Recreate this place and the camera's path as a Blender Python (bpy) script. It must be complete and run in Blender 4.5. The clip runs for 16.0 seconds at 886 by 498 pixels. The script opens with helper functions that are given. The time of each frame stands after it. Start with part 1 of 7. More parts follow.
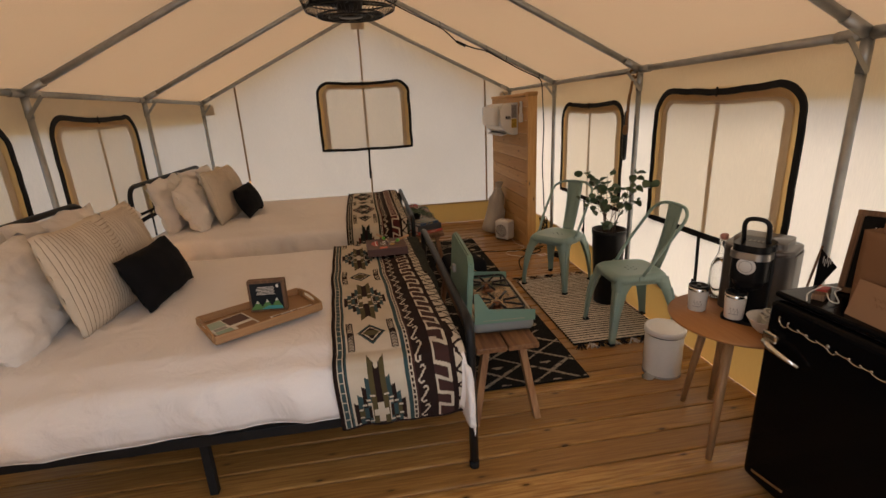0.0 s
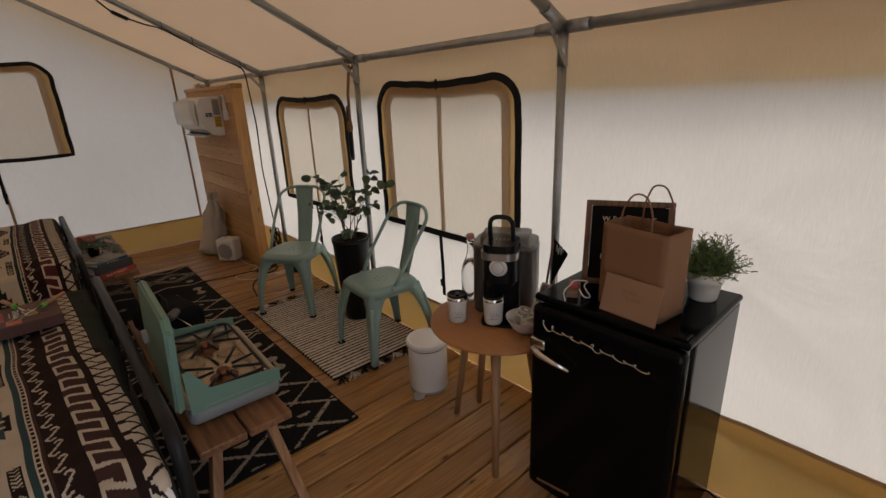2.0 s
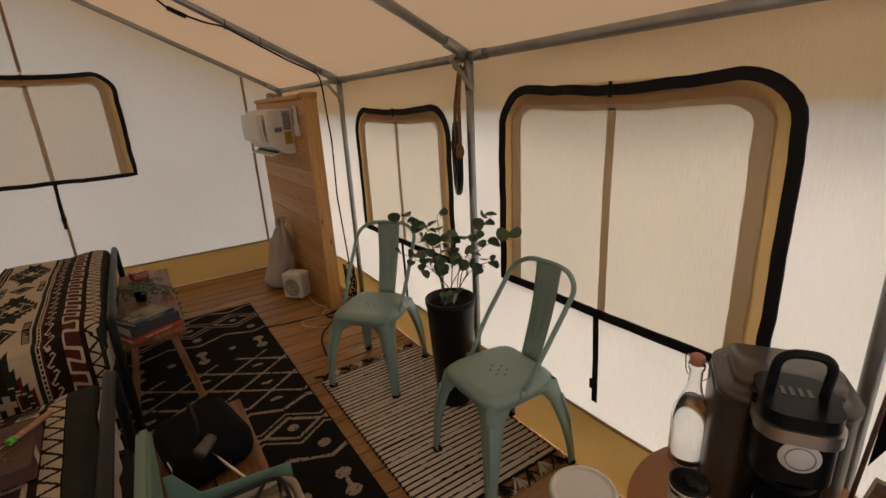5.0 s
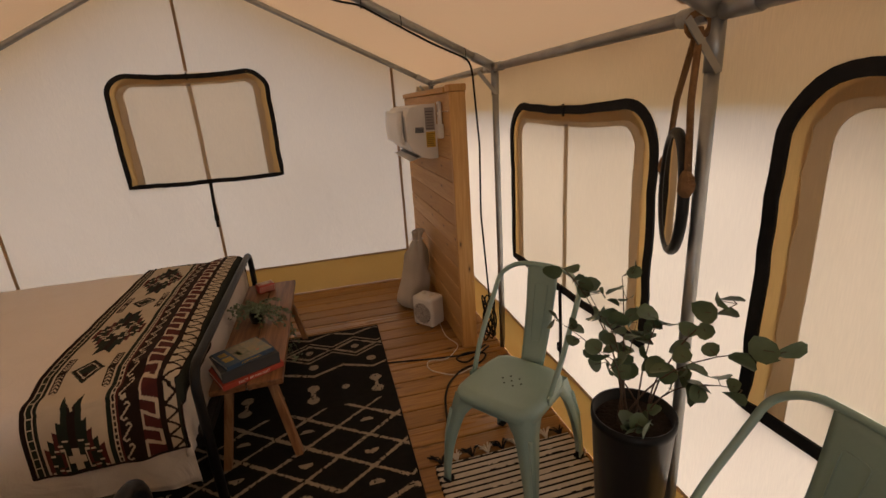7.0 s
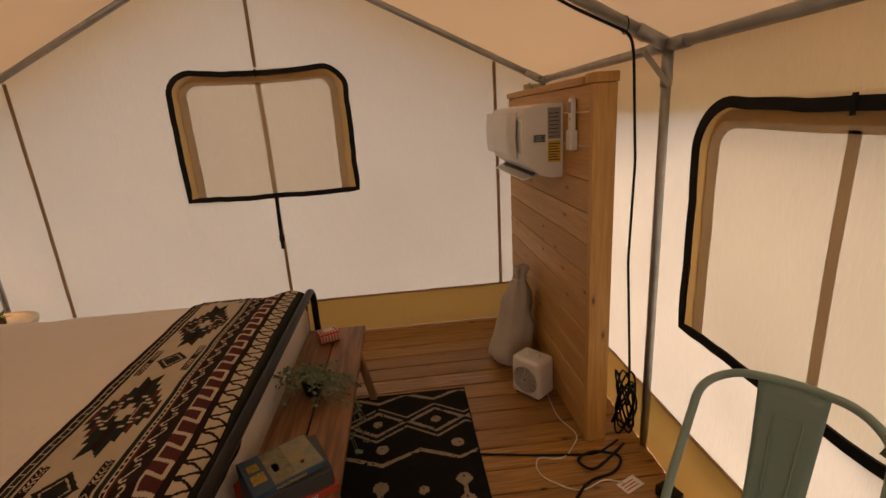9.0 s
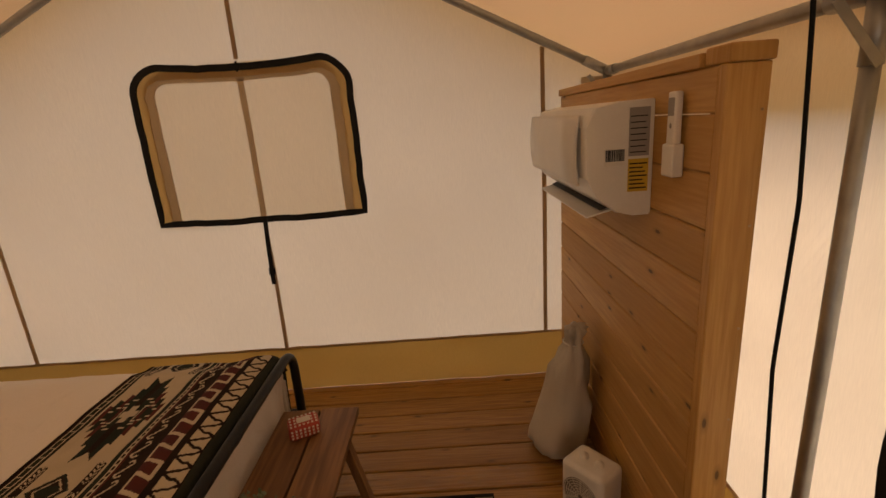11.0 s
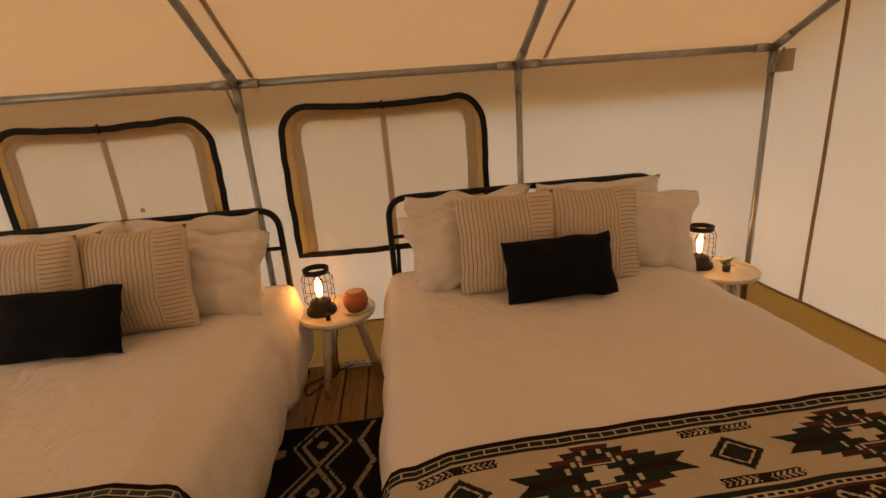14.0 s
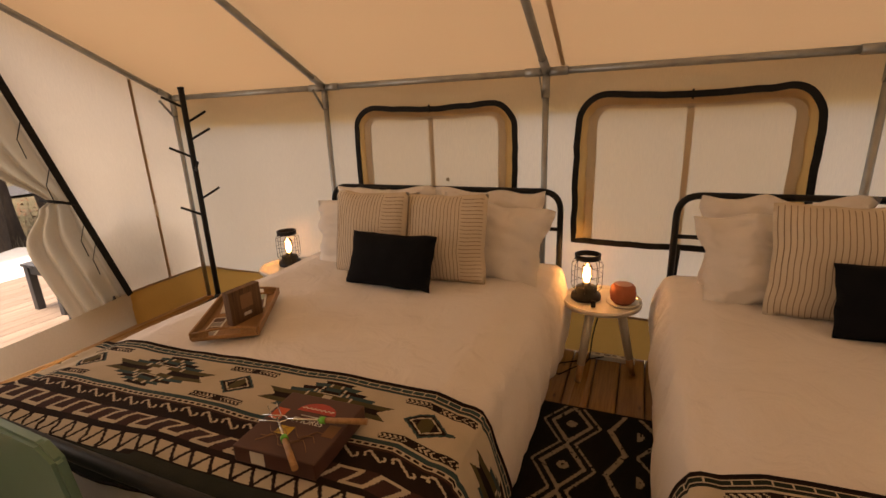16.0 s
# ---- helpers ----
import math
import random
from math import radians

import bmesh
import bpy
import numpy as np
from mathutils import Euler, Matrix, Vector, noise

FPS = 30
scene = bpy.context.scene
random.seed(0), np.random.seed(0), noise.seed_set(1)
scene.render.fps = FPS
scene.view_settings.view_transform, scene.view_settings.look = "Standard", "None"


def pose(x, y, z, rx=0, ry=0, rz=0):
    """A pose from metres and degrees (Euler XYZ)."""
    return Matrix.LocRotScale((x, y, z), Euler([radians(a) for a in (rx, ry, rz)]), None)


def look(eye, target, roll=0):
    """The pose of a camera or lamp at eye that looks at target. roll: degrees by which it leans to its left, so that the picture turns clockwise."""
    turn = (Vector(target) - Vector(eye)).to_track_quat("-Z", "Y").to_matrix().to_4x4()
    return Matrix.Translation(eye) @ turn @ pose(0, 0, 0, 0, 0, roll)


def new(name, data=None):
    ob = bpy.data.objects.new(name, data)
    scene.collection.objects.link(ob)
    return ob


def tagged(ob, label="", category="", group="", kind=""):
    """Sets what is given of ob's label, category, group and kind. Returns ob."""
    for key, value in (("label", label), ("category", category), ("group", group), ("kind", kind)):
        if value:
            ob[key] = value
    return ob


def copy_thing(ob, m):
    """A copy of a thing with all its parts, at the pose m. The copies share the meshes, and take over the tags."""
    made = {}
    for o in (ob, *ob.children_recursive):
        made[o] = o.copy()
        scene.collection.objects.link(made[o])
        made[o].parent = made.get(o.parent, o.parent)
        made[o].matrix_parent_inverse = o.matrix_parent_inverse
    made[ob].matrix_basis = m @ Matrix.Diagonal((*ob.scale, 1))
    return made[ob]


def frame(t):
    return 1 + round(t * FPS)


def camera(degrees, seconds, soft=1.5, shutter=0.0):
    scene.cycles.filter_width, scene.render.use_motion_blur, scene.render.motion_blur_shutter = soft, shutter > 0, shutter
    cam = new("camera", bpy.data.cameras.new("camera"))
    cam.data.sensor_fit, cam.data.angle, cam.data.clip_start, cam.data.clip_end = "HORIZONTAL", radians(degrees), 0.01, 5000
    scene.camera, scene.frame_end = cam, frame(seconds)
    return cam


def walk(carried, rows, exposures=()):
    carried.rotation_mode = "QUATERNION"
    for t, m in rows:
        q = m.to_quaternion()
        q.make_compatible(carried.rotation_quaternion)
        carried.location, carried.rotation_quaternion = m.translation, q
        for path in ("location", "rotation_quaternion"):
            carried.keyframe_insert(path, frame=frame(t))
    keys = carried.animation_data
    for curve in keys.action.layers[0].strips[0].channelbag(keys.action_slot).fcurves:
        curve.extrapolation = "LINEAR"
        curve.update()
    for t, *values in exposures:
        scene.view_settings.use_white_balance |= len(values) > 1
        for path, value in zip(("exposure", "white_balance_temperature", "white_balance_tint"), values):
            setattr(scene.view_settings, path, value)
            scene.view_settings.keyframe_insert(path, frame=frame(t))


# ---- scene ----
cam = camera(87.4, 16.0)
PATH = [
    (0, (0.369, -0.056, 1.514), (0.647, 1.839, 0.936), -2.8),
    (0.5, (0.45, 0.11, 1.515), (0.965, 1.948, 0.917), -2.1),
    (1, (0.561, 0.24, 1.51), (1.34, 1.98, 0.906), -2.1),
    (1.5, (0.608, 0.319, 1.496), (1.639, 1.917, 0.878), -2.3),
    (2, (0.595, 0.407, 1.483), (1.84, 1.839, 0.851), -2.3),
    (2.5, (0.576, 0.442, 1.471), (1.969, 1.719, 0.814), -1.7),
    (2.65, (0.58, 0.46, 1.468), (1.987, 1.716, 0.811), -1.7),
    (3, (0.605, 0.522, 1.461), (1.999, 1.793, 0.796), -1.8),
    (3.5, (0.743, 0.7, 1.475), (2.089, 2.024, 0.816), -1.9),
    (4, (0.847, 0.859, 1.525), (2.156, 2.228, 0.883), -1.9),
    (4.5, (0.85, 1.089, 1.513), (2.067, 2.549, 0.893), -2.5),
    (5, (0.918, 1.311, 1.521), (1.957, 2.911, 0.92), -3.1),
    (7.5, (1.304, 2.222, 1.54), (1.683, 4.097, 0.957), -4.0),
    (8, (1.29, 2.413, 1.514), (1.615, 4.307, 0.961), -4.0),
    (8.5, (1.248, 2.637, 1.511), (1.46, 4.548, 0.961), -3.9),
    (10.8, (1.367, 3.548, 1.525), (1.413, 5.476, 0.992), -3.8),
    (11, (1.384, 3.609, 1.525), (1.36, 5.537, 0.992), -4.2),
    (11.5, (1.247, 3.824, 1.503), (0.93, 5.729, 0.982), -4.7),
    (12, (1.116, 3.956, 1.49), (0.359, 5.735, 0.976), -4.9),
    (12.5, (1.09, 4.052, 1.508), (-0.099, 5.572, 0.983), -4.9),
    (13, (1.097, 4.022, 1.499), (-0.467, 5.152, 0.971), -4.8),
    (13.5, (1.118, 3.929, 1.497), (-0.677, 4.622, 0.951), -4.3),
    (14, (1.141, 3.87, 1.512), (-0.766, 4.035, 0.932), -4.4),
    (14.5, (1.181, 3.796, 1.508), (-0.721, 3.582, 0.93), -4.3),
    (15, (1.219, 3.701, 1.507), (-0.654, 3.287, 0.94), -3.4),
    (15.5, (1.24, 3.646, 1.498), (-0.587, 3.05, 0.946), -2.7),
    (16, (1.253, 3.604, 1.495), (-0.512, 2.844, 0.942), -2.2),
]
EXPOSURES = [(0, 1.15, 6600, 12), (0.5, 1.1, 6400, 12), (1.5, 0.70, 5800, 10), (3.5, 0.75, 5700, 9), (5, 0.9, 6250, 11), (8, 1.05, 7200, 18), (11, 0.95, 8900, 21),
             (12, 1.1, 9400, 22), (13, 1.04, 9600, 22), (13.5, 1.08, 9500, 21), (14.5, 1.17, 9100, 20), (16, 1.17, 8300, 19)]
walk(cam, [(t, look(eye, target, roll)) for t, eye, target, roll in PATH], EXPOSURES)

# ---- daylight ----
world = bpy.data.worlds.new("daylight")
scene.world = world
world.use_nodes = True
sky = world.node_tree.nodes.new("ShaderNodeTexSky")
sky.sky_type, sky.sun_disc = "NISHITA", False
sky.sun_elevation, sky.sun_rotation = radians(80), radians(103)
sky.air_density, sky.dust_density = 1.0, 8.0
background = world.node_tree.nodes["Background"]
background.inputs["Strength"].default_value = 0.15
world.node_tree.links.new(sky.outputs[0], background.inputs["Color"])
sun = bpy.data.lights.new("sun", "SUN")
sun.energy, sun.angle, sun.color = 2.0, radians(20), (1.0, 0.97, 0.93)
sun_ob = new("sun", sun)
sun_ob.matrix_world = look((0.4 + 1.42, 3.0 - 0.33, 7.5), (0.4, 3.0, 0.0))
# daylight that comes in by the open doorway
door_sky = bpy.data.lights.new("doorway_sky", "AREA")
door_sky.shape, door_sky.size, door_sky.size_y, door_sky.energy, door_sky.color = "RECTANGLE", 1.2, 1.5, 6.5, (0.95, 0.97, 1.0)
new("doorway_sky", door_sky).matrix_world = look((0.74, -0.2, 1.15), (-0.6, 2.6, 0.4))
# ---- materials ----
def shader(name):
    m = bpy.data.materials.new(name)
    m.use_nodes = True
    nt = m.node_tree
    return m, nt.nodes, nt.links, nt.nodes["Principled BSDF"]


def coords(nodes, links, stretch, space="Object"):
    tc = nodes.new("ShaderNodeTexCoord")
    mp = nodes.new("ShaderNodeMapping")
    mp.inputs["Scale"].default_value = stretch
    links.new(tc.outputs[space], mp.inputs["Vector"])
    return mp.outputs["Vector"]


def blend(nodes, links, a, b, factor):
    mix = nodes.new("ShaderNodeMix")
    mix.data_type = "RGBA"
    for socket, value in ((mix.inputs[6], a), (mix.inputs[7], b)):
        if isinstance(value, tuple):
            socket.default_value = (*value, 1)
        else:
            links.new(value, socket)
    links.new(factor, mix.inputs[0])
    return mix.outputs[2]


def grain(nodes, links, vec, scale, detail=4.0, lo=0.35, hi=0.65):
    n = nodes.new("ShaderNodeTexNoise")
    n.inputs["Scale"].default_value, n.inputs["Detail"].default_value = scale, detail
    links.new(vec, n.inputs["Vector"])
    r = nodes.new("ShaderNodeMapRange")
    r.inputs[1].default_value, r.inputs[2].default_value = lo, hi
    links.new(n.outputs["Fac"], r.inputs[0])
    return r.outputs[0]


def relief(nodes, links, height, strength, distance, target):
    b = nodes.new("ShaderNodeBump")
    b.inputs["Strength"].default_value, b.inputs["Distance"].default_value = strength, distance
    links.new(height, b.inputs["Height"])
    links.new(b.outputs["Normal"], target.inputs["Normal"])


def surface(name, base, alt=None, scale=6.0, fine=90.0, rough=0.6, metal=0.0, bump=0.15, depth=0.002, stretch=(1, 1, 1), sheen=0.0, coat=0.0, crease=0.0):
    """Two tones mixed at two scales, with fine relief."""
    m, nodes, links, p = shader(name)
    alt = alt or tuple(c * 0.78 for c in base)
    vec = coords(nodes, links, stretch)
    big, small = grain(nodes, links, vec, scale, 5, 0.3, 0.7), grain(nodes, links, vec, fine, 3, 0.2, 0.8)
    tone = blend(nodes, links, base, alt, big)
    dark = tuple(c * 0.86 for c in base)
    amount = nodes.new("ShaderNodeMath")
    amount.operation, amount.inputs[1].default_value = "MULTIPLY", 0.5
    links.new(small, amount.inputs[0])
    links.new(blend(nodes, links, tone, dark, amount.outputs[0]), p.inputs["Base Color"])
    p.inputs["Roughness"].default_value, p.inputs["Metallic"].default_value = rough, metal
    p.inputs["Specular IOR Level"].default_value = 0.15 if max(base) < 0.04 and not metal else (0.3 if rough > 0.85 else 0.5)
    p.inputs["Sheen Weight"].default_value, p.inputs["Coat Weight"].default_value = sheen, coat
    if bump:
        relief(nodes, links, small, bump, depth, p)
    if crease:
        folds = nodes.new("ShaderNodeTexNoise")
        folds.inputs["Scale"].default_value, folds.inputs["Detail"].default_value, folds.inputs["Distortion"].default_value = 5.5, 4.0, 1.2
        links.new(vec, folds.inputs["Vector"])
        fine_normal = p.inputs["Normal"].links[0].from_socket
        b = nodes.new("ShaderNodeBump")
        b.inputs["Strength"].default_value, b.inputs["Distance"].default_value = crease, 0.03
        links.new(folds.outputs["Fac"], b.inputs["Height"])
        links.new(fine_normal, b.inputs["Normal"])
        links.new(b.outputs["Normal"], p.inputs["Normal"])
    return m


def canvas(name, reflect, pass_colour, share, weave=420.0):
    """Woven cloth that lets daylight through."""
    m, nodes, links, p = shader(name)
    nodes.remove(p)
    out = nodes["Material Output"]
    vec = coords(nodes, links, (1, 1, 1))
    cloud, fibre = grain(nodes, links, vec, 1.3, 5, 0.3, 0.7), grain(nodes, links, vec, weave, 2, 0.2, 0.8)
    slub = grain(nodes, links, coords(nodes, links, (60, 60, 4)), 6, 3, 0.3, 0.75)
    d, t = nodes.new("ShaderNodeBsdfDiffuse"), nodes.new("ShaderNodeBsdfTranslucent")
    links.new(blend(nodes, links, reflect, tuple(c * 0.93 for c in reflect), slub), d.inputs["Color"])
    tone = blend(nodes, links, pass_colour, tuple(c * 0.90 for c in pass_colour), cloud)
    links.new(blend(nodes, links, tone, tuple(c * 0.87 for c in pass_colour), slub), t.inputs["Color"])
    relief(nodes, links, fibre, 0.12, 0.001, d)
    folds = nodes.new("ShaderNodeTexNoise")
    folds.inputs["Scale"].default_value, folds.inputs["Detail"].default_value, folds.inputs["Distortion"].default_value = 2.6, 5.0, 0.7
    links.new(coords(nodes, links, (1, 1, 0.55)), folds.inputs["Vector"])
    b = nodes.new("ShaderNodeBump")
    b.inputs["Strength"].default_value, b.inputs["Distance"].default_value = 0.30, 0.06
    links.new(folds.outputs["Fac"], b.inputs["Height"])
    links.new(b.outputs["Normal"], t.inputs["Normal"])
    mix = nodes.new("ShaderNodeMixShader")
    mix.inputs[0].default_value = share
    links.new(d.outputs[0], mix.inputs[1]), links.new(t.outputs[0], mix.inputs[2])
    links.new(mix.outputs[0], out.inputs["Surface"])
    return m


def timber(name, light, dark, along="x", rough=0.55, knots=True, ring=16.0, vary=0.45, face="xy"):
    """Boards with long grain, knots, and a tone of its own for each board."""
    m, nodes, links, p = shader(name)
    info = nodes.new("ShaderNodeObjectInfo")
    far = nodes.new("ShaderNodeVectorMath")
    far.operation = "SCALE"
    far.inputs[0].default_value = (17.0, 23.0, 31.0)
    links.new(info.outputs["Random"], far.inputs["Scale"])
    shift = nodes.new("ShaderNodeVectorMath")
    links.new(coords(nodes, links, (1, 1, 1)), shift.inputs[0])
    links.new(far.outputs[0], shift.inputs[1])

    def scaled(v):
        mp = nodes.new("ShaderNodeMapping")
        mp.inputs["Scale"].default_value = v
        links.new(shift.outputs[0], mp.inputs["Vector"])
        return mp.outputs[0]

    st = {"x": (0.35, 6, 6), "y": (6, 0.35, 6), "z": (6, 6, 0.35)}[along]
    lines = grain(nodes, links, scaled(st), ring, 7, 0.36, 0.64)
    broad = grain(nodes, links, scaled(tuple(0.35 * c for c in st)), 2.4, 3, 0.35, 0.68)
    tone = blend(nodes, links, light, dark, lines)
    half = nodes.new("ShaderNodeMath")
    half.operation, half.inputs[1].default_value = "MULTIPLY", 0.55
    links.new(broad, half.inputs[0])
    tone = blend(nodes, links, tone, tuple(c * 0.72 for c in dark), half.outputs[0])
    height = lines
    if knots:
        sep, com = nodes.new("ShaderNodeSeparateXYZ"), nodes.new("ShaderNodeCombineXYZ")
        k = {"x": (2.6, 7.2, 7.2), "y": (7.2, 2.6, 7.2), "z": (7.2, 7.2, 2.6)}[along]
        links.new(scaled(k), sep.inputs[0])
        a, b = {"xy": (0, 1), "yz": (1, 2), "xz": (0, 2)}[face]
        links.new(sep.outputs[a], com.inputs[0]), links.new(sep.outputs[b], com.inputs[1])
        v = nodes.new("ShaderNodeTexVoronoi")
        v.voronoi_dimensions = "2D"
        v.inputs["Scale"].default_value = 0.8
        links.new(com.outputs[0], v.inputs["Vector"])
        for lo, hi, deep, most in ((0.045, 0.085, 0.6, 0.55), (0.022, 0.04, 0.16, 0.95)):
            r = nodes.new("ShaderNodeMapRange")
            r.inputs[1].default_value, r.inputs[2].default_value, r.inputs[3].default_value, r.inputs[4].default_value = lo, hi, most, 0.0
            links.new(v.outputs["Distance"], r.inputs[0])
            tone = blend(nodes, links, tone, tuple(c * deep for c in dark), r.outputs[0])
    each = nodes.new("ShaderNodeMath")
    each.operation, each.inputs[1].default_value = "MULTIPLY", vary
    links.new(info.outputs["Random"], each.inputs[0])
    tone = blend(nodes, links, tone, tuple(c * 0.7 for c in dark), each.outputs[0])
    links.new(tone, p.inputs["Base Color"])
    gloss = nodes.new("ShaderNodeMapRange")
    gloss.inputs[3].default_value, gloss.inputs[4].default_value = rough - 0.08, rough + 0.16
    links.new(broad, gloss.inputs[0])
    links.new(gloss.outputs[0], p.inputs["Roughness"])
    relief(nodes, links, height, 0.35, 0.002, p)
    return m


def plain(name, base, rough=0.5, metal=0.0, coat=0.0):
    return surface(name, base, tuple(c * 0.9 for c in base), 8, 140, rough, metal, 0.05, 0.001, coat=coat)


def clear(name, tint=(1, 1, 1), rough=0.0):
    m, nodes, links, p = shader(name)
    p.inputs["Base Color"].default_value = (*tint, 1)
    p.inputs["Transmission Weight"].default_value, p.inputs["Roughness"].default_value, p.inputs["IOR"].default_value = 1.0, rough, 1.45
    return m


def glow(name, colour, strength):
    m, nodes, links, p = shader(name)
    p.inputs["Emission Color"].default_value = (*colour, 1)
    p.inputs["Emission Strength"].default_value = strength
    return m


WALL = canvas("cream_canvas", (0.60, 0.515, 0.39), (0.94, 0.835, 0.67), 0.72)
ROOF = canvas("tan_roof_canvas", (0.55, 0.40, 0.25), (0.82, 0.57, 0.34), 0.12)
VALANCE = canvas("tan_valance_canvas", (0.60, 0.48, 0.33), (0.84, 0.66, 0.43), 0.42)
FLAP = canvas("flap_canvas", (0.66, 0.56, 0.43), (0.90, 0.77, 0.56), 0.55)
HEM = canvas("hem_canvas", (0.60, 0.52, 0.41), (0.82, 0.70, 0.53), 0.52)
FACING = canvas("facing_canvas", (0.64, 0.53, 0.36), (0.96, 0.82, 0.55), 0.74)
SKIRT = canvas("mustard_vinyl", (0.43, 0.28, 0.095), (0.76, 0.45, 0.125), 0.31, 200)
PALE_FLAP = canvas("grey_canvas", (0.43, 0.39, 0.31), (0.62, 0.55, 0.42), 0.35)
SEAM = canvas("brown_webbing", (0.30, 0.21, 0.12), (0.80, 0.60, 0.40), 0.5)
BLACK_WEB = surface("black_webbing", (0.012, 0.012, 0.013), (0.02, 0.02, 0.02), 20, 400, 0.7, bump=0.4)
STEEL = surface("galvanised_steel", (0.42, 0.43, 0.42), (0.30, 0.31, 0.31), 14, 120, 0.45, 0.85)
BLACK_METAL = surface("black_powder_coat", (0.014, 0.014, 0.015), (0.02, 0.02, 0.02), 10, 200, 0.38)
DECK = timber("pine_floorboard", (0.50, 0.272, 0.080), (0.28, 0.130, 0.033), "x", 0.34, vary=0.6)
PINE_Y = timber("knotty_pine_panel", (0.62, 0.36, 0.125), (0.50, 0.262, 0.078), "y", 0.5, face="yz", vary=0.3)
PINE_UP = timber("pine_post", (0.62, 0.36, 0.125), (0.50, 0.262, 0.078), "z", 0.5, face="xz", vary=0.2)


# ---- shapes ----
def part(name, bm, material, parent, label="", smooth=False, kind=""):
    mesh = bpy.data.meshes.new(name)
    if smooth:
        for f in bm.faces:
            f.smooth = True
    bm.to_mesh(mesh)
    bm.free()
    for m in material if isinstance(material, (list, tuple)) else (material,):
        mesh.materials.append(m)
    ob = new(name, mesh)
    ob.parent = parent
    return tagged(ob, label, kind=kind)


def thing(name, label, category, m=None, group="", kind=""):
    ob = new(name)
    ob.empty_display_size = 0.1
    if m is not None:
        ob.matrix_basis = m
    return tagged(ob, label, category, group, kind)


def box(x0, x1, y0, y1, z0, z1, bevel=0.0, seg=2, bm=None):
    bm = bm or bmesh.new()
    made = bmesh.ops.create_cube(bm, size=1.0)["verts"]
    for v in made:
        v.co = ((x0 + x1) / 2 + v.co.x * (x1 - x0), (y0 + y1) / 2 + v.co.y * (y1 - y0), (z0 + z1) / 2 + v.co.z * (z1 - z0))
    if bevel:
        edges = {e for v in made for e in v.link_edges}
        bmesh.ops.bevel(bm, geom=list(edges), offset=bevel, segments=seg, affect="EDGES", profile=0.5)
    return bm


def round_path(points, radius, steps=6, closed=False):
    """A polyline with its corners rounded."""
    pts = [Vector(p) for p in points]
    out = [] if closed else [pts[0]]
    n = len(pts)
    for i in range(n if closed else n - 2):
        a, b, c = (pts[(i - 1) % n], pts[i], pts[(i + 1) % n]) if closed else (pts[i], pts[i + 1], pts[i + 2])
        r = min(radius, (a - b).length * 0.48, (c - b).length * 0.48)
        p, q = b + (a - b).normalized() * r, b + (c - b).normalized() * r
        out += [p.lerp(b, k / steps).lerp(b.lerp(q, k / steps), k / steps) for k in range(steps + 1)]
    return out if closed else out + [pts[-1]]


def tube(points, r, seg=8, closed=False, bm=None, flat=1.0, taper=None):
    """A round (or flattened) bar swept along points."""
    bm = bm or bmesh.new()
    pts = [Vector(p) for p in points]
    n, rings, side = len(pts), [], None
    for i, p in enumerate(pts):
        t = (pts[(i + 1) % n] - pts[i - 1]) if closed else (pts[min(i + 1, n - 1)] - pts[max(i - 1, 0)])
        t.normalize()
        side = t.orthogonal().normalized() if side is None else (side - t * side.dot(t)).normalized()
        up = t.cross(side)
        k = r if taper is None else r + (taper - r) * i / (n - 1)
        rings.append([bm.verts.new(p + (side * math.cos(a) + up * math.sin(a) * flat) * k) for a in (2 * math.pi * j / seg for j in range(seg))])
    for i in range(n if closed else n - 1):
        a, b = rings[i], rings[(i + 1) % n]
        for j in range(seg):
            f = bm.faces.new((a[j], a[(j + 1) % seg], b[(j + 1) % seg], b[j]))
            f.smooth = True
    if not closed:
        bm.faces.new(rings[0][::-1]), bm.faces.new(rings[-1])
    return bm


def lathe(profile, seg=24, x=0.0, y=0.0, z=0.0, bm=None, smooth=True):
    """A body of revolution from (radius, height) pairs."""
    bm = bm or bmesh.new()
    rings = []
    for r, h in profile:
        if r < 1e-5:
            rings.append([bm.verts.new((x, y, z + h))])
        else:
            rings.append([bm.verts.new((x + r * math.cos(a), y + r * math.sin(a), z + h)) for a in (2 * math.pi * j / seg for j in range(seg))])
    for a, b in zip(rings, rings[1:]):
        for j in range(seg):
            k = (j + 1) % seg
            quad = [a[j % len(a)], a[k % len(a)], b[k % len(b)], b[j % len(b)]]
            quad = list(dict.fromkeys(quad))
            if len(quad) > 2:
                f = bm.faces.new(quad)
                f.smooth = smooth
    return bm


def sheet(fn, nu, nv, bm=None, keep=None, smooth=True):
    """A grid of faces; fn(u, v) gives each corner, keep(u, v) says which faces stay."""
    bm = bm or bmesh.new()
    vs = [[bm.verts.new(fn(i / nu, j / nv)) for j in range(nv + 1)] for i in range(nu + 1)]
    for i in range(nu):
        for j in range(nv):
            if keep is None or keep((i + 0.5) / nu, (j + 0.5) / nv):
                f = bm.faces.new((vs[i][j], vs[i + 1][j], vs[i + 1][j + 1], vs[i][j + 1]))
                f.smooth = smooth
    bmesh.ops.delete(bm, geom=[v for v in bm.verts if not v.link_faces], context="VERTS")
    return bm


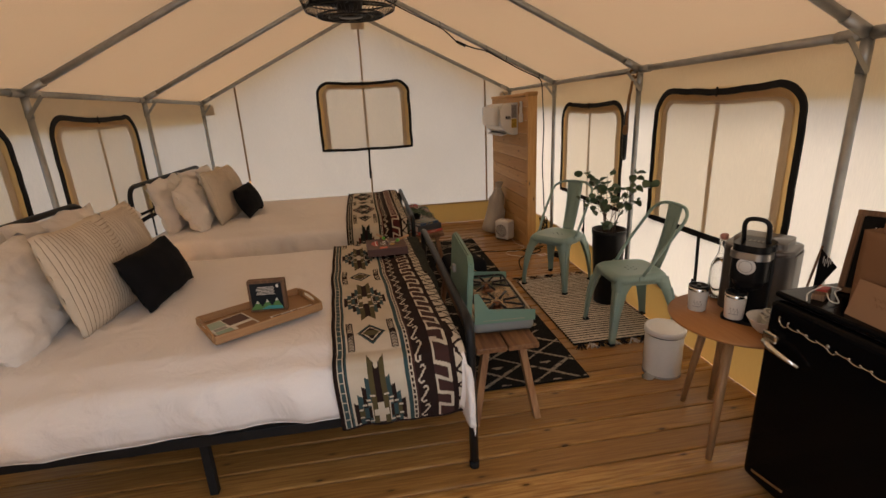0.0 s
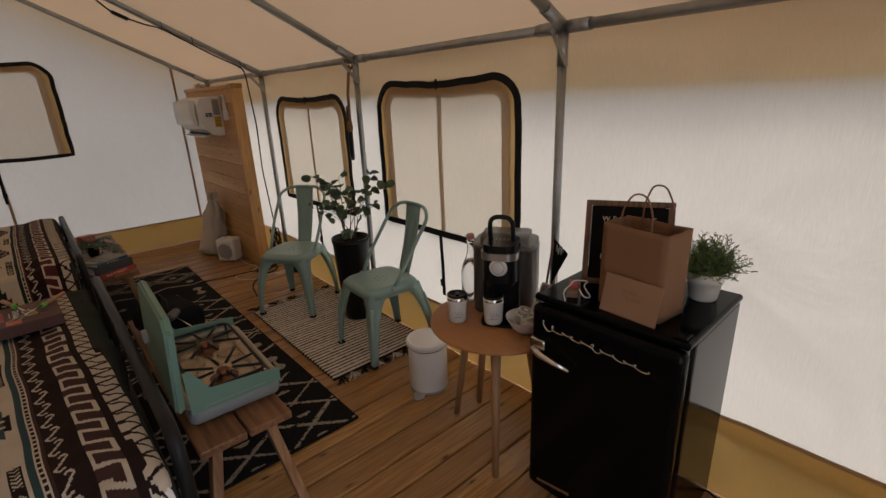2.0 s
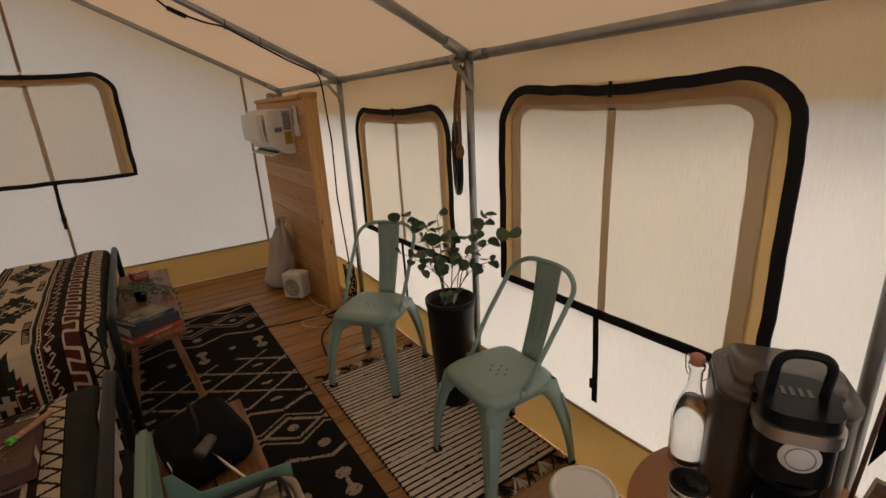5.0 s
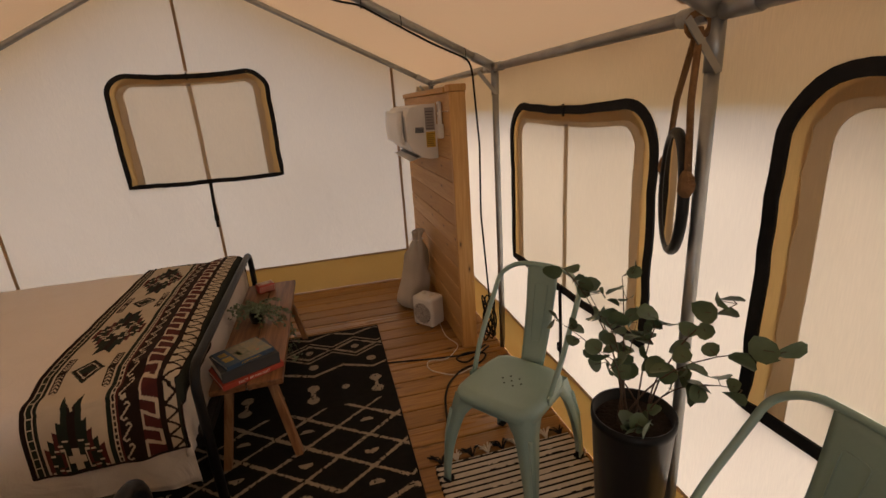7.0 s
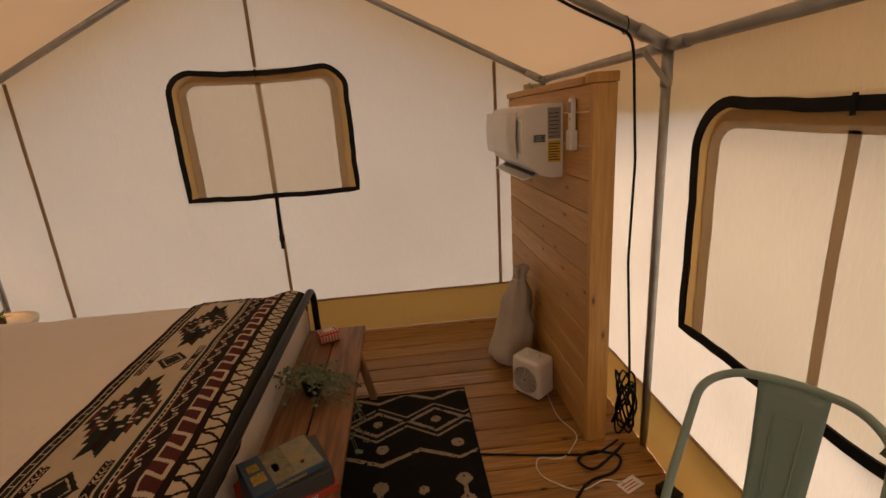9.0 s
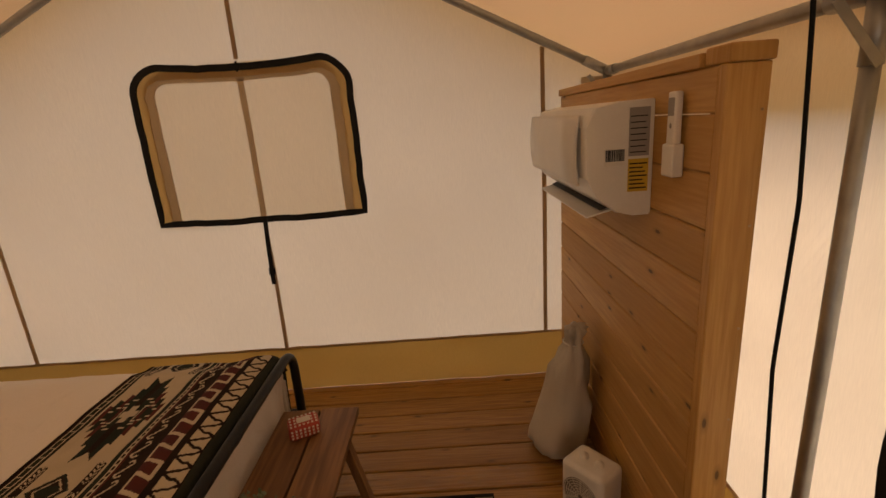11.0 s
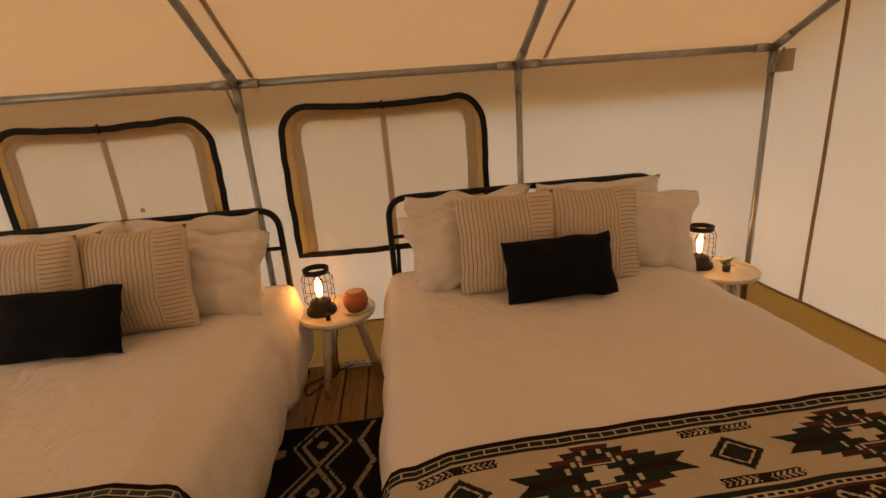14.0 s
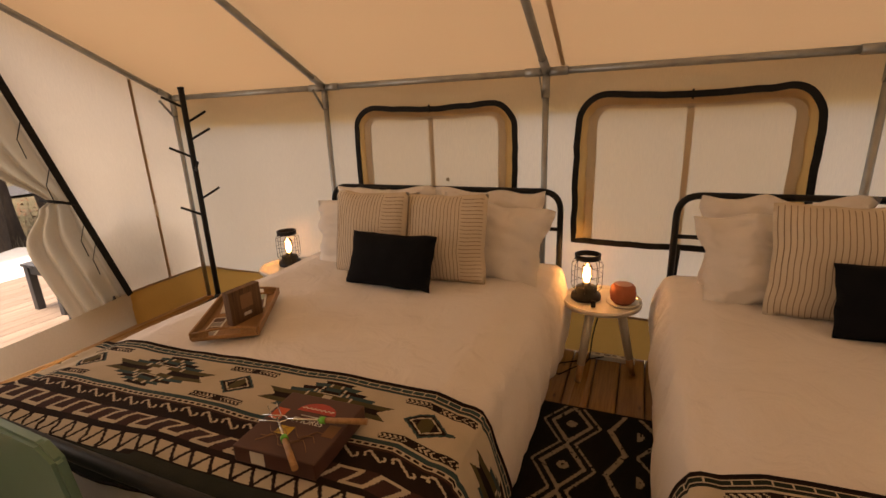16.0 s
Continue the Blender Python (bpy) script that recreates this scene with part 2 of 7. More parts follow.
def polygon(points, depth, axis_m=None, bm=None):
    """A flat outline in x, y, given thickness along z."""
    bm = bm or bmesh.new()
    lo, hi = [bm.verts.new((*p, 0)) for p in points], [bm.verts.new((*p, depth)) for p in points]
    bm.faces.new(lo[::-1]), bm.faces.new(hi)
    n = len(points)
    for i in range(n):
        bm.faces.new((lo[i], lo[(i + 1) % n], hi[(i + 1) % n], hi[i]))
    if axis_m is not None:
        bmesh.ops.transform(bm, matrix=axis_m, verts=lo + hi)
    return bm


def moved(bm, m):
    bmesh.ops.transform(bm, matrix=m, verts=bm.verts[:])
    return bm


def rough_up(bm, amount, scale, seed=0.0):
    for v in bm.verts:
        v.co += noise.noise_vector(v.co * scale + Vector((seed, seed * 2, 0))) * amount
    return bm


def wall_text(body, size, material, m, parent=None, name="lettering", depth=0.001, spacing=1.0):
    cu = bpy.data.curves.new(name, "FONT")
    cu.body, cu.size, cu.align_x, cu.align_y, cu.extrude, cu.space_character = body, size, "CENTER", "CENTER", depth, spacing
    tmp = new("tmp", cu)
    mesh = bpy.data.meshes.new_from_object(tmp.evaluated_get(bpy.context.evaluated_depsgraph_get()))
    bpy.data.objects.remove(tmp)
    mesh.name = name
    mesh.materials.clear()
    mesh.materials.append(material)
    ob = new(name, mesh)
    ob.matrix_basis = m
    ob.parent = parent
    return ob
# ---- the tent: 12 by 20 feet, gable at front and back ----
LEFT, RIGHT, FRONT, BACK, EAVE, RIDGE, MID = -1.577, 2.277, 0.02, 6.16, 1.71, 2.66, 0.355
BAYS = (0.06, 1.555, 3.075, 4.595, 6.115)
SLOPE = (RIDGE - EAVE) / (RIGHT - MID)


def roof_z(x):
    return RIDGE - abs(x - MID) * SLOPE


def wave(a, b, amount, seed):
    return amount * noise.noise(Vector((a * 1.7, b * 1.1, seed))) + amount * 0.35 * noise.noise(Vector((a * 5, b * 3, seed + 7)))


class Opening:
    """A window with round upper corners, in a wall's own run and height."""

    def __init__(self, a, b, z0, z1, r=0.15):
        self.a, self.b, self.z0, self.z1, self.r = a, b, z0, z1, r

    def has(self, s, z, grow=0.0):
        a, b, z0, z1, r = self.a - grow, self.b + grow, self.z0 - grow, self.z1 + grow, self.r + grow
        if not (a < s < b and z0 < z < z1):
            return False
        for cx in (a + r, b - r):
            if z > z1 - r and (s < a + r or s > b - r) and abs(s - cx) < r:
                return (s - cx) ** 2 + (z - z1 + r) ** 2 < r * r
        return True

    def arch(self):
        """Up one side, over the round corners and down the other."""
        a, b, z1, r = self.a, self.b, self.z1, self.r
        pts = [(a, self.z0 + (z1 - r - self.z0) * k / 12) for k in range(12)]
        pts += [(a + r - r * math.cos(k * math.pi / 16), z1 - r + r * math.sin(k * math.pi / 16)) for k in range(9)]
        pts += [(a + r + (b - a - 2 * r) * k / 10, z1 - 0.012 * math.sin(math.pi * k / 10)) for k in range(1, 10)]
        pts += [(b - r + r * math.sin(k * math.pi / 16), z1 - r + r * math.cos(k * math.pi / 16)) for k in range(9)]
        pts += [(b, z1 - r + (self.z0 - z1 + r) * k / 12) for k in range(1, 13)]
        return [(p + 0.006 * noise.noise(Vector((p * 6, q * 7, 3))), q + 0.006 * noise.noise(Vector((p * 7, q * 6, 8)))) for p, q in pts]

    def outline(self, grow=0.0, top_dip=0.020):
        a, b, z0, z1, r = self.a - grow, self.b + grow, self.z0 - grow, self.z1 + grow, self.r + grow
        pts = [(a, z0)]
        for k in range(9):
            t = math.pi - k * math.pi / 16
            pts.append((a + r + r * math.cos(t), z1 - r + r * math.sin(t)))
        for k in range(1, 6):
            pts.append((a + r + (b - a - 2 * r) * k / 6, z1 - top_dip * math.sin(math.pi * k / 6)))
        for k in range(9):
            t = math.pi / 2 - k * math.pi / 16
            pts.append((b - r + r * math.cos(t), z1 - r + r * math.sin(t)))
        pts.append((b, z0))
        for k in range(1, 6):
            pts.append((b + (a - b) * k / 6, z0 - 0.008 * math.sin(math.pi * k / 6)))
        full = []
        for (s0, h0), (s1, h1) in zip(pts, pts[1:] + pts[:1]):
            n = max(1, int(math.hypot(s1 - s0, h1 - h0) / 0.06))
            full += [(s0 + (s1 - s0) * k / n, h0 + (h1 - h0) * k / n) for k in range(n)]
        return [(s0 + 0.010 * noise.noise(Vector((s0 * 9, h0 * 9, 1))), h0 + 0.007 * noise.noise(Vector((s0 * 9, h0 * 9, 6)))) for s0, h0 in full]


SIDE_WINDOWS = [Opening(1.79, 2.875, 0.735, 1.55), Opening(3.295, 4.41, 0.69, 1.497)]
LEFT_WINDOWS = [Opening(1.775, 2.885, 0.745, 1.555), Opening(3.26, 4.39, 0.74, 1.57)]
BACK_WINDOW = [Opening(-0.195, 0.93, 1.075, 1.88)]


def band(points, width, place, out, thick=0.006, closed=False):
    """A flat strip of webbing along a line in a wall's plane, given thickness."""
    bm = bmesh.new()
    n, rows = len(points), []
    for i, (s, z) in enumerate(points):
        p, q = points[(i - 1) % n] if closed or i else points[0], points[(i + 1) % n] if closed or i < n - 1 else points[-1]
        d = Vector((q[0] - p[0], q[1] - p[1])).normalized()
        nx, nz = -d.y * width / 2, d.x * width / 2
        rows.append([bm.verts.new(place(s + k * nx, z + k * nz, out + h)) for k, h in ((1, 0), (1, thick), (-1, thick), (-1, 0))])
    for i in range(n if closed else n - 1):
        a, b = rows[i], rows[(i + 1) % n]
        for j in range(4):
            bm.faces.new((a[j], a[(j + 1) % 4], b[(j + 1) % 4], b[j]))
    return bm


def window_unit(parent, name, o, place, strap=True):
    """Binding, closed outer flap with its hems, and the hanging strap. place(s, z, inward)."""
    w = part(name, band(o.outline(0.004), 0.034, place, 0.002, 0.008, True), BLACK_WEB, parent, "black webbing binding round a window")
    flap = sheet(lambda u, v: place(o.a - 0.02 + u * (o.b - o.a + 0.04), o.z0 - 0.02 + v * (o.z1 - o.z0 + 0.04), -0.007 + wave(u * 3, v * 2, 0.004, o.a)), 110, 84,
                 keep=lambda u, v: o.has(o.a - 0.02 + u * (o.b - o.a + 0.04), o.z0 - 0.02 + v * (o.z1 - o.z0 + 0.04), 0.012))
    part("flap", flap, FLAP, w, "closed tan canvas window flap")
    inner = Opening(o.a + 0.075, o.b - 0.075, o.z0 - 0.01, o.z1 - 0.043, 0.10)
    part("hem", band(inner.arch(), 0.056, place, -0.004, 0.002), HEM, w, "stitched canvas hem")
    rim = Opening(o.a + 0.028, o.b - 0.028, o.z0, o.z1 - 0.026, 0.125).arch()
    rim = [(p + 0.005 * math.sin(k * 1.9 + o.a * 5), q) for k, (p, q) in enumerate(rim)]
    part("facing", band(rim, 0.05, place, -0.0015, 0.0015), FACING, w, "puckered inner facing")
    mid = (inner.a + inner.b) / 2
    part("centre_seam", band([(mid, o.z0 - 0.01), (mid + 0.004, (o.z0 + o.z1) / 2), (mid, inner.z1 - 0.03)], 0.032, place, -0.004, 0.002), HEM, w)
    mid = (o.a + o.b) / 2
    part("zip_pull", band([(mid, o.z1 + 0.01), (mid, o.z1 - 0.04)], 0.01, place, 0.01, 0.006), BLACK_WEB, w)
    if strap:
        st = part("strap", band([(mid + 0.01, o.z0), (mid, o.z0 - 0.2), (mid - 0.004, o.z0 - 0.39)], 0.024, place, 0.012, 0.004), BLACK_WEB, w, "black webbing strap")
        part("buckle", band([(mid + 0.001, o.z0 - 0.29), (mid - 0.001, o.z0 - 0.33)], 0.034, place, 0.015, 0.008), BLACK_WEB, st)


def long_wall(name, x, inward, windows, label):
    place = lambda s, z, out: (x + inward * out, s, z)
    holes = lambda u, v: not any(o.has(FRONT + u * (BACK - FRONT), 0.26 + v * (EAVE + 0.02 - 0.26)) for o in windows)
    slack = lambda y, z: 0.035 * math.exp(-((z - 1.63 - 0.03 * math.sin(y * 4)) / 0.045) ** 2) * noise.noise(Vector((y * 3.4, z * 4, x)))
    bm = sheet(lambda u, v: (x + inward * (wave(u * 6, v * 1.5, 0.012, x) + slack(FRONT + u * (BACK - FRONT), 0.26 + v * (EAVE + 0.02 - 0.26))), FRONT + u * (BACK - FRONT), 0.26 + v * (EAVE + 0.02 - 0.26)), 410, 97, keep=holes)
    w = part(name, bm, WALL, None)
    tagged(w, label, "wall", kind="structure")
    top = lambda y: 0.268 + (0.058 * min(1.0, max(0.0, (1.9 - y) / 1.1)) if inward < 0 else 0.0)
    part("skirt", sheet(lambda u, v: (x + inward * (0.004 + 0.02 * (1 - v) + 0.012 * noise.noise(Vector((u * 26, v * 2, x)))), FRONT + u * (BACK - FRONT), 0.002 + v * (top(FRONT + u * (BACK - FRONT)) - 0.006)), 120, 6), SKIRT, w, "mustard vinyl skirt")
    line = [(FRONT + k * (BACK - FRONT) / 60, top(FRONT + k * (BACK - FRONT) / 60) + 0.006 * noise.noise(Vector((k * 0.7, x, 0)))) for k in range(61)]
    part("skirt_binding", band(line, 0.014, place, 0.006, 0.004), SEAM, w)
    for i, o in enumerate(windows):
        window_unit(w, "window", o, place)
    # outer valance of the roof
    part("valance", sheet(lambda u, v: (x - inward * (0.05 + 0.02 * noise.noise(Vector((u * 9, v, 3)))), FRONT - 0.1 + u * (BACK - FRONT + 0.2), 1.50 + v * (EAVE - 1.50)), 60, 3), VALANCE, w, "tan roof edge hanging outside")
    return w


left_wall = long_wall("wall_left", LEFT, 1, LEFT_WINDOWS, "cream canvas tent wall with two closed windows")
part("repair_patch", moved(lathe([(0, 0.003), (0.011, 0.003), (0.013, 0.0)], 16), pose(LEFT - 0.004, 2.437, 1.089, 0, 90, 0)), SEAM, left_wall, "small round repair patch")
long_wall("wall_right", RIGHT, -1, SIDE_WINDOWS, "cream canvas tent wall with two closed windows")


def gable(name, y, inward, windows, label, keep=None):
    place = lambda s, z, out: (s, y + inward * out, z)

    def point(u, v):
        s = LEFT + u * (RIGHT - LEFT)
        return (s, y + inward * wave(u * 4, v * 2.4, 0.012, y), 0.26 + v * (roof_z(s) + 0.02 - 0.26))

    def stays(u, v):
        s = LEFT + u * (RIGHT - LEFT)
        z = 0.26 + v * (roof_z(s) + 0.02 - 0.26)
        return not any(o.has(s, z) for o in windows) and (keep is None or keep(s, z))

    w = part(name, sheet(point, 260, 150, keep=stays), WALL, None)
    tagged(w, label, "wall", kind="structure")
    return w, place


back_wall, back_place = gable("wall_back", BACK, -1, BACK_WINDOW, "cream canvas gable wall with one closed window")
part("skirt", sheet(lambda u, v: (LEFT + u * (RIGHT - LEFT), BACK - 0.004 - 0.02 * (1 - v) - 0.012 * noise.noise(Vector((u * 18, v * 2, 4))), 0.002 + v * 0.262), 80, 6), SKIRT, back_wall, "mustard vinyl skirt")
part("skirt_binding", band([(LEFT + k * (RIGHT - LEFT) / 50, 0.268 + 0.006 * noise.noise(Vector((k * 0.7, 5, 0)))) for k in range(51)], 0.014, back_place, 0.006, 0.004), SEAM, back_wall)
window_unit(back_wall, "window", BACK_WINDOW[0], back_place)
for s in (-1.155, 0.37, 1.93):
    top = roof_z(s) - 0.03
    runs = [(0.27, 1.06), (1.9, top)] if abs(s - 0.37) < 0.1 else [(0.27, top)]
    for z0, z1 in runs:
        part("seam", band([(s, z0), (s + 0.004, (z0 + z1) / 2), (s, z1)], 0.022, back_place, 0.004, 0.004), SEAM, back_wall)

# front gable with the doorway, its zipped edge slanting
DOOR_TOP = 2.12


def in_front(s, z):
    return not (abs(s - MID) < MID + 0.886 - (z - 0.264) * 0.291 and z < DOOR_TOP)


front_wall, front_place = gable("wall_front", FRONT, 1, [], "cream canvas gable wall with an open doorway", in_front)
for a, b in ((LEFT, -0.88), (2 * MID + 0.88, RIGHT)):
    part("skirt", sheet(lambda u, v: (a + u * (b - a), FRONT + 0.004 + 0.02 * (1 - v), 0.002 + v * 0.262), 20, 4), SKIRT, front_wall, "mustard vinyl skirt")
    part("skirt_binding", band([(a, 0.268), ((a + b) / 2, 0.27), (b, 0.266)], 0.014, front_place, 0.006, 0.004), SEAM, front_wall)
for s in (-1.24, 1.95):
    part("seam", band([(s, 0.27), (s, 1.0), (s, roof_z(s) - 0.03)], 0.022, front_place, 0.004, 0.004), SEAM, front_wall)

# roof, one sheet with a ridge
roof = part("ceiling", sheet(lambda u, v: ((LEFT - 0.06 + u * (RIGHT - LEFT + 0.12)), FRONT - 0.14 + v * (BACK - FRONT + 0.39),
                             roof_z(LEFT - 0.06 + u * (RIGHT - LEFT + 0.12)) + 0.035 - 0.018 * abs(math.sin(math.pi * (v * 6.53 - 0.18) / 1.52)) * min(1, 4 * abs(u - 0.5))), 60, 120), ROOF, None)
tagged(roof, "tan canvas tent roof seen from inside", "ceiling", kind="structure")

ROOF_SEAM = canvas("roof_seam_canvas", (0.475, 0.345, 0.215), (0.76, 0.53, 0.31), 0.11)
for y in (3.168, 4.748):
    for x0, x1 in ((LEFT + 0.04, MID - 0.02), (MID + 0.02, RIGHT - 0.04)):
        strip = bmesh.new()
        rows = []
        for k in range(25):
            x = x0 + (x1 - x0) * k / 24
            z = roof_z(x) + 0.012 + 0.004 * math.sin(k * 0.9)
            rows.append([strip.verts.new((x, y + d, z + h)) for d, h in ((-0.011, 0), (0.011, 0), (0.011, 0.004), (-0.011, 0.004))])
        for p, q in zip(rows, rows[1:]):
            for j in range(4):
                strip.faces.new((p[j], p[(j + 1) % 4], q[(j + 1) % 4], q[j]))
        part("roof_seam", strip, ROOF_SEAM, roof)

# steel frame
steel = thing("tent_frame", "galvanised steel pipe frame carrying the canvas", "frame", kind="structure")
XL, XR, ZE = -1.545, 2.252, 1.71
for y in BAYS:
    for x, nm in ((XL, "post"), (XR, "post")):
        part(nm, tube([(x, y, 0.0), (x, y, 0.9), (x, y, ZE - 0.02)], 0.018, 12), STEEL, steel)
        part("sleeve", tube([(x, y, ZE - 0.14), (x, y, ZE - 0.01)], 0.0215, 12), STEEL, steel)
        side = 1 if x < MID else -1
        part("sleeve", tube([(x, y, ZE), (x + side * 0.12, y, ZE + 0.12 * SLOPE)], 0.0245, 12), STEEL, steel)
        part("rafter", tube([(x, y, ZE), (MID, y, RIDGE - 0.015)], 0.0205, 12), STEEL, steel)
        part("brace", box(-0.01, 0.01, -0.002, 0.002, 0, 0.16), STEEL, steel).matrix_basis = pose(x + side * 0.0, y - 0.02, ZE - 0.14, 0, side * 40, 0)
for x in (XL, XR):
    for y0, y1 in zip(BAYS, BAYS[1:]):
        part("eave_rail", tube([(x, y0, ZE), (x, y1, ZE)], 0.0195, 12), STEEL, steel)
        part("sleeve", tube([(x, y0 + 0.02, ZE), (x, y0 + 0.12, ZE)], 0.024, 12), STEEL, steel)
        part("sleeve", tube([(x, y1 - 0.12, ZE), (x, y1 - 0.02, ZE)], 0.024, 12), STEEL, steel)
for y0, y1 in zip(BAYS, BAYS[1:]):
    part("ridge_rail", tube([(MID, y0, RIDGE - 0.015), (MID, y1, RIDGE - 0.015)], 0.0205, 12), STEEL, steel)

# ground under and round the tent
GROUND = surface("leaf_litter_soil", (0.16, 0.115, 0.07), (0.10, 0.10, 0.045), 2.5, 40, 0.95, bump=0.8, depth=0.03)


def ease(a, b, t):
    k = min(1.0, max(0.0, (t - a) / (b - a)))
    return k * k * (3 - 2 * k)


def ground_z(x, y):
    return -1.2 - 1.1 * ease(2.0, 5.5, -y) + 1.5 * ease(8.6, 16.5, -y) + 0.06 * noise.noise(Vector((x * 0.6, y * 0.6, 0)))


def spread(t, reach):
    """Even steps near the middle, wide ones far off."""
    k = 2 * t - 1
    return reach * (0.12 * k + 0.88 * k ** 5)


gr = part("ground", sheet(lambda u, v: Vector((spread(u, 300), spread(v, 300), ground_z(spread(u, 300), spread(v, 300)))), 160, 160), GROUND, None)
tagged(gr, "leaf-covered forest floor", "ground", kind="structure")
# ---- more materials ----
LINEN = surface("white_cotton", (0.78, 0.74, 0.71), (0.74, 0.70, 0.67), 2.2, 240, 0.9, bump=0.12, sheen=0.15, crease=0.58)
SHAM = surface("white_pillow_cotton", (0.77, 0.73, 0.69), (0.70, 0.66, 0.62), 4, 260, 0.9, bump=0.12, sheen=0.15, crease=0.40)
NAVY = surface("black_cushion_cloth", (0.004, 0.0045, 0.006), (0.008, 0.008, 0.010), 9, 300, 0.95, bump=0.3)
OAT = surface("oatmeal_stripe_cloth", (0.68, 0.59, 0.47), (0.62, 0.53, 0.42), 5, 260, 0.95, bump=0.2)
OAT_LINE = surface("brown_stripe_thread", (0.33, 0.25, 0.175), None, 30, 300, 0.95)
CREAM = surface("blanket_cream", (0.52, 0.45, 0.35), (0.44, 0.38, 0.29), 12, 240, 0.95, bump=0.5)
COCOA = surface("blanket_dark_brown", (0.022, 0.012, 0.010), (0.014, 0.008, 0.007), 12, 240, 0.95, bump=0.5)
MAROON = surface("blanket_maroon", (0.085, 0.016, 0.014), (0.06, 0.012, 0.012), 12, 240, 0.95, bump=0.5)
TEAL = surface("blanket_teal", (0.030, 0.062, 0.066), (0.022, 0.046, 0.05), 12, 240, 0.95, bump=0.5)
OLIVE = surface("blanket_olive", (0.085, 0.065, 0.025), (0.06, 0.05, 0.02), 12, 240, 0.95, bump=0.5)
UMBER = surface("blanket_umber", (0.050, 0.020, 0.016), (0.036, 0.015, 0.012), 12, 240, 0.95, bump=0.5)
PINE_YARN = surface("blanket_pine_green", (0.018, 0.024, 0.018), (0.013, 0.018, 0.014), 12, 240, 0.95, bump=0.5)
MOSS = surface("blanket_border", (0.030, 0.034, 0.026), (0.022, 0.025, 0.02), 12, 240, 0.95, bump=0.6)
RUG_BLACK = surface("rug_black_pile", (0.008, 0.0075, 0.007), (0.014, 0.012, 0.011), 30, 260, 1.0, bump=0.6, depth=0.004)
RUG_CREAM = surface("rug_cream_pile", (0.36, 0.30, 0.22), (0.24, 0.20, 0.15), 40, 260, 1.0, bump=0.6, depth=0.004)
MAT_CREAM = surface("mat_cream_cotton", (0.66, 0.57, 0.46), None, 30, 260, 1.0, bump=0.6, depth=0.004)
MAT_DARK = surface("mat_dark_cotton", (0.018, 0.016, 0.015), None, 30, 260, 1.0, bump=0.6, depth=0.004)
STOVE_GREEN = surface("stove_green_paint", (0.155, 0.265, 0.205), (0.13, 0.23, 0.175), 7, 160, 0.42, bump=0.08)
MINT = surface("sage_green_paint", (0.255, 0.365, 0.325), (0.22, 0.325, 0.285), 7, 160, 0.38, bump=0.08)
RUBBER = plain("black_rubber", (0.012, 0.012, 0.012), 0.8)
ACACIA = timber("acacia_slat", (0.40, 0.20, 0.08), (0.15, 0.062, 0.024), "y", 0.42, False, 9)
ACACIA_UP = timber("acacia_leg", (0.50, 0.29, 0.14), (0.24, 0.11, 0.05), "z", 0.5, False, 9)
OAK = timber("oak_veneer", (0.50, 0.225, 0.072), (0.41, 0.175, 0.052), "y", 0.36, False, 22)
OAK_UP = timber("oak_leg", (0.48, 0.27, 0.12), (0.36, 0.19, 0.08), "z", 0.45, False)
BAMBOO = timber("bamboo", (0.44, 0.25, 0.11), (0.34, 0.18, 0.075), "x", 0.45, False)
RUSTIC = timber("weathered_frame_wood", (0.30, 0.17, 0.09), (0.12, 0.065, 0.035), "z", 0.7, False)
WHITE_PLASTIC = plain("white_plastic", (0.74, 0.72, 0.68), 0.35)
WHITE_ENAMEL = plain("white_enamel", (0.72, 0.69, 0.63), 0.3)
GLOSS_BLACK = plain("gloss_black_enamel", (0.003, 0.003, 0.0035), 0.14)
GLOSS_BLACK.node_tree.nodes["Principled BSDF"].inputs["Specular IOR Level"].default_value = 0.09
BLACK_PLASTIC = plain("black_plastic", (0.010, 0.010, 0.011), 0.3)
CHAR = plain("charcoal_plastic", (0.12, 0.108, 0.10), 0.36, 0.5)
CHROME = surface("chrome", (0.72, 0.70, 0.66), (0.66, 0.64, 0.6), 6, 80, 0.14, 1.0, 0.02)
KRAFT = surface("kraft_paper", (0.22, 0.108, 0.048), (0.18, 0.088, 0.038), 5, 180, 0.8, bump=0.2)
KRAFT_LIGHT = surface("kraft_envelope", (0.29, 0.165, 0.088), (0.26, 0.145, 0.077), 6, 180, 0.8, bump=0.15)
PAPER = plain("white_paper", (0.72, 0.69, 0.63), 0.7)
LETTER = plain("white_letter", (0.80, 0.78, 0.72), 0.5)
FELT = surface("black_felt", (0.012, 0.012, 0.012), None, 30, 300, 1.0, bump=0.4)
LEAF = surface("eucalyptus_leaf", (0.055, 0.095, 0.045), (0.095, 0.135, 0.07), 14, 120, 0.5, bump=0.1)
HERB = surface("rosemary_leaf", (0.115, 0.165, 0.042), (0.06, 0.10, 0.024), 14, 120, 0.6, bump=0.1)
SAGE = surface("trailing_leaf", (0.16, 0.21, 0.13), (0.10, 0.145, 0.09), 14, 120, 0.7, bump=0.1)
TWIG = surface("brown_twig", (0.085, 0.05, 0.03), None, 30, 200, 0.8)
SOIL = surface("potting_soil", (0.030, 0.020, 0.014), None, 30, 100, 1.0, bump=0.9, depth=0.01)
SACK = surface("grey_cotton_sack", (0.52, 0.47, 0.40), (0.42, 0.38, 0.32), 5, 240, 0.95, bump=0.3)
ROPE = surface("jute_rope", (0.26, 0.145, 0.065), (0.16, 0.085, 0.04), 60, 260, 0.95, bump=0.9, depth=0.004)
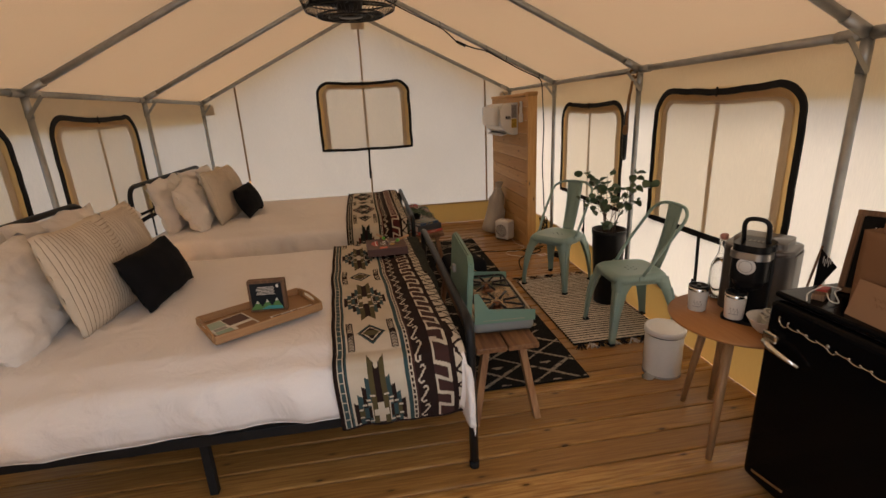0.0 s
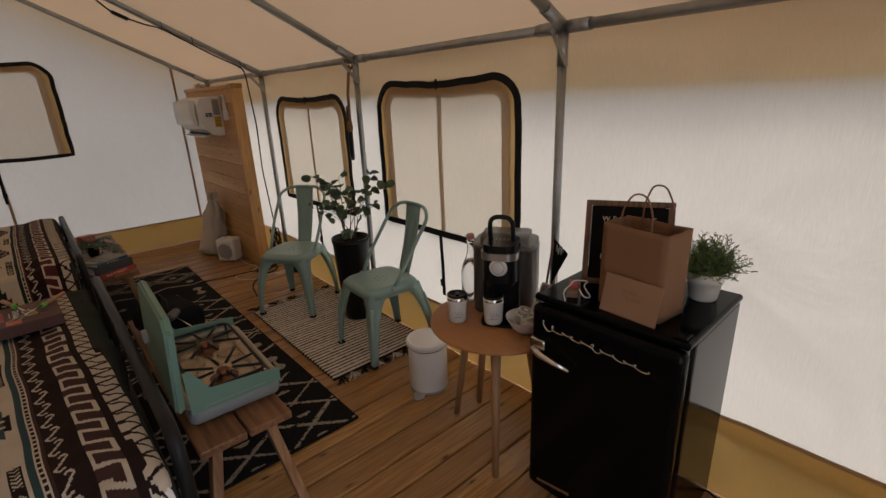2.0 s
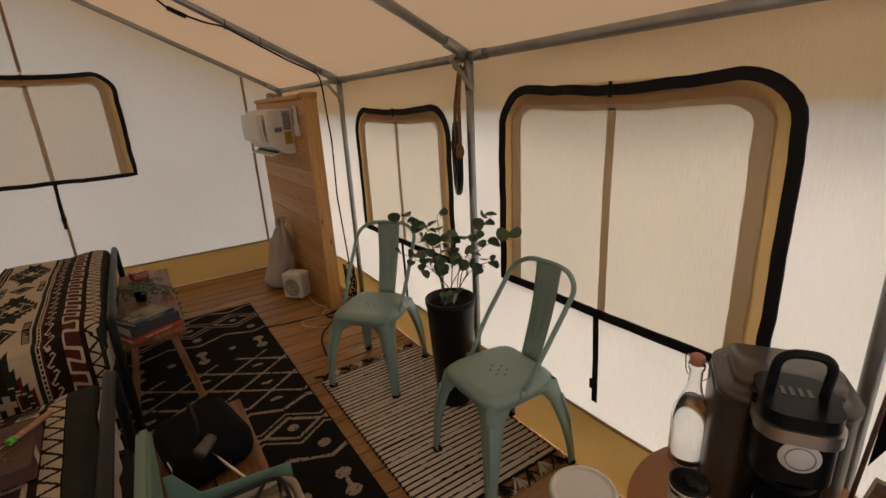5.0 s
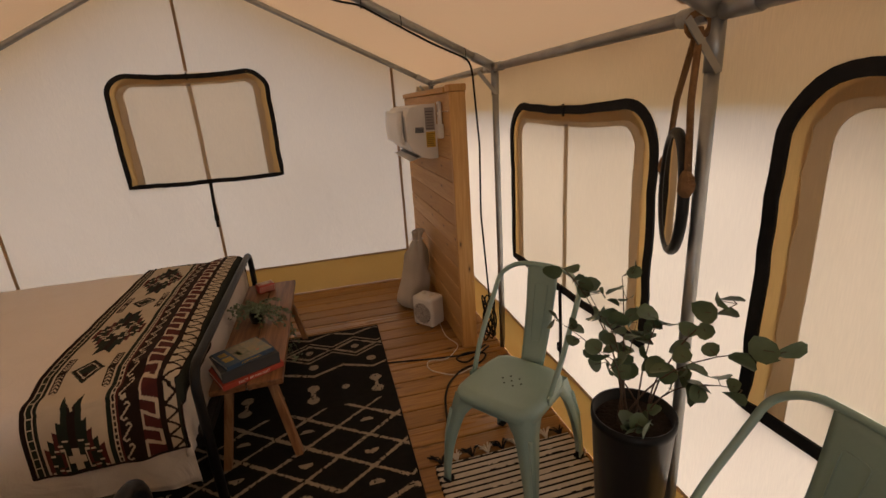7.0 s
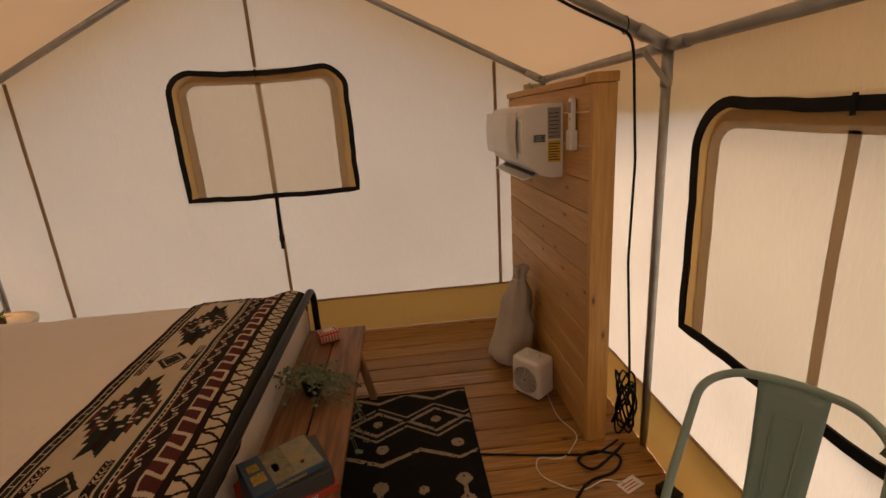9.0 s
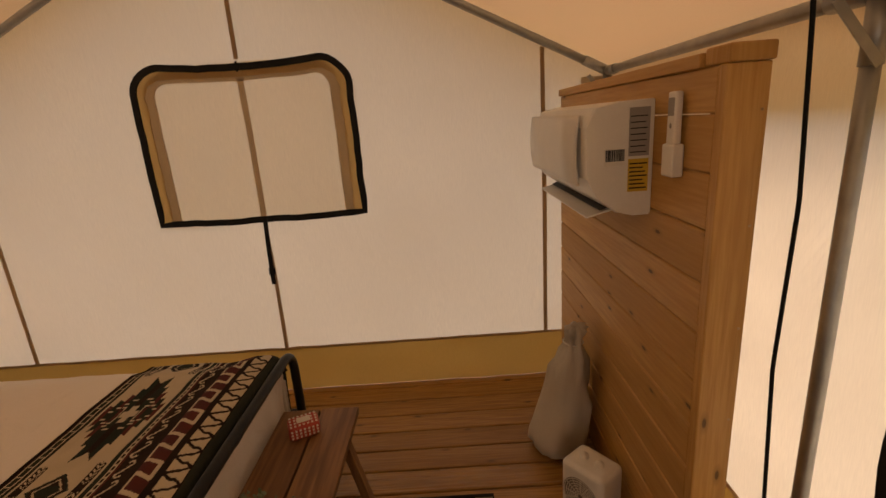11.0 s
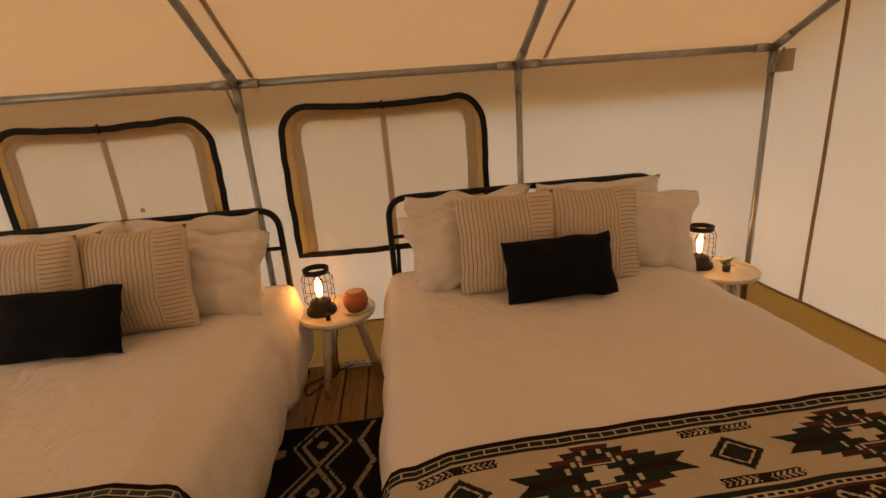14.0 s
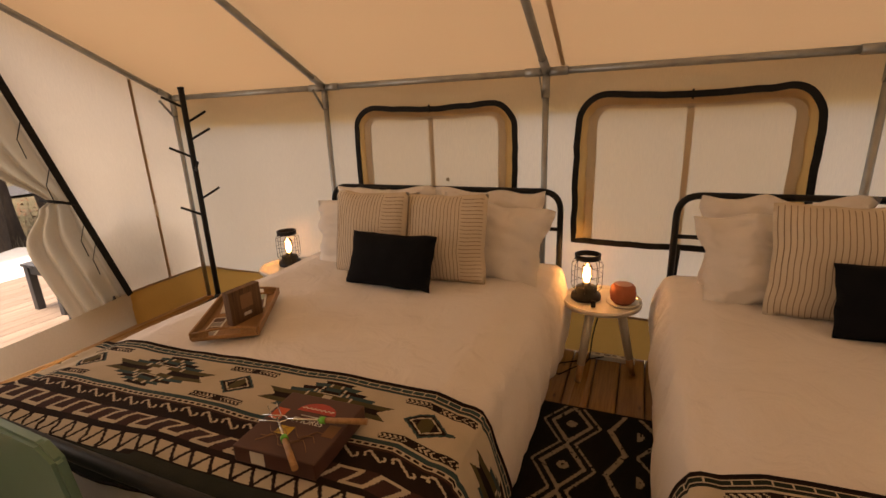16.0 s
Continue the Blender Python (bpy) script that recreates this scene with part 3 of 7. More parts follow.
RED = plain("red_ink", (0.42, 0.045, 0.03), 0.5)
ORANGE = plain("orange_ink", (0.62, 0.10, 0.035), 0.5)
YELLOW = plain("yellow_ink", (0.62, 0.40, 0.05), 0.5)
BLUE = plain("blue_ink", (0.04, 0.10, 0.26), 0.5)
GREEN = plain("green_ink", (0.10, 0.24, 0.07), 0.5)
GREY = plain("grey_ink", (0.30, 0.28, 0.26), 0.6)
PHOTO = surface("printed_photo", (0.34, 0.22, 0.17), (0.10, 0.05, 0.04), 60, 200, 0.4)
CHOC = surface("chocolate_card", (0.085, 0.032, 0.022), (0.07, 0.026, 0.018), 9, 200, 0.55, bump=0.05)
LIME = plain("green_grip", (0.12, 0.50, 0.05), 0.4)
CORAL = surface("terracotta_mesh", (0.36, 0.115, 0.065), (0.30, 0.095, 0.055), 20, 320, 0.8, bump=0.5)
GLASS = clear("clear_glass")
MIRROR_M, mn, ml, mp = shader("mirror_silver")
mp.inputs["Base Color"].default_value, mp.inputs["Metallic"].default_value, mp.inputs["Roughness"].default_value = (0.86, 0.86, 0.85, 1), 1.0, 0.02
FILAMENT = glow("warm_filament", (1.0, 0.46, 0.15), 38.0)
DISPLAY = glow("display_digit", (0.75, 0.80, 1.0), 6.0)
BULB = clear("amber_bulb_glass", (1.0, 0.86, 0.66))
# ---- beds and what lies on them ----
def drape(x0, x1, y0, y1, top, r, hang_foot, hang_left, hang_right, hang_head=0.0, lift=0.0, wrinkle=0.006, seed=1.0, puff=0.03, rise=0.0, bulge=0.0, bulge_far=0.0):
    """A cloth laid over a mattress: its point at p metres along and q metres across."""
    def at(p, q):
        ox = p - x1 if p > x1 else (x0 - p if p < x0 else 0.0)
        oy = q - y1 if q > y1 else (y0 - q if q < y0 else 0.0)
        sx, sy = (1 if p > x1 else -1), (1 if q > y1 else -1)
        px, py, z = min(max(p, x0), x1), min(max(q, y0), y1), top
        over = max(ox, oy)

        def fold(s):
            if s < r * math.pi / 2:
                return r * math.sin(s / r), r - r * math.cos(s / r)
            return r, r + s - r * math.pi / 2
        if over > 0:
            h, d = fold(over)
            z = top - d
            h2, _ = fold(min(ox, oy))
            if ox >= oy:
                px, py = px + sx * h, py + sy * h2
            else:
                px, py = px + sx * h2, py + sy * h
        if q < y0:
            swell = math.sin(math.pi * min(1.0, oy / 0.34)) if bulge_far else math.sin(math.pi * 0.75 * min(1.0, oy / 0.45))
            py -= bulge * swell
            z += bulge * 0.4 * swell
        if q > y1:
            py += bulge_far * math.sin(math.pi * 0.72 * min(1.0, oy / 0.45))
        edge = min(1.0, max(0.0, min(p - x0, x1 - p, q - y0, y1 - q) / 0.09)) if over <= 0 else 0.0
        co = Vector((px * 3.1, py * 3.1, z * 2 + seed))
        k = min(1.0, max(0.0, (p - x1 + 0.16) / 0.14))
        z += rise * k * k * (3 - 2 * k) * (1.0 if oy <= 0 else max(0.0, 1 - oy / 0.1))
        w = wrinkle * (noise.noise(co) + 0.5 * noise.noise(co * 2.7))
        if over > 0:
            side = wrinkle * 3.0 * min(1, over / 0.15) * (noise.noise(Vector((px * 5 + z * 2, py * 5 + z * 2, seed))) + 0.5 * noise.noise(Vector((px * 13 + z * 3, py * 13, seed + z * 3))))
            if ox >= oy:
                px += sx * (side + lift)
            else:
                py += sy * (side + lift)
        return Vector((px, py, z + lift * (0 if over > r else 1) + w + puff * edge))
    return at


def cloth(at, p0, p1, q0, q1, step):
    nu, nv = int((p1 - p0) / step), int((q1 - q0) / step)
    return sheet(lambda u, v: at(p0 + u * (p1 - p0), q0 + v * (q1 - q0)), nu, nv)


def bed_frame(m, group, fx, fz):
    b = thing("bed", "black metal bed frame with rounded tube head and foot", "bed", m, group)
    hx, h = -1.47, 0.795
    part("headboard", tube(round_path([(hx, -h, 0.0), (hx, -h, 1.045), (hx, h, 1.045), (hx, h, 0.0)], 0.12, 8), 0.018, 12), BLACK_METAL, b)
    part("crossbar", tube([(hx, -h, 0.82), (hx, h, 0.82)], 0.012, 8), BLACK_METAL, b)
    part("crossbar", tube([(hx, -h, 0.40), (hx, h, 0.40)], 0.012, 8), BLACK_METAL, b)
    for k in range(5):
        y = -0.5 + k * 0.25
        part("spindle", tube([(hx, y, 0.40), (hx, y, 0.82)], 0.008, 6), BLACK_METAL, b)
    part("footboard", tube(round_path([(fx, -h - 0.005, 0.0), (fx, -h - 0.005, fz), (fx, h + 0.005, fz), (fx, h + 0.005, 0.0)], 0.10, 8), 0.019, 12), BLACK_METAL, b)
    for s in (-1, 1):
        part("side_rail", box(hx, fx, s * h - 0.015, s * h + 0.015, 0.30, 0.345, 0.004), BLACK_METAL, b)
        part("leg", box(-0.42, -0.385, s * 0.72 - 0.017, s * 0.72 + 0.017, 0.0, 0.31, 0.004), BLACK_METAL, b)
        for x in (hx, fx):
            part("foot_cap", lathe([(0, 0), (0.022, 0), (0.022, 0.03), (0.018, 0.034)], 12, x, s * (h + (0.005 if x > 0 else 0))), RUBBER, b)
    part("foot_rail", box(fx - 0.03, fx - 0.004, -h, h, 0.30, 0.345, 0.004), BLACK_METAL, b)
    for k in range(9):
        x = -1.35 + k * 0.25
        part("slat", box(x - 0.03, x + 0.03, -h + 0.01, h - 0.01, 0.318, 0.334), BLACK_METAL, b)
    return b


def mattress(m, group, end):
    return tagged_mesh("mattress", box(-1.43, end, -0.755, 0.755, 0.346, 0.56, 0.05, 4), LINEN, m, "white mattress on a black metal bed frame", "mattress", group)


def tagged_mesh(name, bm, mat, m, label, category, group="", smooth=True, kind=""):
    ob = part(name, bm, mat, None, "", smooth)
    ob.matrix_basis = m
    return tagged(ob, label, category, group, kind)


def pillow_shape(w, h, t, seed, flange=0.0, sag=0.0):
    """A stuffed cushion standing in x, z with its face towards +y."""
    bm = bmesh.new()
    n = 22
    for side in (1, -1):
        def at(u, v, side=side):
            a, b = 2 * u - 1, 2 * v - 1
            body = max(0.0, (1 - abs(a) ** 2.6)) ** 0.62 * max(0.0, (1 - abs(b) ** 2.6)) ** 0.62
            waist = 0.10 if flange else 0.045
            pull = 1 - waist * (1 - abs(a)) * abs(b) ** 2 - waist * (1 - abs(b)) * abs(a) ** 2
            crease = (0.012 * noise.noise(Vector((a * 3, b * 3, seed))) * body + 0.007 * noise.noise(Vector((a * 9, b * 9, seed))) * (0.3 + body)) * (2.6 if flange else 1.0)
            x, z = a * w / 2 * pull, b * h / 2 * pull
            x += (0.03 if flange else 0.012) * noise.noise(Vector((b * 2, seed, 3)))
            z += (0.035 if flange else 0.014) * noise.noise(Vector((a * 2, seed, 9)))
            rim = 0.006 * noise.noise(Vector((a * 5 + seed, b * 5, 1))) * (5 if flange else 0.3)
            return Vector((x, side * (t / 2 * body + crease * 0.6 + 0.002) + rim - sag * b * abs(b) * 0.3, z))
        sheet(at, n, n, bm)
    bmesh.ops.remove_doubles(bm, verts=bm.verts[:], dist=0.0045)
    bmesh.ops.recalc_face_normals(bm, faces=bm.faces[:])
    return bm


def lean(x, y, z, back, turn, tilt=0.0):
    """A pillow's pose: its face looks to +x, leaning back; z is its middle's height."""
    return pose(x, y, z, 0, 0, 0) @ pose(0, 0, 0, 0, 0, -90 + turn) @ pose(0, 0, 0, back, 0, 0) @ pose(0, 0, 0, 0, tilt, 0)


def plain_pillow(m, seed, group, w=0.66, h=0.46, t=0.2):
    return tagged_mesh("pillow", pillow_shape(w, h, t, seed, 0.03), SHAM, m, "rumpled white cotton pillow on a bed", "pillow", group)


def striped_pillow(m, seed, group, flip):
    w, h, t = 0.48, 0.48, 0.16
    bm = pillow_shape(w, h, t, seed)
    ob = tagged_mesh("striped_pillow", bm, OAT, m, "oatmeal throw pillow with thin brown stripes", "pillow", group)
    # woven stripes: upright over most of the face, level on one side panel
    def face_y(x, z):
        a, b = 2 * x / w, 2 * z / h
        body = max(0.0, (1 - abs(a) ** 2.6)) ** 0.62 * max(0.0, (1 - abs(b) ** 2.6)) ** 0.62
        return t / 2 * body + 0.6 * (0.012 * noise.noise(Vector((a * 3, b * 3, seed))) * body + 0.007 * noise.noise(Vector((a * 9, b * 9, seed))) * (0.3 + body)) + 0.0055

    def on(x, z, edge):
        a, b = 2 * x / w, 2 * z / h
        pull = 1 - 0.045 * (1 - abs(a)) * abs(b) ** 2 - 0.045 * (1 - abs(b)) * abs(a) ** 2
        return Vector((x * pull + 0.012 * noise.noise(Vector((b * 2, seed, 3))) + edge[0], face_y(x, z), z * pull + 0.014 * noise.noise(Vector((a * 2, seed, 9))) + edge[1]))

    lines = bmesh.new()
    split = 0.115 * flip
    ups = [i for i in (-0.225 + 0.0205 * k for k in range(23)) if (i < split if flip > 0 else i > split)]
    for x in ups:
        sheet(lambda u, v: on(x, -0.228 + v * 0.456, ((u - 0.5) * 0.0034, 0)), 1, 24, lines)
    lo, hi = (split, 0.225) if flip > 0 else (-0.225, split)
    for k in range(22):
        z = -0.218 + 0.0205 * k
        sheet(lambda u, v: on(lo + u * (hi - lo), z, (0, (v - 0.5) * 0.0034)), 12, 1, lines)
    part("stripes", lines, OAT_LINE, ob, "thin brown woven stripes")
    return ob


FRET = ((0.0, -0.034, 0.066, -0.034), (0.066, -0.034, 0.038, 0.034), (0.038, 0.034, 0.098, 0.034), (0.098, 0.034, 0.118, -0.034))
HOOK = ((0.018, -0.020, 0.062, 0.020), (0.062, 0.020, 0.074, 0.010), (0.074, 0.010, 0.068, -0.002), (0.018, -0.020, 0.006, -0.010), (0.006, -0.010, 0.012, 0.002))
REACHES = (0.150, 0.112, 0.076, 0.044)


def by_line(x, d, period, lines, width):
    """Whether a yarn line of a repeating figure passes here."""
    for x0, d0, x1, d1 in lines:
        for px in (x, x + period, x - period):
            k = ((px - x0) * (x1 - x0) + (d - d0) * (d1 - d0)) / ((x1 - x0) ** 2 + (d1 - d0) ** 2)
            k = min(1.0, max(0.0, k))
            if math.hypot(px - x0 - k * (x1 - x0), d - d0 - k * (d1 - d0)) < width:
                return True
    return False


def medallion(aw, ad):
    """Stepped figure: two arrow-ended columns with blocks of falling length at their sides."""
    if (ad < 0.013 and aw < 0.046) or (ad < 0.034 and aw < 0.018):
        return 0
    rung = min(5, int(ad / 0.022))
    if abs(aw + 0.020 * rung - 0.100) < 0.0045 and ad < 0.105 and ad > 0.022:
        return 0
    if abs(aw - 0.042) < 0.004 and 0.040 < ad < 0.062 or abs(ad - 0.042) < 0.003 and aw < 0.042:
        return 0
    if ad < 0.042 and aw < 0.185 + ad * 1.1:
        return 1 if ad < 0.015 else 4
    if ad >= 0.042:
        k = int((ad - 0.042) / 0.0205)
        if k < 4 and aw < REACHES[k] + 0.5 * ((ad - 0.042) % 0.0205):
            return (3, 6, 3, 6)[k] if aw > 0.03 else (6, 3, 4, 6)[k]
    return None


def weave(s, w):
    """Which yarn shows, s metres from the blanket's head edge and w metres along it."""
    if s < 0.014:
        return 1
    if s < 0.046:
        k = (w % 0.040) / 0.040
        return 0 if k < 0.13 or s < 0.0195 or s > 0.0405 else 3
    if s < 0.060:
        return 1 if s < 0.049 else 3
    if s < 0.335:
        c = (w - 0.06 + 0.345) % 0.69 - 0.345
        d = s - 0.197
        ad, aw = abs(d), abs(c)
        yarn = medallion(aw, ad)
        if yarn is not None:
            return yarn
        # small diamond between the medallions, with a feathered bar on either side
        e = abs(aw - 0.345)
        g = ad / 0.075 + e / 0.072
        if g < 1.0:
            return 0 if 0.60 < g < 0.70 else (4 if g < 0.60 and e < 0.02 else (1 if g < 0.85 else 3))
        if 0.092 < ad < 0.126 and e < 0.105 - 0.4 * abs(ad - 0.109):
            return 0 if 0.012 < e and (e - abs(ad - 0.109) * 0.8) % 0.0155 < 0.0065 and 0.096 < ad < 0.122 else 1
        return 0
    if s < 0.352:
        return 3
    if s < 0.376:
        k = (w % 0.024) / 0.024
        return 1 if 0.3 < k and 0.357 < s < 0.371 else 0
    if s < 0.446:
        return 0 if by_line(w % 0.080, s - 0.413, 0.080, HOOK, 0.0036) else (2 if s < 0.386 else 1)
    if s < 0.458:
        return 1
    if s < 0.572:
        d = s - 0.515
        if abs(d) > 0.041:
            return 1
        if by_line(w % 0.118, d, 0.118, FRET, 0.0068):
            return 0
        return 2
    if s < 0.580:
        return 1
    if s < 0.640:
        p = (w % 0.066) / 0.066
        t = (s - 0.580) / 0.060
        return 1 if abs(t - (1 - abs(2 * p - 1))) < 0.17 or t > 0.93 else 0
    return 5 if s > 0.645 else 1


def blanket(m, at, q0, q1, group, p0, span, dark, skew):
    ob = tagged_mesh("blanket", bmesh.new(), [CREAM, COCOA, MAROON, PINE_YARN, PINE_YARN, MOSS, MAROON] if dark else [CREAM, COCOA, UMBER, TEAL, OLIVE, MOSS, COCOA], m, "woven throw with stepped medallions and zigzag bands across a bed", "blanket", group)
    step = 0.004
    nu, nv = int(span / step), int((q1 - q0) / step)

    def start(j):
        return p0 + skew * (1 - j / nv) + 0.004 * math.sin(j * 0.017) + 0.006 * noise.noise(Vector((j * 0.02, dark, 5)))

    co = np.empty((nu + 1, nv + 1, 3))
    for j in range(nv + 1):
        for i in range(nu + 1):
            co[i, j] = at(start(j) + i * step, q0 + j * step)
    idx = np.arange((nu + 1) * (nv + 1)).reshape(nu + 1, nv + 1)
    quads = np.stack((idx[:-1, :-1], idx[1:, :-1], idx[1:, 1:], idx[:-1, 1:]), -1).reshape(-1, 4)
    me = ob.data
    me.clear_geometry()
    me.from_pydata(co.reshape(-1, 3).tolist(), [], quads.tolist())
    me.polygons.foreach_set("material_index", [weave((i + 0.5) * step * 1.265, (j + 0.5) * step) for i in range(nu) for j in range(nv)])
    me.polygons.foreach_set("use_smooth", [True] * len(me.polygons))
    me.update()
    thick = ob.modifiers.new("thickness", "SOLIDIFY")
    thick.thickness, thick.offset = 0.005, -1.0
    part("hem", tube([at(start(j) + span, q0 + j * step) for j in range(0, nv + 1, 5)], 0.0045, 6), COCOA, ob, "dark brown bound edge")
    random.seed(90 + dark)
    fringe = bmesh.new()
    for j in range(0, nv, 2):
        for k in range(3):
            root = at(start(j) + span - random.uniform(0.0, 0.055), q0 + j * step)
            tip = root + Vector((random.uniform(0.002, 0.014), random.uniform(-0.010, 0.010), random.uniform(-0.004, 0.010)))
            fringe.faces.new([fringe.verts.new(v) for v in (root + Vector((0, -0.0012, 0)), root + Vector((0, 0.0012, 0)), tip)])
    part("fringe", fringe, MOSS, ob, "fuzzy dark green border", kind="stuff")
    part("hem", tube([at(start(j), q0 + j * step) for j in range(0, nv + 1, 5)], 0.0042, 6), COCOA, ob, "dark brown bound edge")
    part("hem", tube([at(start(0) + i * step, q0) for i in range(0, nu + 1, 5)], 0.0045, 6), COCOA, ob, "dark brown bound edge")
    return ob


for bi, y in enumerate((2.395, 4.595)):
    g = "beds"
    m = pose(0, y, 0)
    foot = 0.705 if bi == 0 else 0.688
    bed_frame(m, g, foot, 0.634 if bi else 0.69)
    mattress(m, "mattresses", foot - 0.10)
    hang_near, hang_far = (0.25, 0.44) if bi == 0 else (0.48, 0.44)
    near, far = (-0.79, 0.755) if bi == 0 else (-0.755, 0.735)
    at = drape(-1.44, foot - 0.092, near, far, 0.605, 0.045, 0.12, hang_near, hang_far, wrinkle=0.010, seed=3.0 + bi * 11, rise=0.03, bulge=0.07 if bi else 0.06, bulge_far=0.0 if bi else 0.085)

    def corner_cloth(u, v):
        p = -1.46 + u * (foot + 0.25 + 1.46)
        low = hang_near + (0.13 * min(1.0, max(0.0, (p - foot + 0.10) / 0.12)) if bi == 0 else 0.0)
        k = (low - hang_near) / 0.13
        return at(p, near - low + v * (far - near + low + hang_far)) - Vector((-0.03 * k * max(0.0, 1 - v * 4), 0.075 * k * max(0.0, 1 - v * 4), 0))
    dv = tagged_mesh("duvet", sheet(corner_cloth, 112, 92), LINEN, m, "white cotton duvet spread over a bed", "duvet", "duvets")
    th = dv.modifiers.new("thickness", "SOLIDIFY")
    th.thickness, th.offset = 0.012, -1.0
    over = drape(-1.44, foot - 0.092, near, far, 0.605, 0.048, 0.1, 0.2, 0.2, lift=0.013, wrinkle=0.010, seed=3.0 + bi * 11, rise=0.03, bulge=0.07 if bi else 0.06, bulge_far=0.0 if bi else 0.085)
    blanket(m, over, near - 0.30, far + 0.33, "throws", 0.10 if bi else 0.05, 0.575, bi, 0.03 if bi else 0.125)
    edge = [(p, q) for q in (near - hang_near,) for p in (-1.4 + 0.05 * k for k in range(int((foot + 1.4) / 0.05)))]
    part("hem", tube([at(p, q) for p, q in edge], 0.0022, 5), LINEN, dv)
    edge = [(p, far + hang_far) for p in (-1.4 + 0.05 * k for k in range(int((foot + 1.4) / 0.05)))]
    part("hem", tube([at(p, q) for p, q in edge], 0.0022, 5), LINEN, dv)
    tied = "bed pillows"
    y += 0.05 * bi
    plain_pillow(lean(-1.345, y - (0.38 if bi else 0.33), 0.835, 14, 3), 2.0 + bi, tied, 0.72, 0.47, 0.17)
    plain_pillow(lean(-1.345, y + 0.36, 0.835, 14, -4), 5.0 + bi, tied, 0.72, 0.47, 0.17)
    plain_pillow(lean(-1.165, y - (0.42 if bi else 0.34), 0.815, 22, 8, 5), 8.0 + bi, tied, 0.70, 0.45, 0.19)
    plain_pillow(lean(-1.165, y + 0.44, 0.815, 22, -9, -6), 11.0 + bi, tied, 0.70, 0.45, 0.19)
    sy = 4.37 if bi else 2.215
    striped_pillow(lean(-0.98 if bi else -0.945, sy, 0.862, 12, -4, 1), 14.0 + bi, "striped pillows", -1)
    striped_pillow(lean(-1.0 if bi else -0.985, sy + 0.435, 0.855, 15, 2, -4 if bi else 1), 17.0 + bi, "striped pillows", -1)
    lum = lean(-0.80 if bi else -0.765, 4.565 if bi else 2.43, 0.778, 23, -3, 2 if bi else 0)
    tagged_mesh("lumbar_pillow", pillow_shape(0.51, 0.285, 0.14, 21.0 + bi), NAVY, lum, "small black oblong cushion leaning on striped pillows", "pillow", "black cushions")
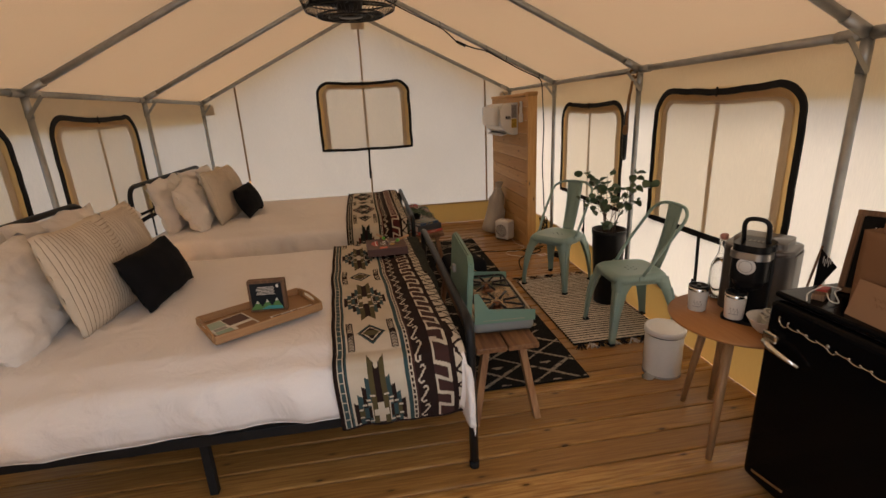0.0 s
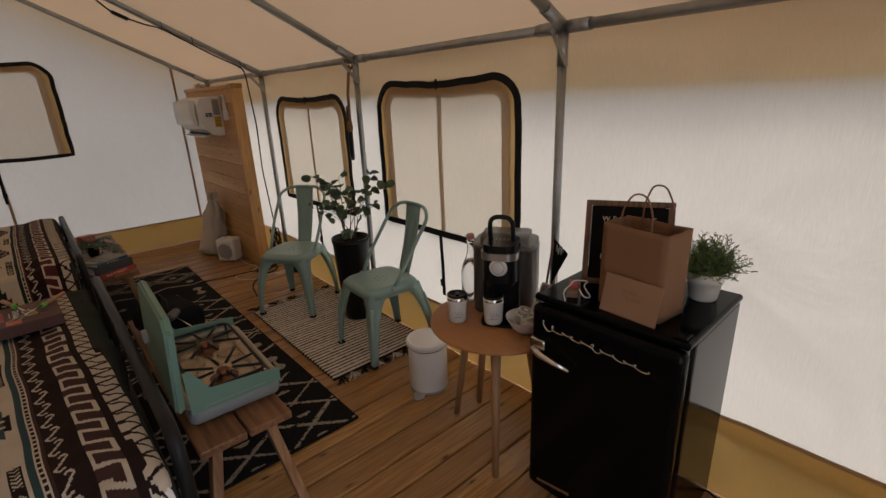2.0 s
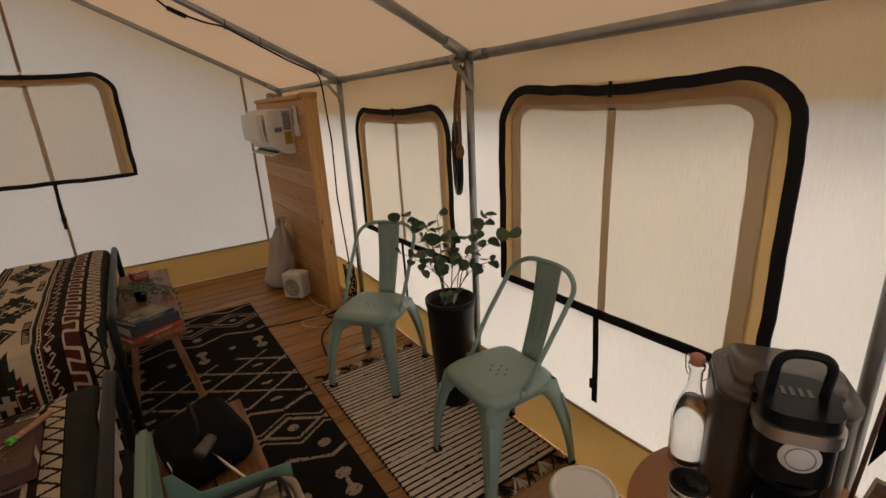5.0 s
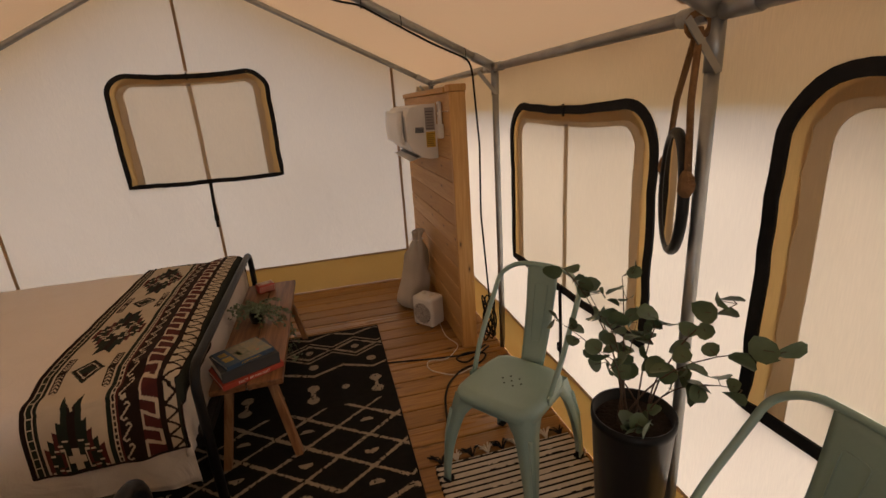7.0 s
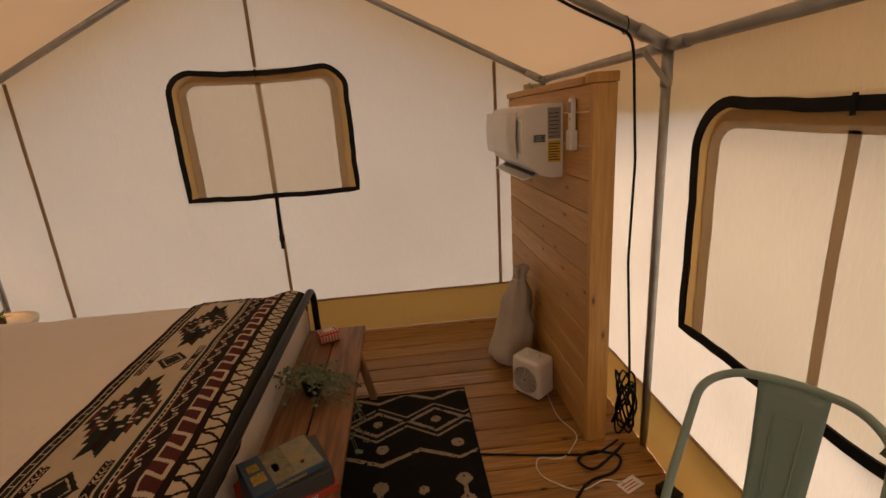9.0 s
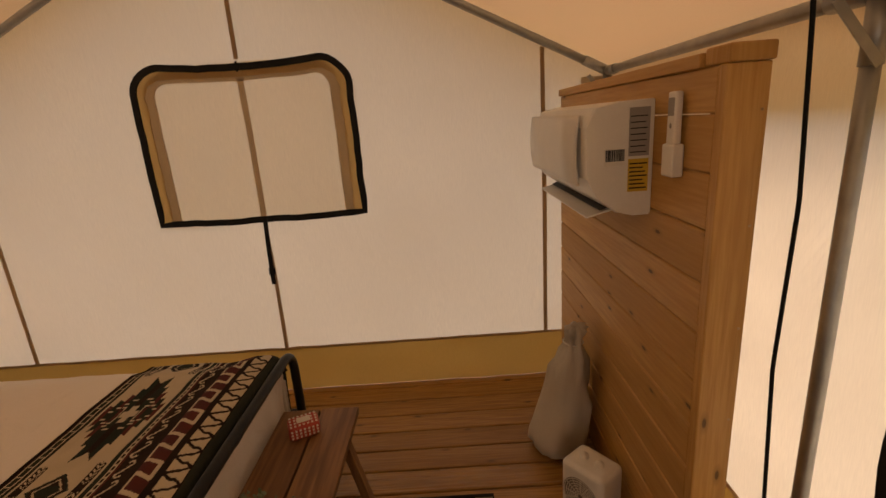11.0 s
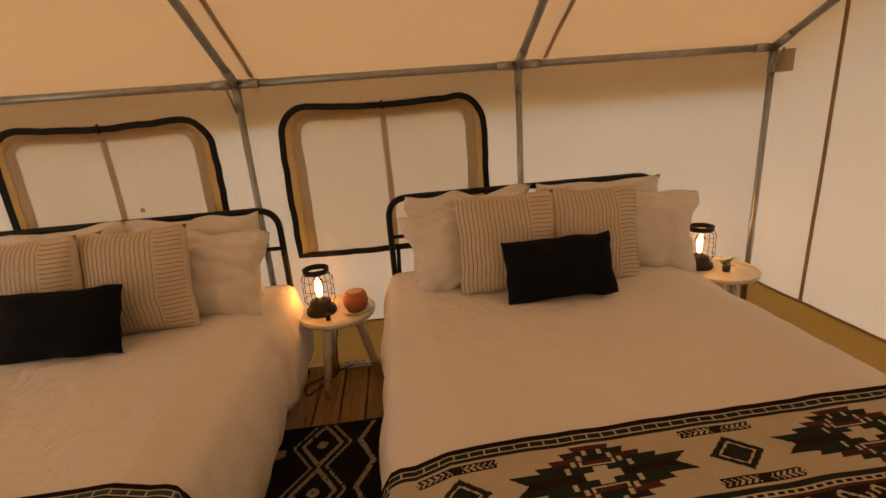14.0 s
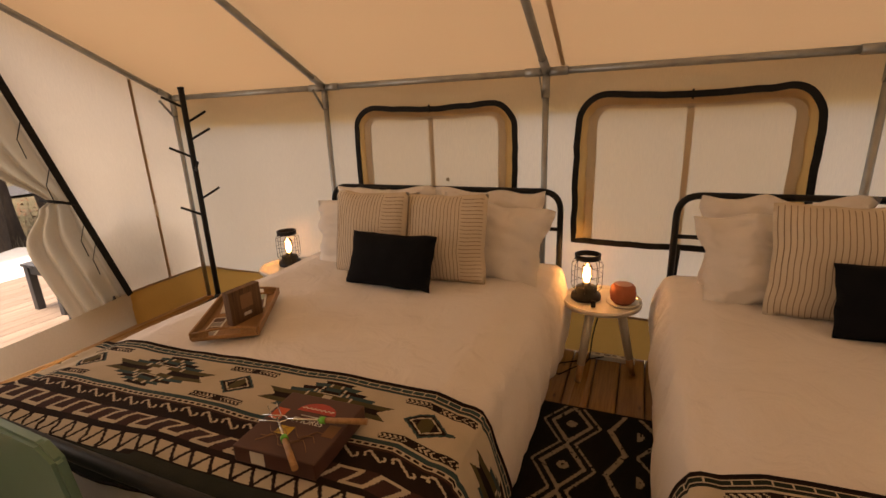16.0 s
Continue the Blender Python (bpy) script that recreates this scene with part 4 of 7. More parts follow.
# ---- the seating side ----
def metal_chair():
    """Stamped steel chair; its front looks to +x, its feet at z 0."""
    c = thing("metal_chair", "sage green stamped steel chair with a hoop back", "chair", None, "green metal chairs")
    def seat_at(u, v):
        a, b = 2 * u - 1, 2 * v - 1
        k = (abs(a) ** 6 + abs(b) ** 6) ** (1 / 6) or 1
        s = max(abs(a), abs(b)) / k if k else 1
        wx, wy = 0.178, 0.178 - 0.018 * (-a if a < 0 else 0)
        e = max(abs(a), abs(b))
        z = 0.45 - 0.010 * max(0, 1 - e * e) - (0.022 * max(0.0, (e - 0.86) / 0.14) ** 2)
        return Vector((a * wx * s, b * wy * s, z))
    seat = sheet(seat_at, 20, 20)
    skirt = [v for v in seat.verts if len(v.link_edges) < 4]
    edge = [e for e in seat.edges if e.is_boundary]
    ext = bmesh.ops.extrude_edge_only(seat, edges=edge)["geom"]
    for v in ext:
        if isinstance(v, bmesh.types.BMVert):
            v.co.z -= 0.03
    st = part("seat", seat, MINT, c, "", True)
    st.modifiers.new("t", "SOLIDIFY").thickness = 0.003
    for dx, dy in ((0, 0), (0.028, 0.02), (0.028, -0.02), (-0.028, 0.02), (-0.028, -0.02), (0, 0.042), (0, -0.042)):
        part("drain_hole", lathe([(0, 0.4412), (0.0042, 0.4412), (0.0042, 0.4404)], 8, dx, dy), RUBBER, c)
    for sx in (1, -1):
        for sy in (1, -1):
            top, foot = Vector((sx * 0.150, sy * 0.150, 0.425)), Vector((sx * (0.205 if sx > 0 else 0.225), sy * 0.198, 0.012))
            bm = bmesh.new()
            rings = []
            for i in range(11):
                t = i / 10
                p = top.lerp(foot, t)
                p += Vector((sx, sy, 0)) * 0.012 * math.sin(math.pi * t)
                wd = 0.048 * (1 - t) ** 1.5 + 0.019
                flare = 0.055 * max(0.0, 1 - t / 0.22) ** 2
                # an angle section, open to the inside
                a = wd + flare
                q = [(sx * 0.014, sy * 0.014), (sx * 0.014, -sy * a), (sx * 0.008, -sy * a), (sx * 0.004, sy * 0.004), (-sx * a, sy * 0.008), (-sx * a, sy * 0.014)]
                rings.append([bm.verts.new(p + Vector((dx, dy, 0))) for dx, dy in q])
            for r0, r1 in zip(rings, rings[1:]):
                for j in range(6):
                    bm.faces.new((r0[j], r0[(j + 1) % 6], r1[(j + 1) % 6], r1[j]))
            bm.faces.new(rings[-1])
            bmesh.ops.recalc_face_normals(bm, faces=bm.faces[:])
            part("leg", bm, MINT, c, "", True)
            part("rubber_foot", box(foot.x - 0.018, foot.x + 0.018, foot.y - 0.018, foot.y + 0.018, 0, 0.016, 0.004), RUBBER, c)
            # pressed groove down the corner
            g0, g1 = top.lerp(foot, 0.18), top.lerp(foot, 0.72)
            o = Vector((sx, sy, 0)) * 0.019
            part("pressed_rib", tube([g0 + o, g0.lerp(g1, 0.5) + o * 1.35, g1 + o * 1.05], 0.009, 6, taper=0.004), MINT, c)
    for s in (1, -1):
        part("apron", box(-0.12, 0.12, s * 0.168 - 0.002, s * 0.168 + 0.002, 0.385, 0.42), MINT, c)
        part("apron", box(s * 0.168 - 0.002, s * 0.168 + 0.002, -0.12, 0.12, 0.385, 0.42), MINT, c)
    pts = [(0.02, -0.172, 0.432), (-0.06, -0.186, 0.56), (-0.235, -0.185, 0.80), (-0.268, -0.12, 0.845), (-0.282, 0, 0.852), (-0.268, 0.12, 0.845), (-0.235, 0.185, 0.80), (-0.06, 0.186, 0.56), (0.02, 0.172, 0.432)]
    part("back_hoop", tube(round_path(pts, 0.10, 6), 0.0105, 10), MINT, c)
    for s in (1, -1):
        part("hoop_lug", box(0.0, 0.04, s * 0.178 - 0.006, s * 0.178 + 0.006, 0.415, 0.448, 0.006), MINT, c)
    splat = part("splat", sheet(lambda u, v: Vector((-0.168 - 0.105 * v - 0.012 * math.sin(math.pi * v), (u - 0.5) * (0.105 + 0.035 * v), 0.435 + v * 0.41)), 8, 14), MINT, c, "", True)
    splat.modifiers.new("t", "SOLIDIFY").thickness = 0.004
    rib = [(-0.190, -0.022, 0.53), (-0.252, -0.03, 0.77), (-0.252, 0.03, 0.77), (-0.190, 0.022, 0.53)]
    part("pressed_panel", tube(round_path([(x + 0.004 - 0.012, y, z) for x, y, z in rib], 0.012, 3, True), 0.0022, 5, True), MINT, c)
    return c


chair = metal_chair()
chair.matrix_basis = pose(2.005, 2.61, 0.012, 0, 0, 178)
copy_thing(chair, pose(1.895, 3.57, 0.012, 0, 0, 217))


def tall_planter():
    p = thing("planter", "tall tapered black planter holding eucalyptus branches", "planter", pose(2.10, 3.09, 0.012) @ Matrix.Diagonal((1.0, 1.0, 0.91, 1.0)))
    part("pot", lathe([(0, 0), (0.085, 0), (0.09, 0.01), (0.122, 0.60), (0.126, 0.61), (0.126, 0.64), (0.118, 0.64), (0.114, 0.60), (0, 0.60)], 32), BLACK_PLASTIC, p)
    part("soil", lathe([(0, 0.607), (0.112, 0.603)], 20), SOIL, p)
    random.seed(12)
    leaves = bmesh.new()
    tips = [(-0.10, 0.26, 0.46), (-0.02, 0.28, 0.38), (0.05, 0.16, 0.44), (0.10, -0.22, 0.50), (0.08, -0.36, 0.44), (-0.04, -0.20, 0.32), (-0.12, -0.04, 0.28), (-0.08, 0.36, 0.20), (0.04, -0.02, 0.34), (0.10, 0.14, 0.26), (-0.08, 0.05, 0.36), (0.06, -0.30, 0.30), (-0.10, -0.14, 0.08)]
    for tx, ty, tz in tips:
        base = Vector((random.uniform(-0.06, 0.06), random.uniform(-0.06, 0.06), 0.60))
        tip = Vector((tx, ty, 0.62 + tz * 1.0))
        mid = base.lerp(tip, 0.5) + Vector((-tx * 0.25, -ty * 0.25, 0.10))
        line = [base.lerp(mid, k / 8).lerp(mid.lerp(tip, k / 8), k / 8) for k in range(9)]
        twigs = tube(line, 0.0032, 5, taper=0.0012)
        for k in range(4, 9):
            for rep in range(1 if k < 7 else 2):
                a = random.uniform(0, 6.28)
                at = line[k] + Vector((math.cos(a), math.sin(a), random.uniform(-0.5, 0.8))) * random.uniform(0.022, 0.045)
                r = random.uniform(0.021, 0.036)
                q = Euler((random.uniform(-1.3, 1.3), random.uniform(-1.3, 1.3), random.uniform(0, 6.28))).to_matrix()
                ring = [leaves.verts.new(at + q @ Vector((r * math.cos(t) * (1.0 if math.cos(t) < 0.8 else 1.12), r * 0.9 * math.sin(t), 0.006 * math.cos(2 * t)))) for t in (2 * math.pi * j / 9 for j in range(9))]
                c = leaves.verts.new(at + q @ Vector((0, 0, -0.005)))
                for j in range(9):
                    f = leaves.faces.new((c, ring[j], ring[(j + 1) % 9]))
                    f.smooth = True
                tube([line[k], at], 0.001, 4, bm=twigs)
        part("branch", twigs, TWIG, p)
    part("leaves", leaves, LEAF, p, "round grey-green eucalyptus leaves", kind="stuff")
    return p


tall_planter()


def pedal_bin():
    b = thing("pedal_bin", "small white enamelled pedal bin on the floorboards", "bin", pose(1.93, 2.10, 0.0, 0, 0, 205))
    part("body", lathe([(0, 0.008), (0.098, 0.008), (0.102, 0.014), (0.102, 0.255), (0.100, 0.258)], 32), WHITE_ENAMEL, b)
    part("base_ring", lathe([(0.0, 0.0), (0.104, 0.0), (0.104, 0.012), (0.098, 0.014)], 32), GREY, b)
    part("lid_gap", lathe([(0.1025, 0.246), (0.1035, 0.2515)], 32), RUBBER, b)
    part("lid", lathe([(0.104, 0.252), (0.110, 0.254), (0.111, 0.274), (0.106, 0.283), (0.098, 0.284), (0.094, 0.279), (0.085, 0.279), (0.05, 0.282), (0, 0.283)], 40), WHITE_PLASTIC, b)
    part("hinge", box(-0.118, -0.095, -0.03, 0.03, 0.235, 0.275, 0.006), WHITE_PLASTIC, b)
    part("pedal", polygon([(0.09, -0.026), (0.135, -0.034), (0.156, -0.018), (0.160, 0), (0.156, 0.018), (0.135, 0.034), (0.09, 0.026)], 0.010, pose(0, 0, 0.018, 0, 8, 0)), CHROME, b, "steel foot pedal")
    return b


pedal_bin()


def round_table():
    t = thing("side_table", "round oak side table on three splayed legs", "table", pose(1.925, 1.605, 0))
    part("tabletop", lathe([(0, 0.550), (0.262, 0.550), (0.282, 0.560), (0.285, 0.566), (0.282, 0.572), (0, 0.573)], 64), OAK, t)
    part("under_frame", lathe([(0, 0.522), (0.15, 0.522), (0.15, 0.551)], 24), OAK, t)
    for x, y in ((-0.055, 0.215), (-0.215, -0.185), (0.22, -0.07), (0.09, 0.2)):
        part("leg", tube([(x * 0.62, y * 0.62, 0.55), (x, y, 0.0)], 0.021, 12, taper=0.0125), OAK_UP, t)
    return t


round_table()
TOP = 0.573


def tumbler(x, y, z, turn):
    c = thing("tumbler", "white insulated tumbler with steel rim and clear lid", "cup", pose(x, y, z, 0, 0, turn), "white tumblers")
    part("body", lathe([(0, 0), (0.034, 0), (0.037, 0.004), (0.042, 0.098)], 28), WHITE_ENAMEL, c)
    part("steel_rim", lathe([(0.0422, 0.098), (0.0425, 0.112), (0.0400, 0.113), (0.038, 0.09)], 28), CHROME, c)
    part("lid", lathe([(0.0415, 0.112), (0.042, 0.120), (0.036, 0.121), (0.034, 0.115), (0, 0.115)], 28), BLACK_PLASTIC, c)
    part("slider", box(-0.008, 0.008, -0.02, 0.012, 0.115, 0.124, 0.002), BLACK_PLASTIC, c)
    em = bmesh.new()
    for k in range(9):
        a = -0.42 + k * 0.105
        r = 0.0405
        tube([(r * math.sin(a), -r * math.cos(a), 0.045 + 0.012 * math.sin(k * 2.1)), (r * math.sin(a + 0.1), -r * math.cos(a + 0.1), 0.045 + 0.012 * math.sin(k * 2.1 + 2.1))], 0.0008, 4, bm=em)
    tube([(0.0402 * math.sin(a), -0.0402 * math.cos(a), 0.028 + 0.002 * math.sin(a * 30)) for a in (-0.45 + 0.06 * k for k in range(16))], 0.0012, 4, bm=em)
    part("emblem", em, GREY, c, "small grey emblem")
    return c


tumbler(1.80, 1.715, TOP, -38)
tumbler(1.87, 1.575, TOP + 0.015, -45)


def coffee_maker():
    c = thing("coffee_maker", "black and charcoal pod coffee maker on the round table", "coffee maker", pose(2.0, 1.632, TOP, 0, 0, -148) @ Matrix.Scale(1.12, 4))
    # its front looks to +x
    bm = bmesh.new()
    def slab(x0, x1, w, z0, z1, r, taper=1.0):
        ring = []
        for sx, sy in ((1, 1), (-1, 1), (-1, -1), (1, -1)):
            cx, cy = (x1 - r if sx > 0 else x0 + r), sy * (w - r)
            base = {(1, 1): 0, (-1, 1): 90, (-1, -1): 180, (1, -1): 270}[(sx, sy)]
            ring += [(cx + r * math.cos(radians(base + k * 9)), cy + r * math.sin(radians(base + k * 9))) for k in range(11)]
        return polygon(ring, z1 - z0, pose(0, 0, z0))
    part("reservoir_body", slab(-0.16, 0.035, 0.122, 0.0, 0.255, 0.055), CHAR, c)
    shell = slab(-0.158, 0.05, 0.119, 0.2565, 0.302, 0.055)
    bmesh.ops.bevel(shell, geom=[e for e in shell.edges if all(v.co.z > 0.3 for v in e.verts)], offset=0.028, segments=4, affect="EDGES")
    part("top_shell", shell, CHAR, c, "", True)
    part("column", slab(0.03, 0.065, 0.068, 0.0, 0.30, 0.012), BLACK_PLASTIC, c)
    part("brew_head", slab(-0.02, 0.128, 0.062, 0.165, 0.305, 0.04), BLACK_PLASTIC, c)
    part("head_base", lathe([(0, 0.125), (0.03, 0.125), (0.05, 0.145), (0.056, 0.1645)], 24, 0.078, 0), BLACK_PLASTIC, c)
    part("silver_collar", slab(-0.02, 0.134, 0.067, 0.252, 0.278, 0.042), plain("brushed_silver", (0.50, 0.47, 0.44), 0.35, 0.9), c, "brushed silver collar")
    part("drip_tray", slab(0.05, 0.145, 0.066, 0.0, 0.013, 0.03), BLACK_PLASTIC, c)
    part("lift_handle", tube(round_path([(0.045, -0.041, 0.28), (0.07, -0.041, 0.396), (0.07, 0.041, 0.396), (0.045, 0.041, 0.28)], 0.036, 6), 0.0085, 10), BLACK_METAL, c)
    badge = part("badge", lathe([(0, 0.004), (0.029, 0.004), (0.032, 0.0)], 28), WHITE_PLASTIC, c, "round white badge")
    badge.matrix_basis = pose(0.128, 0, 0.226, 0, 90, 0)
    part("badge_ring", tube([(0.1335, 0.022 * math.cos(a), 0.226 + 0.022 * math.sin(a)) for a in (2 * math.pi * k / 24 for k in range(24))], 0.001, 4, True), GREY, c)
    for k in range(4):
        part("button", box(0.02 + 0.012, 0.06, -0.024 + k * 0.014, -0.017 + k * 0.014, 0.305, 0.3065), CHAR, c)
    return c


coffee_maker()


def swing_bottle():
    b = thing("bottle", "clear glass swing-top water bottle", "bottle", pose(1.99, 1.822, TOP) @ Matrix.Diagonal((1.25, 1.25, 1.05, 1.0)))
    g = part("glass_body", lathe([(0, 0), (0.032, 0), (0.036, 0.006), (0.036, 0.13), (0.033, 0.155), (0.018, 0.20), (0.0135, 0.225), (0.0135, 0.262), (0.016, 0.266), (0.016, 0.278), (0.012, 0.28)], 28), GLASS, b)
    g.modifiers.new("t", "SOLIDIFY").thickness = 0.0025
    g.visible_shadow = False
    part("stopper", lathe([(0.012, 0.276), (0.014, 0.284), (0.014, 0.298), (0.010, 0.302), (0, 0.303)], 20), surface("pink_stopper", (0.55, 0.24, 0.19)), b, "pale red stopper")
    for s in (1, -1):
        part("wire_bail", tube(round_path([(0, s * 0.008, 0.30), (0, s * 0.024, 0.29), (0.006, s * 0.024, 0.25), (0, s * 0.015, 0.24)], 0.008, 4), 0.0012, 5), CHROME, b)
    part("water", lathe([(0, 0.006), (0.032, 0.008), (0.032, 0.128), (0.029, 0.152), (0.02, 0.185), (0, 0.185)], 24), clear("water", (0.97, 0.99, 1.0)), b).visible_shadow = False
    return b


swing_bottle()


def pod_bowl():
    b = thing("bowl", "white ceramic bowl filled with coffee pods", "bowl", pose(1.925, 1.452, TOP) @ Matrix.Scale(1.18, 4))
    part("bowl_shell", lathe([(0, 0.0), (0.032, 0.0), (0.045, 0.012), (0.066, 0.048), (0.068, 0.052), (0.064, 0.05), (0.042, 0.016), (0, 0.008)], 32), WHITE_ENAMEL, b)
    random.seed(5)
    for k, (dx, dy, dz) in enumerate(((0.0, 0.02, 0.04), (0.03, -0.012, 0.04), (-0.026, -0.016, 0.042), (-0.01, -0.03, 0.05), (0.022, 0.03, 0.048))):
        p = part("coffee_pod", lathe([(0, 0), (0.018, 0), (0.022, 0.03), (0.0245, 0.031), (0.0245, 0.033), (0, 0.034)], 18), PAPER, b)
        p.matrix_basis = pose(dx, dy, dz - 0.02, random.uniform(-20, 20), random.uniform(-20, 20), 0)
        part("pod_print", lathe([(0.009, 0.0345), (0.018, 0.0345)], 16), GREY, p)
    return b


pod_bowl()
menu = thing("card", "leaning printed picture card behind a bowl", "card", pose(2.02, 1.452, TOP + 0.022, 0, 0, 121) @ pose(0, 0, 0, 18, 0, 8) @ pose(0, 0, 0, 0, -23, 0))
part("sheet", box(-0.05, 0.05, -0.001, 0.001, 0, 0.14), PAPER, menu)
part("photo", box(-0.044, 0.044, 0.0012, 0.0018, 0.055, 0.132), PHOTO, menu)
for k in range(4):
    part("text_line", box(-0.04, 0.03 - 0.008 * k, 0.0012, 0.0018, 0.008 + k * 0.009, 0.011 + k * 0.009), GREY, menu)


def fridge():
    f = thing("fridge", "glossy black retro compact fridge with chrome handle", "fridge", pose(1.985, 1.046, 0, 0, 0, 1.2) @ Matrix.Diagonal((1.0, 1.06, 1.007, 1.0)))
    # front looks to -x
    part("cabinet", box(-0.175, 0.225, -0.235, 0.235, 0.03, 0.822, 0.022, 4), GLOSS_BLACK, f)
    part("top_panel", box(-0.215, 0.225, -0.237, 0.237, 0.806, 0.83, 0.010, 3), GLOSS_BLACK, f)
    part("door", box(-0.235, -0.18, -0.235, 0.235, 0.05, 0.80, 0.024, 4), GLOSS_BLACK, f)
    part("gasket", box(-0.181, -0.174, -0.225, 0.225, 0.06, 0.795), GREY, f)
    part("hinge_cover", box(-0.21, -0.165, -0.225, -0.19, 0.829, 0.838, 0.004), GLOSS_BLACK, f)
    # lever handle by the opening edge
    part("handle", tube([(-0.262, 0.205, 0.655), (-0.275, 0.17, 0.648), (-0.268, 0.12, 0.635), (-0.256, 0.075, 0.622)], 0.013, 10, flat=0.7, taper=0.007), CHROME, f, "chrome lever handle")
    part("handle_mount", box(-0.258, -0.232, 0.165, 0.222, 0.652, 0.69, 0.008, 3), CHROME, f)
    # script nameplate, drawn as a plain flourish
    pts = []
    for k in range(220):
        t = k / 219
        tall = 2.2 if t < 0.10 else (1.3 if 0.46 < t < 0.56 else 0.55)
        pts.append((-0.238, 0.18 - 0.33 * t + 0.0095 * math.sin(t * 63) + 0.003 * math.sin(t * 23), 0.738 - 0.022 * t + 0.0072 * tall * math.sin(t * 63 + 1.3) + 0.003 * math.sin(t * 31)))
    part("nameplate", tube(pts, 0.0022, 6), CHROME, f, "chrome script flourish")
    part("kick_badge", moved(box(-0.002, 0.003, -0.065, 0.065, -0.006, 0.006, 0.002), pose(-0.2365, 0.125, 0.105, -9, 0, 0)), CHROME, f)
    for sx, sy in ((-0.15, -0.2), (-0.15, 0.2), (0.19, -0.2), (0.19, 0.2)):
        part("foot", lathe([(0, 0), (0.018, 0), (0.015, 0.035)], 12, sx, sy), RUBBER, f)
    return f


fridge()
FT = 0.836


def letter_board():
    b = thing("letter_board", "black felt letter board in a rustic wood frame", "sign", pose(2.018, 1.108, FT, 0, 0, 28) @ pose(0, 0, 0, 0, 15, 0))
    # its face looks to -x; y runs to the reader's left
    w, h = 0.140, 0.29
    part("felt", box(-0.006, 0.004, -w + 0.02, w - 0.02, 0.02, h - 0.02), FELT, b)
    for y0, y1, z0, z1 in ((-w, w, 0, 0.019), (-w, w, h - 0.019, h), (-w, -w + 0.019, 0.019, h - 0.019), (w - 0.019, w, 0.019, h - 0.019)):
        part("frame_rail", box(-0.012, 0.010, y0, y1, z0, z1, 0.003), RUSTIC, b)
    groove = bmesh.new()
    for k in range(38):
        box(-0.0075, -0.006, -w + 0.027, w - 0.027, 0.03 + k * 0.0068, 0.0335 + k * 0.0068, bm=groove)
    part("groove", groove, FELT, b)
    for text, z, y in (("WELCOME", 0.226, 0.0), ("COO", 0.160, 0.035), ("FAM", 0.096, 0.052)):
        wall_text(text, 0.024, LETTER, pose(-0.0085, y, z) @ pose(0, 0, 0, 90, 0, -90), b, "letters", 0.0012, 1.75)
    return b


letter_board()


def paper_bag():
    b = thing("paper_bag", "brown kraft paper gift bag with twisted handles", "bag", pose(1.902, 0.996, FT, 0, 0, -7))
    # wide along y, thin along x
    w, d, h = 0.103, 0.060, 0.262
    bm = bmesh.new()
    def wall(a, b2, seed):
        sheet(lambda u, v: Vector((a[0] + (b2[0] - a[0]) * u, a[1] + (b2[1] - a[1]) * u, v * h)) + Vector((0.006, 0.004, 0)) * noise.noise(Vector((u * 3, v * 3, seed))) * v + Vector((0, 0, 0.006 * noise.noise(Vector((u * 2, seed, 0))) * v)), 10, 14, bm)
    c = [(-d, -w), (-d, w), (d, w), (d, -w)]
    for k in range(4):
        wall(c[k], c[(k + 1) % 4], k * 1.0 + 2)
    sheet(lambda u, v: Vector((-d + 2 * d * u, -w + 2 * w * v, 0.001)), 4, 6, bm)
    bmesh.ops.remove_doubles(bm, verts=bm.verts[:], dist=0.008)
    body = part("bag_body", bm, KRAFT, b)
    body.modifiers.new("t", "SOLIDIFY").thickness = 0.0015
    for s, lift in ((-1, 0.0), (1, 0.012)):
        part("handle", tube(round_path([(s * (d - 0.006), -0.05, h - 0.06), (s * (d - 0.006), -0.048, h + 0.05), (s * (d - 0.012), -0.02, h + 0.098 + lift), (s * (d - 0.012), 0.02, h + 0.098 + lift), (s * (d - 0.006), 0.048, h + 0.05), (s * (d - 0.006), 0.05, h - 0.06)], 0.04, 5), 0.0028, 7), KRAFT, b, "twisted paper handle")
        part("handle_patch", box(s * (d - 0.006) - 0.0015, s * (d - 0.006) + 0.0015, -0.07, 0.07, h - 0.075, h - 0.03), KRAFT, b)
    part("fold", box(-d - 0.0022, -d - 0.0012, -w + 0.004, w - 0.004, 0.085, 0.0868), KRAFT_LIGHT, b)
    return b


paper_bag()
env = thing("envelope", "kraft envelope with faint handwriting leaning on a bag", "envelope", pose(1.80, 0.985, FT, 0, 0, -4) @ pose(0, 0, 0, 0, 14, 0))
part("paper", box(-0.0015, 0.0015, -0.09, 0.09, 0.0, 0.118, 0.001, 1), KRAFT_LIGHT, env)
ink = bmesh.new()
for k, (z, y0) in enumerate(((0.078, 0.03), (0.060, 0.018))):
    tube([(-0.0022, y0 - 0.005 * i, z + 0.006 * math.sin(i * 2.3)) for i in range(11)], 0.0007, 4, bm=ink)
part("handwriting", ink, KRAFT, env)


